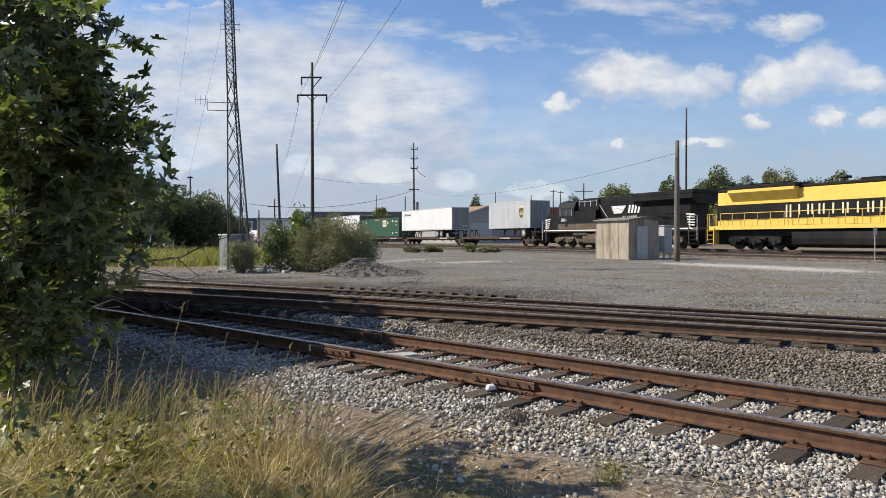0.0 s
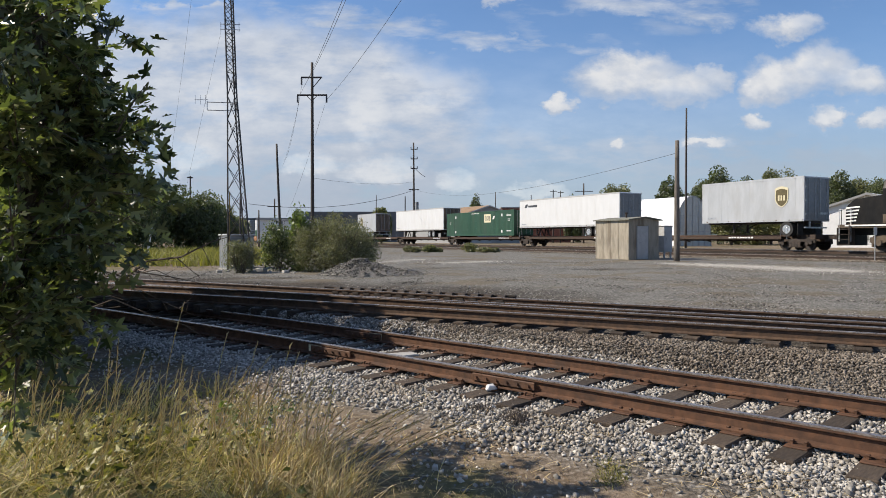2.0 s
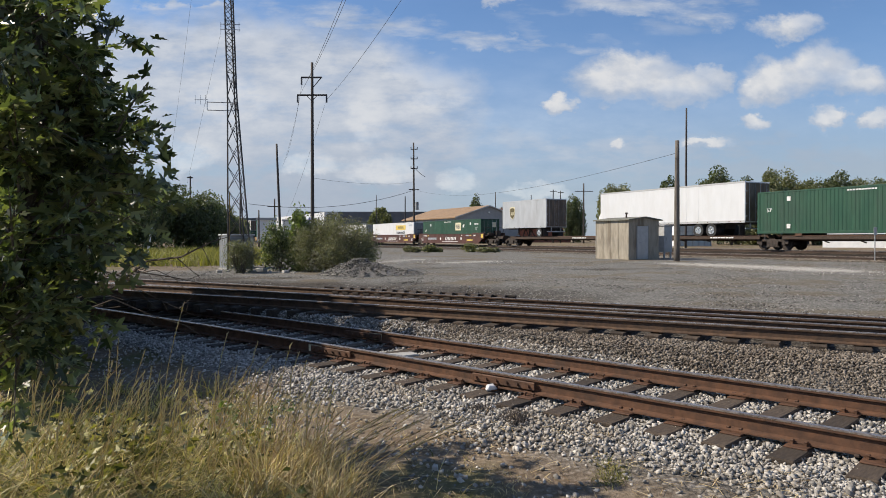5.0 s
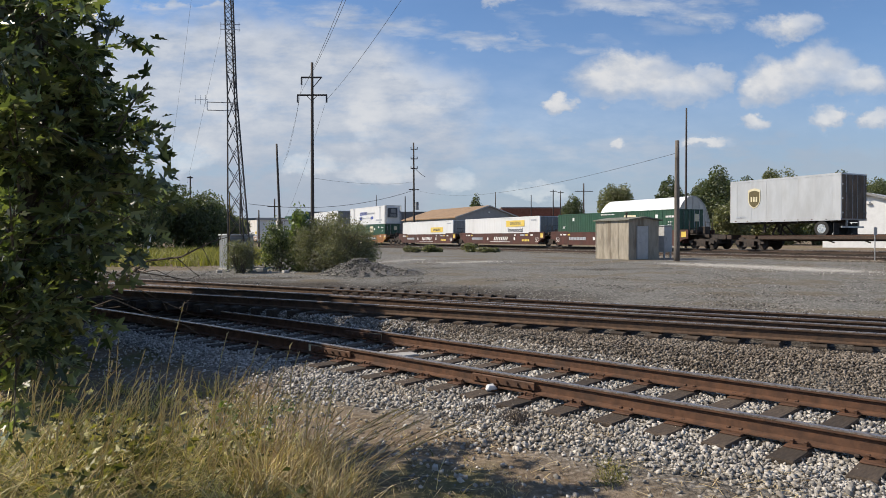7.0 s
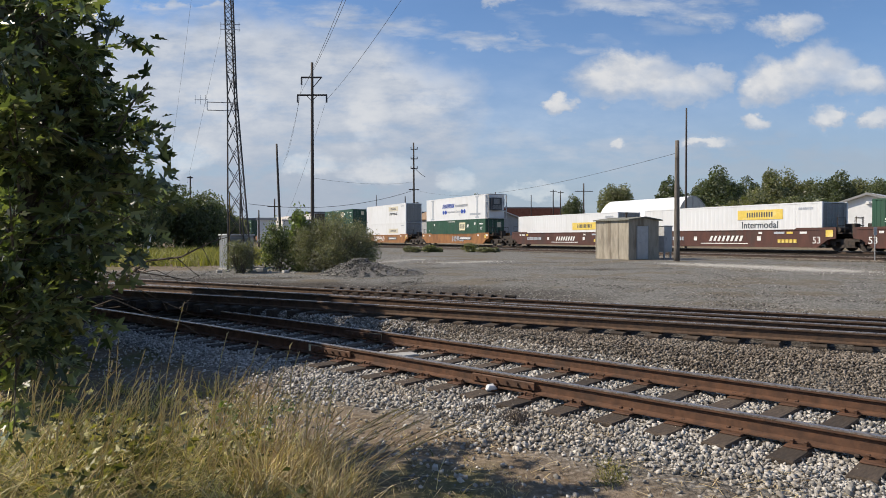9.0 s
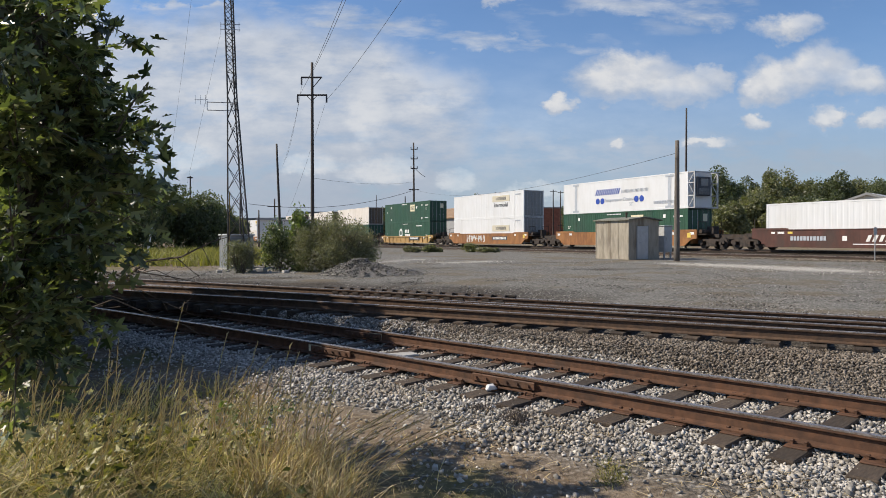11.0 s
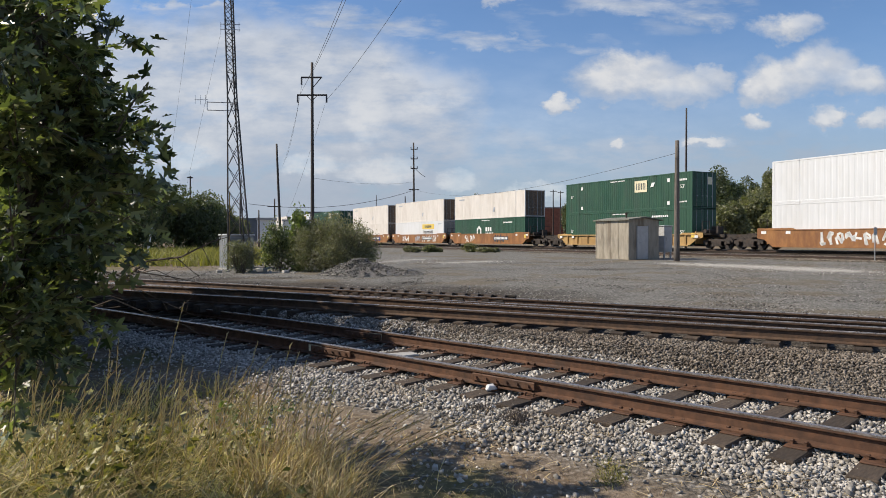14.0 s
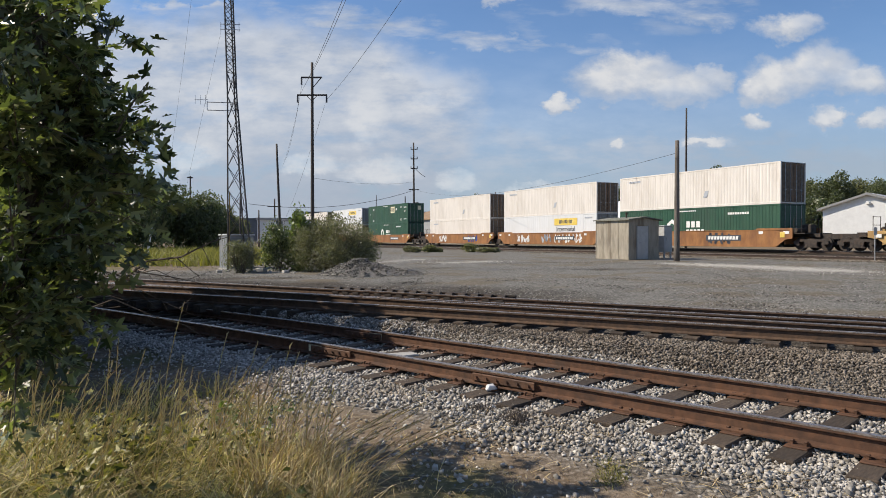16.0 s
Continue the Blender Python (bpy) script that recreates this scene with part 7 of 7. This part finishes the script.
def blades(p, height, width, bend, r, lean=None):
    """Curved grass blades of three pieces that narrow to a tip."""
    n = len(p)
    a = r.uniform(0, 2 * np.pi, n)
    d = np.stack((np.cos(a), np.sin(a), np.zeros(n)), 1)
    if lean is not None:
        d = d * 0.7 + np.array(lean)
        d /= np.linalg.norm(d, axis=1)[:, None]
    face = r.uniform(-0.9, 0.9, n)
    side = np.stack((np.cos(face), np.sin(face), np.zeros(n)), 1)
    v = np.empty((n, 8, 3))
    for i, k in enumerate((0.0, 0.35, 0.7, 1.0)):
        c = p + d * (bend * height * k * k)[:, None] + np.array((0, 0, 1.0)) * (height * (k - 0.28 * bend * k * k))[:, None]
        w = side * (width * (1.0, 0.9, 0.6, 0.08)[i] / 2)[:, None]
        v[:, 2 * i], v[:, 2 * i + 1] = c - w, c + w
    f = np.empty((n, 3, 4), dtype=np.int64)
    o = np.arange(n)[:, None] * 8
    for i in range(3):
        f[:, i] = o + np.array((2 * i, 2 * i + 1, 2 * i + 3, 2 * i + 2))
    return v.reshape(-1, 3), f.reshape(-1, 4)


def scatter(n, box, r, keep):
    """Points in a plan box that pass keep, clumped, on the ground."""
    out = []
    x0, x1, y0, y1 = box
    dice = random.Random(n)
    while len(out) < n:
        x, y = dice.uniform(x0, x1), dice.uniform(y0, y1)
        k = keep(x, y)
        if k > 0.01 and dice.random() < k * (0.45 + 1.5 * noise.noise((x * 2.6, y * 2.6, 9.0))):
            out.append((x, y, ground_z(x, y) - 0.01))
    return np.array(out)


def edge_of_soil(x, y):
    return N_NEAR_X * x + N_NEAR_Y * y - siding_offset(N_NEAR_X * y - N_NEAR_Y * x)


def meadow(x, y):
    """Where the uncut verge grows: thick by the camera, thinning out towards the maple's foot and the bare soil."""
    e = edge_of_soil(x, y)
    k = (1 - ease(-2.7, -2.1, e)) * (1 - 0.92 * ease(5.7, 6.9, y + 0.5 * noise.noise((x * 1.1, y, 4.0))))
    return k * (1 - 0.98 * ease(-1.45, -0.75, x + 0.30 * (y - 5)))


def grass_patches():
    r = np.random.RandomState(11)
    box = (-5.2, 0.2, 3.5, 9.0)
    p = scatter(11000, box, r, meadow)
    h = r.uniform(0.12, 0.40, len(p)) * (1 - 0.25 * np.clip((p[:, 1] - 6) / 2, 0, 1))
    v, f = blades(p, h, r.uniform(0.007, 0.016, len(p)), r.uniform(0.5, 2.6, len(p)), r, (0.1, 0.0, 0))
    tagged(new("green_grass", raw_mesh("green_grass", v, f, GRASS)), "uncut green grass in the foreground verge", "grass", kind="stuff")
    p = scatter(5200, box, r, lambda x, y: meadow(x, y) * ease(-0.25, 0.25, noise.noise((x * 1.4, y * 1.4, 21.0)) - 0.25 * (x + 2.6)))
    h = r.uniform(0.22, 0.52, len(p)) * (1 - 0.3 * np.clip((p[:, 1] - 5.6) / 1.5, 0, 1))
    v, f = blades(p, h, r.uniform(0.007, 0.015, len(p)), r.uniform(0.6, 2.8, len(p)), r, (0.2, 0.0, 0))
    tagged(new("yellow_grass", raw_mesh("yellow_grass", v, f, LIME)), "long sunlit yellow-green grass blades in the verge", "grass", kind="stuff")
    p = scatter(4200, box, r, meadow)
    h = r.uniform(0.18, 0.58, len(p))
    v, f = blades(p, h, r.uniform(0.004, 0.009, len(p)), r.uniform(0.3, 2.4, len(p)), r, (0.15, 0.0, 0))
    tagged(new("dry_grass", raw_mesh("dry_grass", v, f, STRAW)), "dry straw-coloured grass among the green", "grass", kind="stuff")
    # the clump of dead tan grass where the verge meets the bare soil
    p = scatter(1000, (-1.9, -0.55, 4.3, 6.3), r, lambda x, y: ease(0.62, 0.15, math.hypot((x + 1.05 + 0.28 * (y - 5.1)) / 0.8, (y - 5.2) / 1.5)))
    h = r.uniform(0.20, 0.62, len(p))
    v, f = blades(p, h, r.uniform(0.005, 0.011, len(p)), r.uniform(0.1, 1.3, len(p)), r, (0.2, 0.0, 0))
    tagged(new("dead_grass_clump", raw_mesh("dead_grass_clump", v, f, DEADGRASS)), "clump of dead tan grass at the edge of the soil", "grass", kind="stuff")
    # sparse dry tufts on the bare soil
    p = scatter(2200, (-2.4, 3.4, 4.6, 8.2), r, lambda x, y: (1 - ease(-3.0, -2.3, edge_of_soil(x, y))) * (0.25 + ease(0.05, 0.35, noise.noise((x * 1.3, y * 1.3, 2.0)))))
    h = r.uniform(0.02, 0.09, len(p))
    v, f = blades(p, h, r.uniform(0.002, 0.005, len(p)), r.uniform(0.4, 1.6, len(p)), r)
    tagged(new("dry_tufts", raw_mesh("dry_tufts", v, f, STRAW)), "short dry tufts on bare soil", "grass", kind="stuff")
    p = scatter(500, (-0.5, 4.5, 4.6, 8.2), r, lambda x, y: (1 - ease(-2.4, -1.9, edge_of_soil(x, y))) * ease(0.25, 0.5, noise.noise((x * 1.1, y * 1.1, 7.0))))
    h = r.uniform(0.03, 0.10, len(p))
    v, f = blades(p, h, r.uniform(0.003, 0.006, len(p)), r.uniform(0.4, 1.2, len(p)), r)
    tagged(new("small_weeds", raw_mesh("small_weeds", v, f, GRASS)), "small green weeds at the ballast edge", "weeds", kind="stuff")
    # broad-leaved weeds low in the verge
    p = scatter(1500, (-4.6, -0.9, 4.4, 7.2), r, lambda x, y: meadow(x, y) * ease(-0.1, 0.3, noise.noise((x * 1.7, y * 1.7, 12.0))))
    p[:, 2] += r.uniform(0.05, 0.42, len(p))
    v, f = lobed_leaves(p, r.normal(size=(len(p), 3)) * np.array((1, 1, 0.4)), r.uniform(0.03, 0.075, len(p)), r)
    tagged(new("broadleaf_weeds", raw_mesh("broadleaf_weeds", v, f, GRASS)), "broad-leaved green weeds among the verge grass", "weeds", kind="stuff")
    # one leafy pale weed standing behind the verge
    p = np.array([(-2.05 + 0.22 * k + 0.05 * math.sin(k * 9.0), 6.2 + 0.10 * math.sin(k * 5.0), ground_z(-2.05, 6.2) + 0.30 + 0.14 * math.sin(k * 2.6) + 0.05 * math.cos(k * 31.0)) for k in np.linspace(0, 3, 110)])
    v, f = lobed_leaves(p, r.normal(size=(len(p), 3)) * np.array((1, 1, 0.5)), r.uniform(0.03, 0.06, len(p)), r)
    tagged(new("leafy_weed", raw_mesh("leafy_weed", v, f, SUMAC)), "pale leafy weed behind the verge grass", "weeds", kind="stuff")
    # the field behind the cabinet
    p = scatter(16000, (-30, -8.5, 36, 62), r, lambda x, y: ease(-8.0, -10.5, x + (y - 36) * 0.26 + 0.6 * noise.noise((x, y, 0))))
    h = r.uniform(0.25, 0.75, len(p))
    v, f = blades(p, h, r.uniform(0.03, 0.07, len(p)), r.uniform(0.1, 0.8, len(p)), r)
    tagged(new("field_grass", raw_mesh("field_grass", v, f, FIELDGRASS)), "tall yellow-green grass behind the cabinet", "grass", kind="stuff")


def seed_stalk(x, y, h, lean, seed, mat):
    """One tall grass stalk with a feathery seed head."""
    r = random.Random(seed)
    zg = ground_z(x, y)
    t = thing("grass_stalk", "tall dry grass stalk with pale seed head", "grass stalk", "seeding grass stalks", at=pose(x, y, zg))
    pts = [Vector((lean * k * k * h, 0.1 * lean * k * h, h * k)) for k in (0, 0.3, 0.6, 0.8, 1.0)]
    part("stem", Shape().tube(pts, 0.0030, 4), STRAW, t)
    hd = Shape()
    for i in range(16):
        k = 0.80 + 0.2 * i / 16
        c = Vector((lean * k * k * h, 0.1 * lean * k * h, h * k))
        a = r.uniform(0, 6.28)
        e = c + Vector((0.012 * math.cos(a) + lean * 0.02, 0.012 * math.sin(a), 0.022))
        hd.rod(c, e, 0.0035, 0.001, n=4)
    part("seed_head", hd, mat, t)


grass_patches()
r_ = random.Random(5)
PALE = leaf_material("pale seed heads", (0.62, 0.55, 0.40), (0.42, 0.34, 0.22), 3.0, 0.3, 0.7)
for px_, top, y in ((386, 590, 6.2), (440, 605, 6.4), (500, 608, 6.6), (510, 625, 6.3), (295, 535, 6.0), (150, 600, 6.2), (200, 610, 6.2), (128, 625, 6.1), (235, 620, 6.3), (60, 660, 5.8), (180, 640, 6.0),
                    (30, 655, 5.6), (95, 640, 5.9), (270, 650, 6.2), (310, 655, 6.2), (110, 665, 5.7), (215, 600, 6.4), (325, 630, 6.3), (420, 650, 6.3), (470, 650, 6.3), (530, 640, 6.2)):
    q = at_px(px_, top, y)
    seed_stalk(q.x - 0.08, y, q.z - ground_z(q.x, y), r_.uniform(0.04, 0.2), px_, PALE)
for i in range(150):
    y = r_.uniform(4.9, 6.6)
    x = r_.uniform(-0.60 * y, -0.17 * y)
    seed_stalk(x, y, r_.uniform(0.45, 0.85), r_.uniform(0.0, 0.5), 900 + i, PALE if i % 3 else STRAW)
# long straws that lean over the bare soil
for i in range(26):
    y = r_.uniform(5.0, 5.9)
    x = r_.uniform(-0.22 * y, -0.10 * y)
    seed_stalk(x, y, r_.uniform(0.3, 0.6), r_.uniform(0.6, 1.4), 1300 + i, STRAW)


# ---- crushed stone ----
def stone_mesh(name, pts, sizes, r, mat):
    """Angular chips: boxes with random corners, longer than thick, turned every way."""
    n = len(pts)
    corner = np.array([(x, y, z) for z in (-1, 1) for x, y in ((-1, -1), (1, -1), (1, 1), (-1, 1))], dtype=float) * 0.5
    v = corner[None] * r.uniform(0.45, 1.15, (n, 8, 3)) * np.stack((r.uniform(0.9, 1.75, n), r.uniform(0.7, 1.2, n), r.uniform(0.45, 0.95, n)), -1)[:, None]
    for i, j, ang in ((0, 2, r.normal(size=n) * 0.7), (1, 2, r.normal(size=n) * 0.7), (0, 1, r.uniform(0, 6.283, n))):
        ca, sa = np.cos(ang)[:, None], np.sin(ang)[:, None]
        a, b = v[..., i].copy(), v[..., j].copy()
        v[..., i], v[..., j] = a * ca - b * sa, a * sa + b * ca
    v = v * sizes[:, None, None] + pts[:, None]
    q = np.array([(3, 2, 1, 0), (4, 5, 6, 7), (0, 1, 5, 4), (1, 2, 6, 5), (2, 3, 7, 6), (3, 0, 4, 7)])
    f = (np.arange(n)[:, None, None] * 8 + q[None]).reshape(-1, 4)
    return raw_mesh(name, v.reshape(-1, 3), f, mat)


def bed_points(n, s0, s1, e0, e1, r, fn, lift):
    s = s0 + (s1 - s0) * r.uniform(0, 1, n) ** 1.25
    e = r.uniform(e0, e1, n)
    out = []
    for a, b in zip(s, e):
        p = fn(a, b)
        if p.y > 4.2 and abs(p.x) < 0.68 * p.y + 0.5:
            out.append((p.x, p.y, ground_z(p.x, p.y) + lift * r.uniform(-0.6, 1.3)))
    return np.array(out)


def ballast():
    r = np.random.RandomState(4)
    p = bed_points(125000, -1.8, 15.0, -3.4, 1.7, r, siding_at, 0.022)
    keep = np.array([r.uniform() < 0.07 + 0.93 * ease(-2.4, -1.75, edge_of_soil(x, y) + 0.55 * noise.noise((x * 0.9, y * 0.9, 5))) for x, y, z in p])
    p = p[keep]
    tagged(new("siding_ballast", stone_mesh("siding_ballast", p, r.uniform(0.018, 0.034, len(p)) * r.choice([0.75, 1.0, 1.35], len(p)), r, STONE)), "loose pale crushed stone ballast", "ballast", kind="stuff")
    p = bed_points(88000, -1.5, 15.0, -4.1, -0.9, r, lambda s, e: mid_at(s, e), 0.018)
    p = p[np.array([edge_of_soil(x, y) > 1.35 for x, y, z in p])]
    tagged(new("middle_ballast", stone_mesh("middle_ballast", p, r.uniform(0.016, 0.034, len(p)), r, STONE_DARK)), "brown-grey crushed stone ballast", "ballast", kind="stuff")
    # pale gravel strewn along the edge of the main line and in two streaks
    pts = []
    for k in range(40000):
        t_ = r.uniform()
        if k % 4:
            a, b = at_px(1185, 462, 35.0), at_px(1490, 480, 28.0)
        elif k % 8 == 0:
            a, b = at_px(655, 458, 38), at_px(750, 455, 42)
        else:
            a, b = at_px(780, 465, 37), at_px(885, 461, 39)
        c = a.lerp(b, t_)
        g = 0.5 + noise.noise((c.x * 0.55, 3.0, 1.0))
        if r.uniform() > 0.25 + g:
            continue
        w = r.choice([0.2, 0.35, 0.8]) * (0.5 + g)
        x, y = c.x + r.normal() * w, c.y + r.normal() * w * 1.3 + 0.5 * noise.noise((c.x * 0.4, 8.0, 1.0))
        pts.append((x, y, ground_z(x, y) + 0.01))
    pts = np.array(pts)
    tagged(new("pale_gravel", stone_mesh("pale_gravel", pts, r.uniform(0.010, 0.032, len(pts)), r, LIMESTONE)), "strewn pale limestone gravel", "gravel", kind="stuff")
    # the stone shoulder of the main line
    pts = []
    for k in range(16000):
        s_, m_ = 14 + 62 * r.uniform() ** 1.3, r.uniform(35.3, 39.6)
        p_ = D_MAIN * s_ + N_MAIN * m_
        pts.append((p_.x, p_.y, ground_z(p_.x, p_.y) + 0.03 * r.uniform()))
    tagged(new("main_ballast", stone_mesh("main_ballast", np.array(pts), r.uniform(0.04, 0.085, len(pts)), r, STONE_DARK)), "dark crushed stone shoulder of the main line", "ballast", kind="stuff")
    # loose stones on the yard
    pts = []
    for k in range(90000):
        y = 13.5 + 24 * r.uniform() ** 1.4
        x = r.uniform(-0.42, 0.66) * y
        if Vector((x, y, 0)).dot(N_MID) > 14.6 and r.uniform() < 0.35 + 0.8 * noise.noise((x * 0.35, y * 0.2, 6.0)):
            pts.append((x, y, ground_z(x, y)))
    pts = np.array(pts)
    tagged(new("yard_stones", stone_mesh("yard_stones", pts, r.uniform(0.014, 0.030, len(pts)) * r.choice([0.7, 1.0, 1.4], len(pts)), r, GRAVEL)), "scattered loose stones on the yard", "stones", kind="stuff")


ballast()


def gravel_heap():
    x, y = at_px(640, 478, 28.3).x, 28.3
    sh = Shape()
    n, m = 26, 14
    for j in range(m + 1):
        for i in range(n):
            a, k = 2 * math.pi * i / n, j / m
            rx, ry = 1.75 * k, 1.15 * k
            z = 0.80 * (1 - k) ** 0.85 * (0.85 + 0.3 * noise.noise((math.cos(a) * k * 3, math.sin(a) * k * 3, 1))) - 0.05
            sh.v.append((rx * math.cos(a) + 0.9 * max(0, math.cos(a)) * k * k, ry * math.sin(a), z))
    for j in range(m):
        for i in range(n):
            sh.f.append((j * n + i, j * n + (i + 1) % n, (j + 1) * n + (i + 1) % n, (j + 1) * n + i))
    t = thing("gravel_heap", "low heap of grey gravel beside the bushes", "gravel heap", at=pose(x, y, ground_z(x, y)))
    part("heap", sh, GRAVEL, t, smooth=True)
    r = np.random.RandomState(8)
    idx = r.randint(0, len(sh.v), 6500)
    pts = np.array(sh.v)[idx] + r.normal(size=(6500, 3)) * np.array((0.09, 0.09, 0.012))
    s = part("loose_gravel", stone_mesh("loose_gravel", pts, r.uniform(0.022, 0.055, 6500), r, GRAVEL), GRAVEL, t)
    tagged(s, kind="stuff")


gravel_heap()


def litter():
    """Dry straw bits lying on the ballast edge and the bare soil."""
    r = np.random.RandomState(31)
    pts, way = [], []
    while len(pts) < 800:
        x, y = r.uniform(-2.4, 3.6), r.uniform(4.8, 8.6)
        e = edge_of_soil(x, y)
        if -4.2 < e < -1.5 and r.uniform() < 0.25 + ease(-0.1, 0.4, noise.noise((x * 1.6, y * 1.6, 3))):
            pts.append((x, y, ground_z(x, y) + 0.035))
            a = r.uniform(0, 6.28)
            way.append((math.cos(a), math.sin(a), r.normal() * 0.15))
    p, w = np.array(pts), np.array(way) * r.uniform(0.02, 0.09, len(pts))[:, None]
    side = np.stack((-w[:, 1], w[:, 0], np.zeros(len(p))), 1)
    side = side / np.linalg.norm(side, axis=1)[:, None] * 0.0028
    v = np.stack((p - w - side, p - w + side, p + w + side, p + w - side), 1).reshape(-1, 3)
    tagged(new("straw_litter", raw_mesh("straw_litter", v, np.arange(len(v)).reshape(-1, 4), STRAW)), "dry straw litter on the ballast edge", "litter", kind="stuff")


litter()


motions()
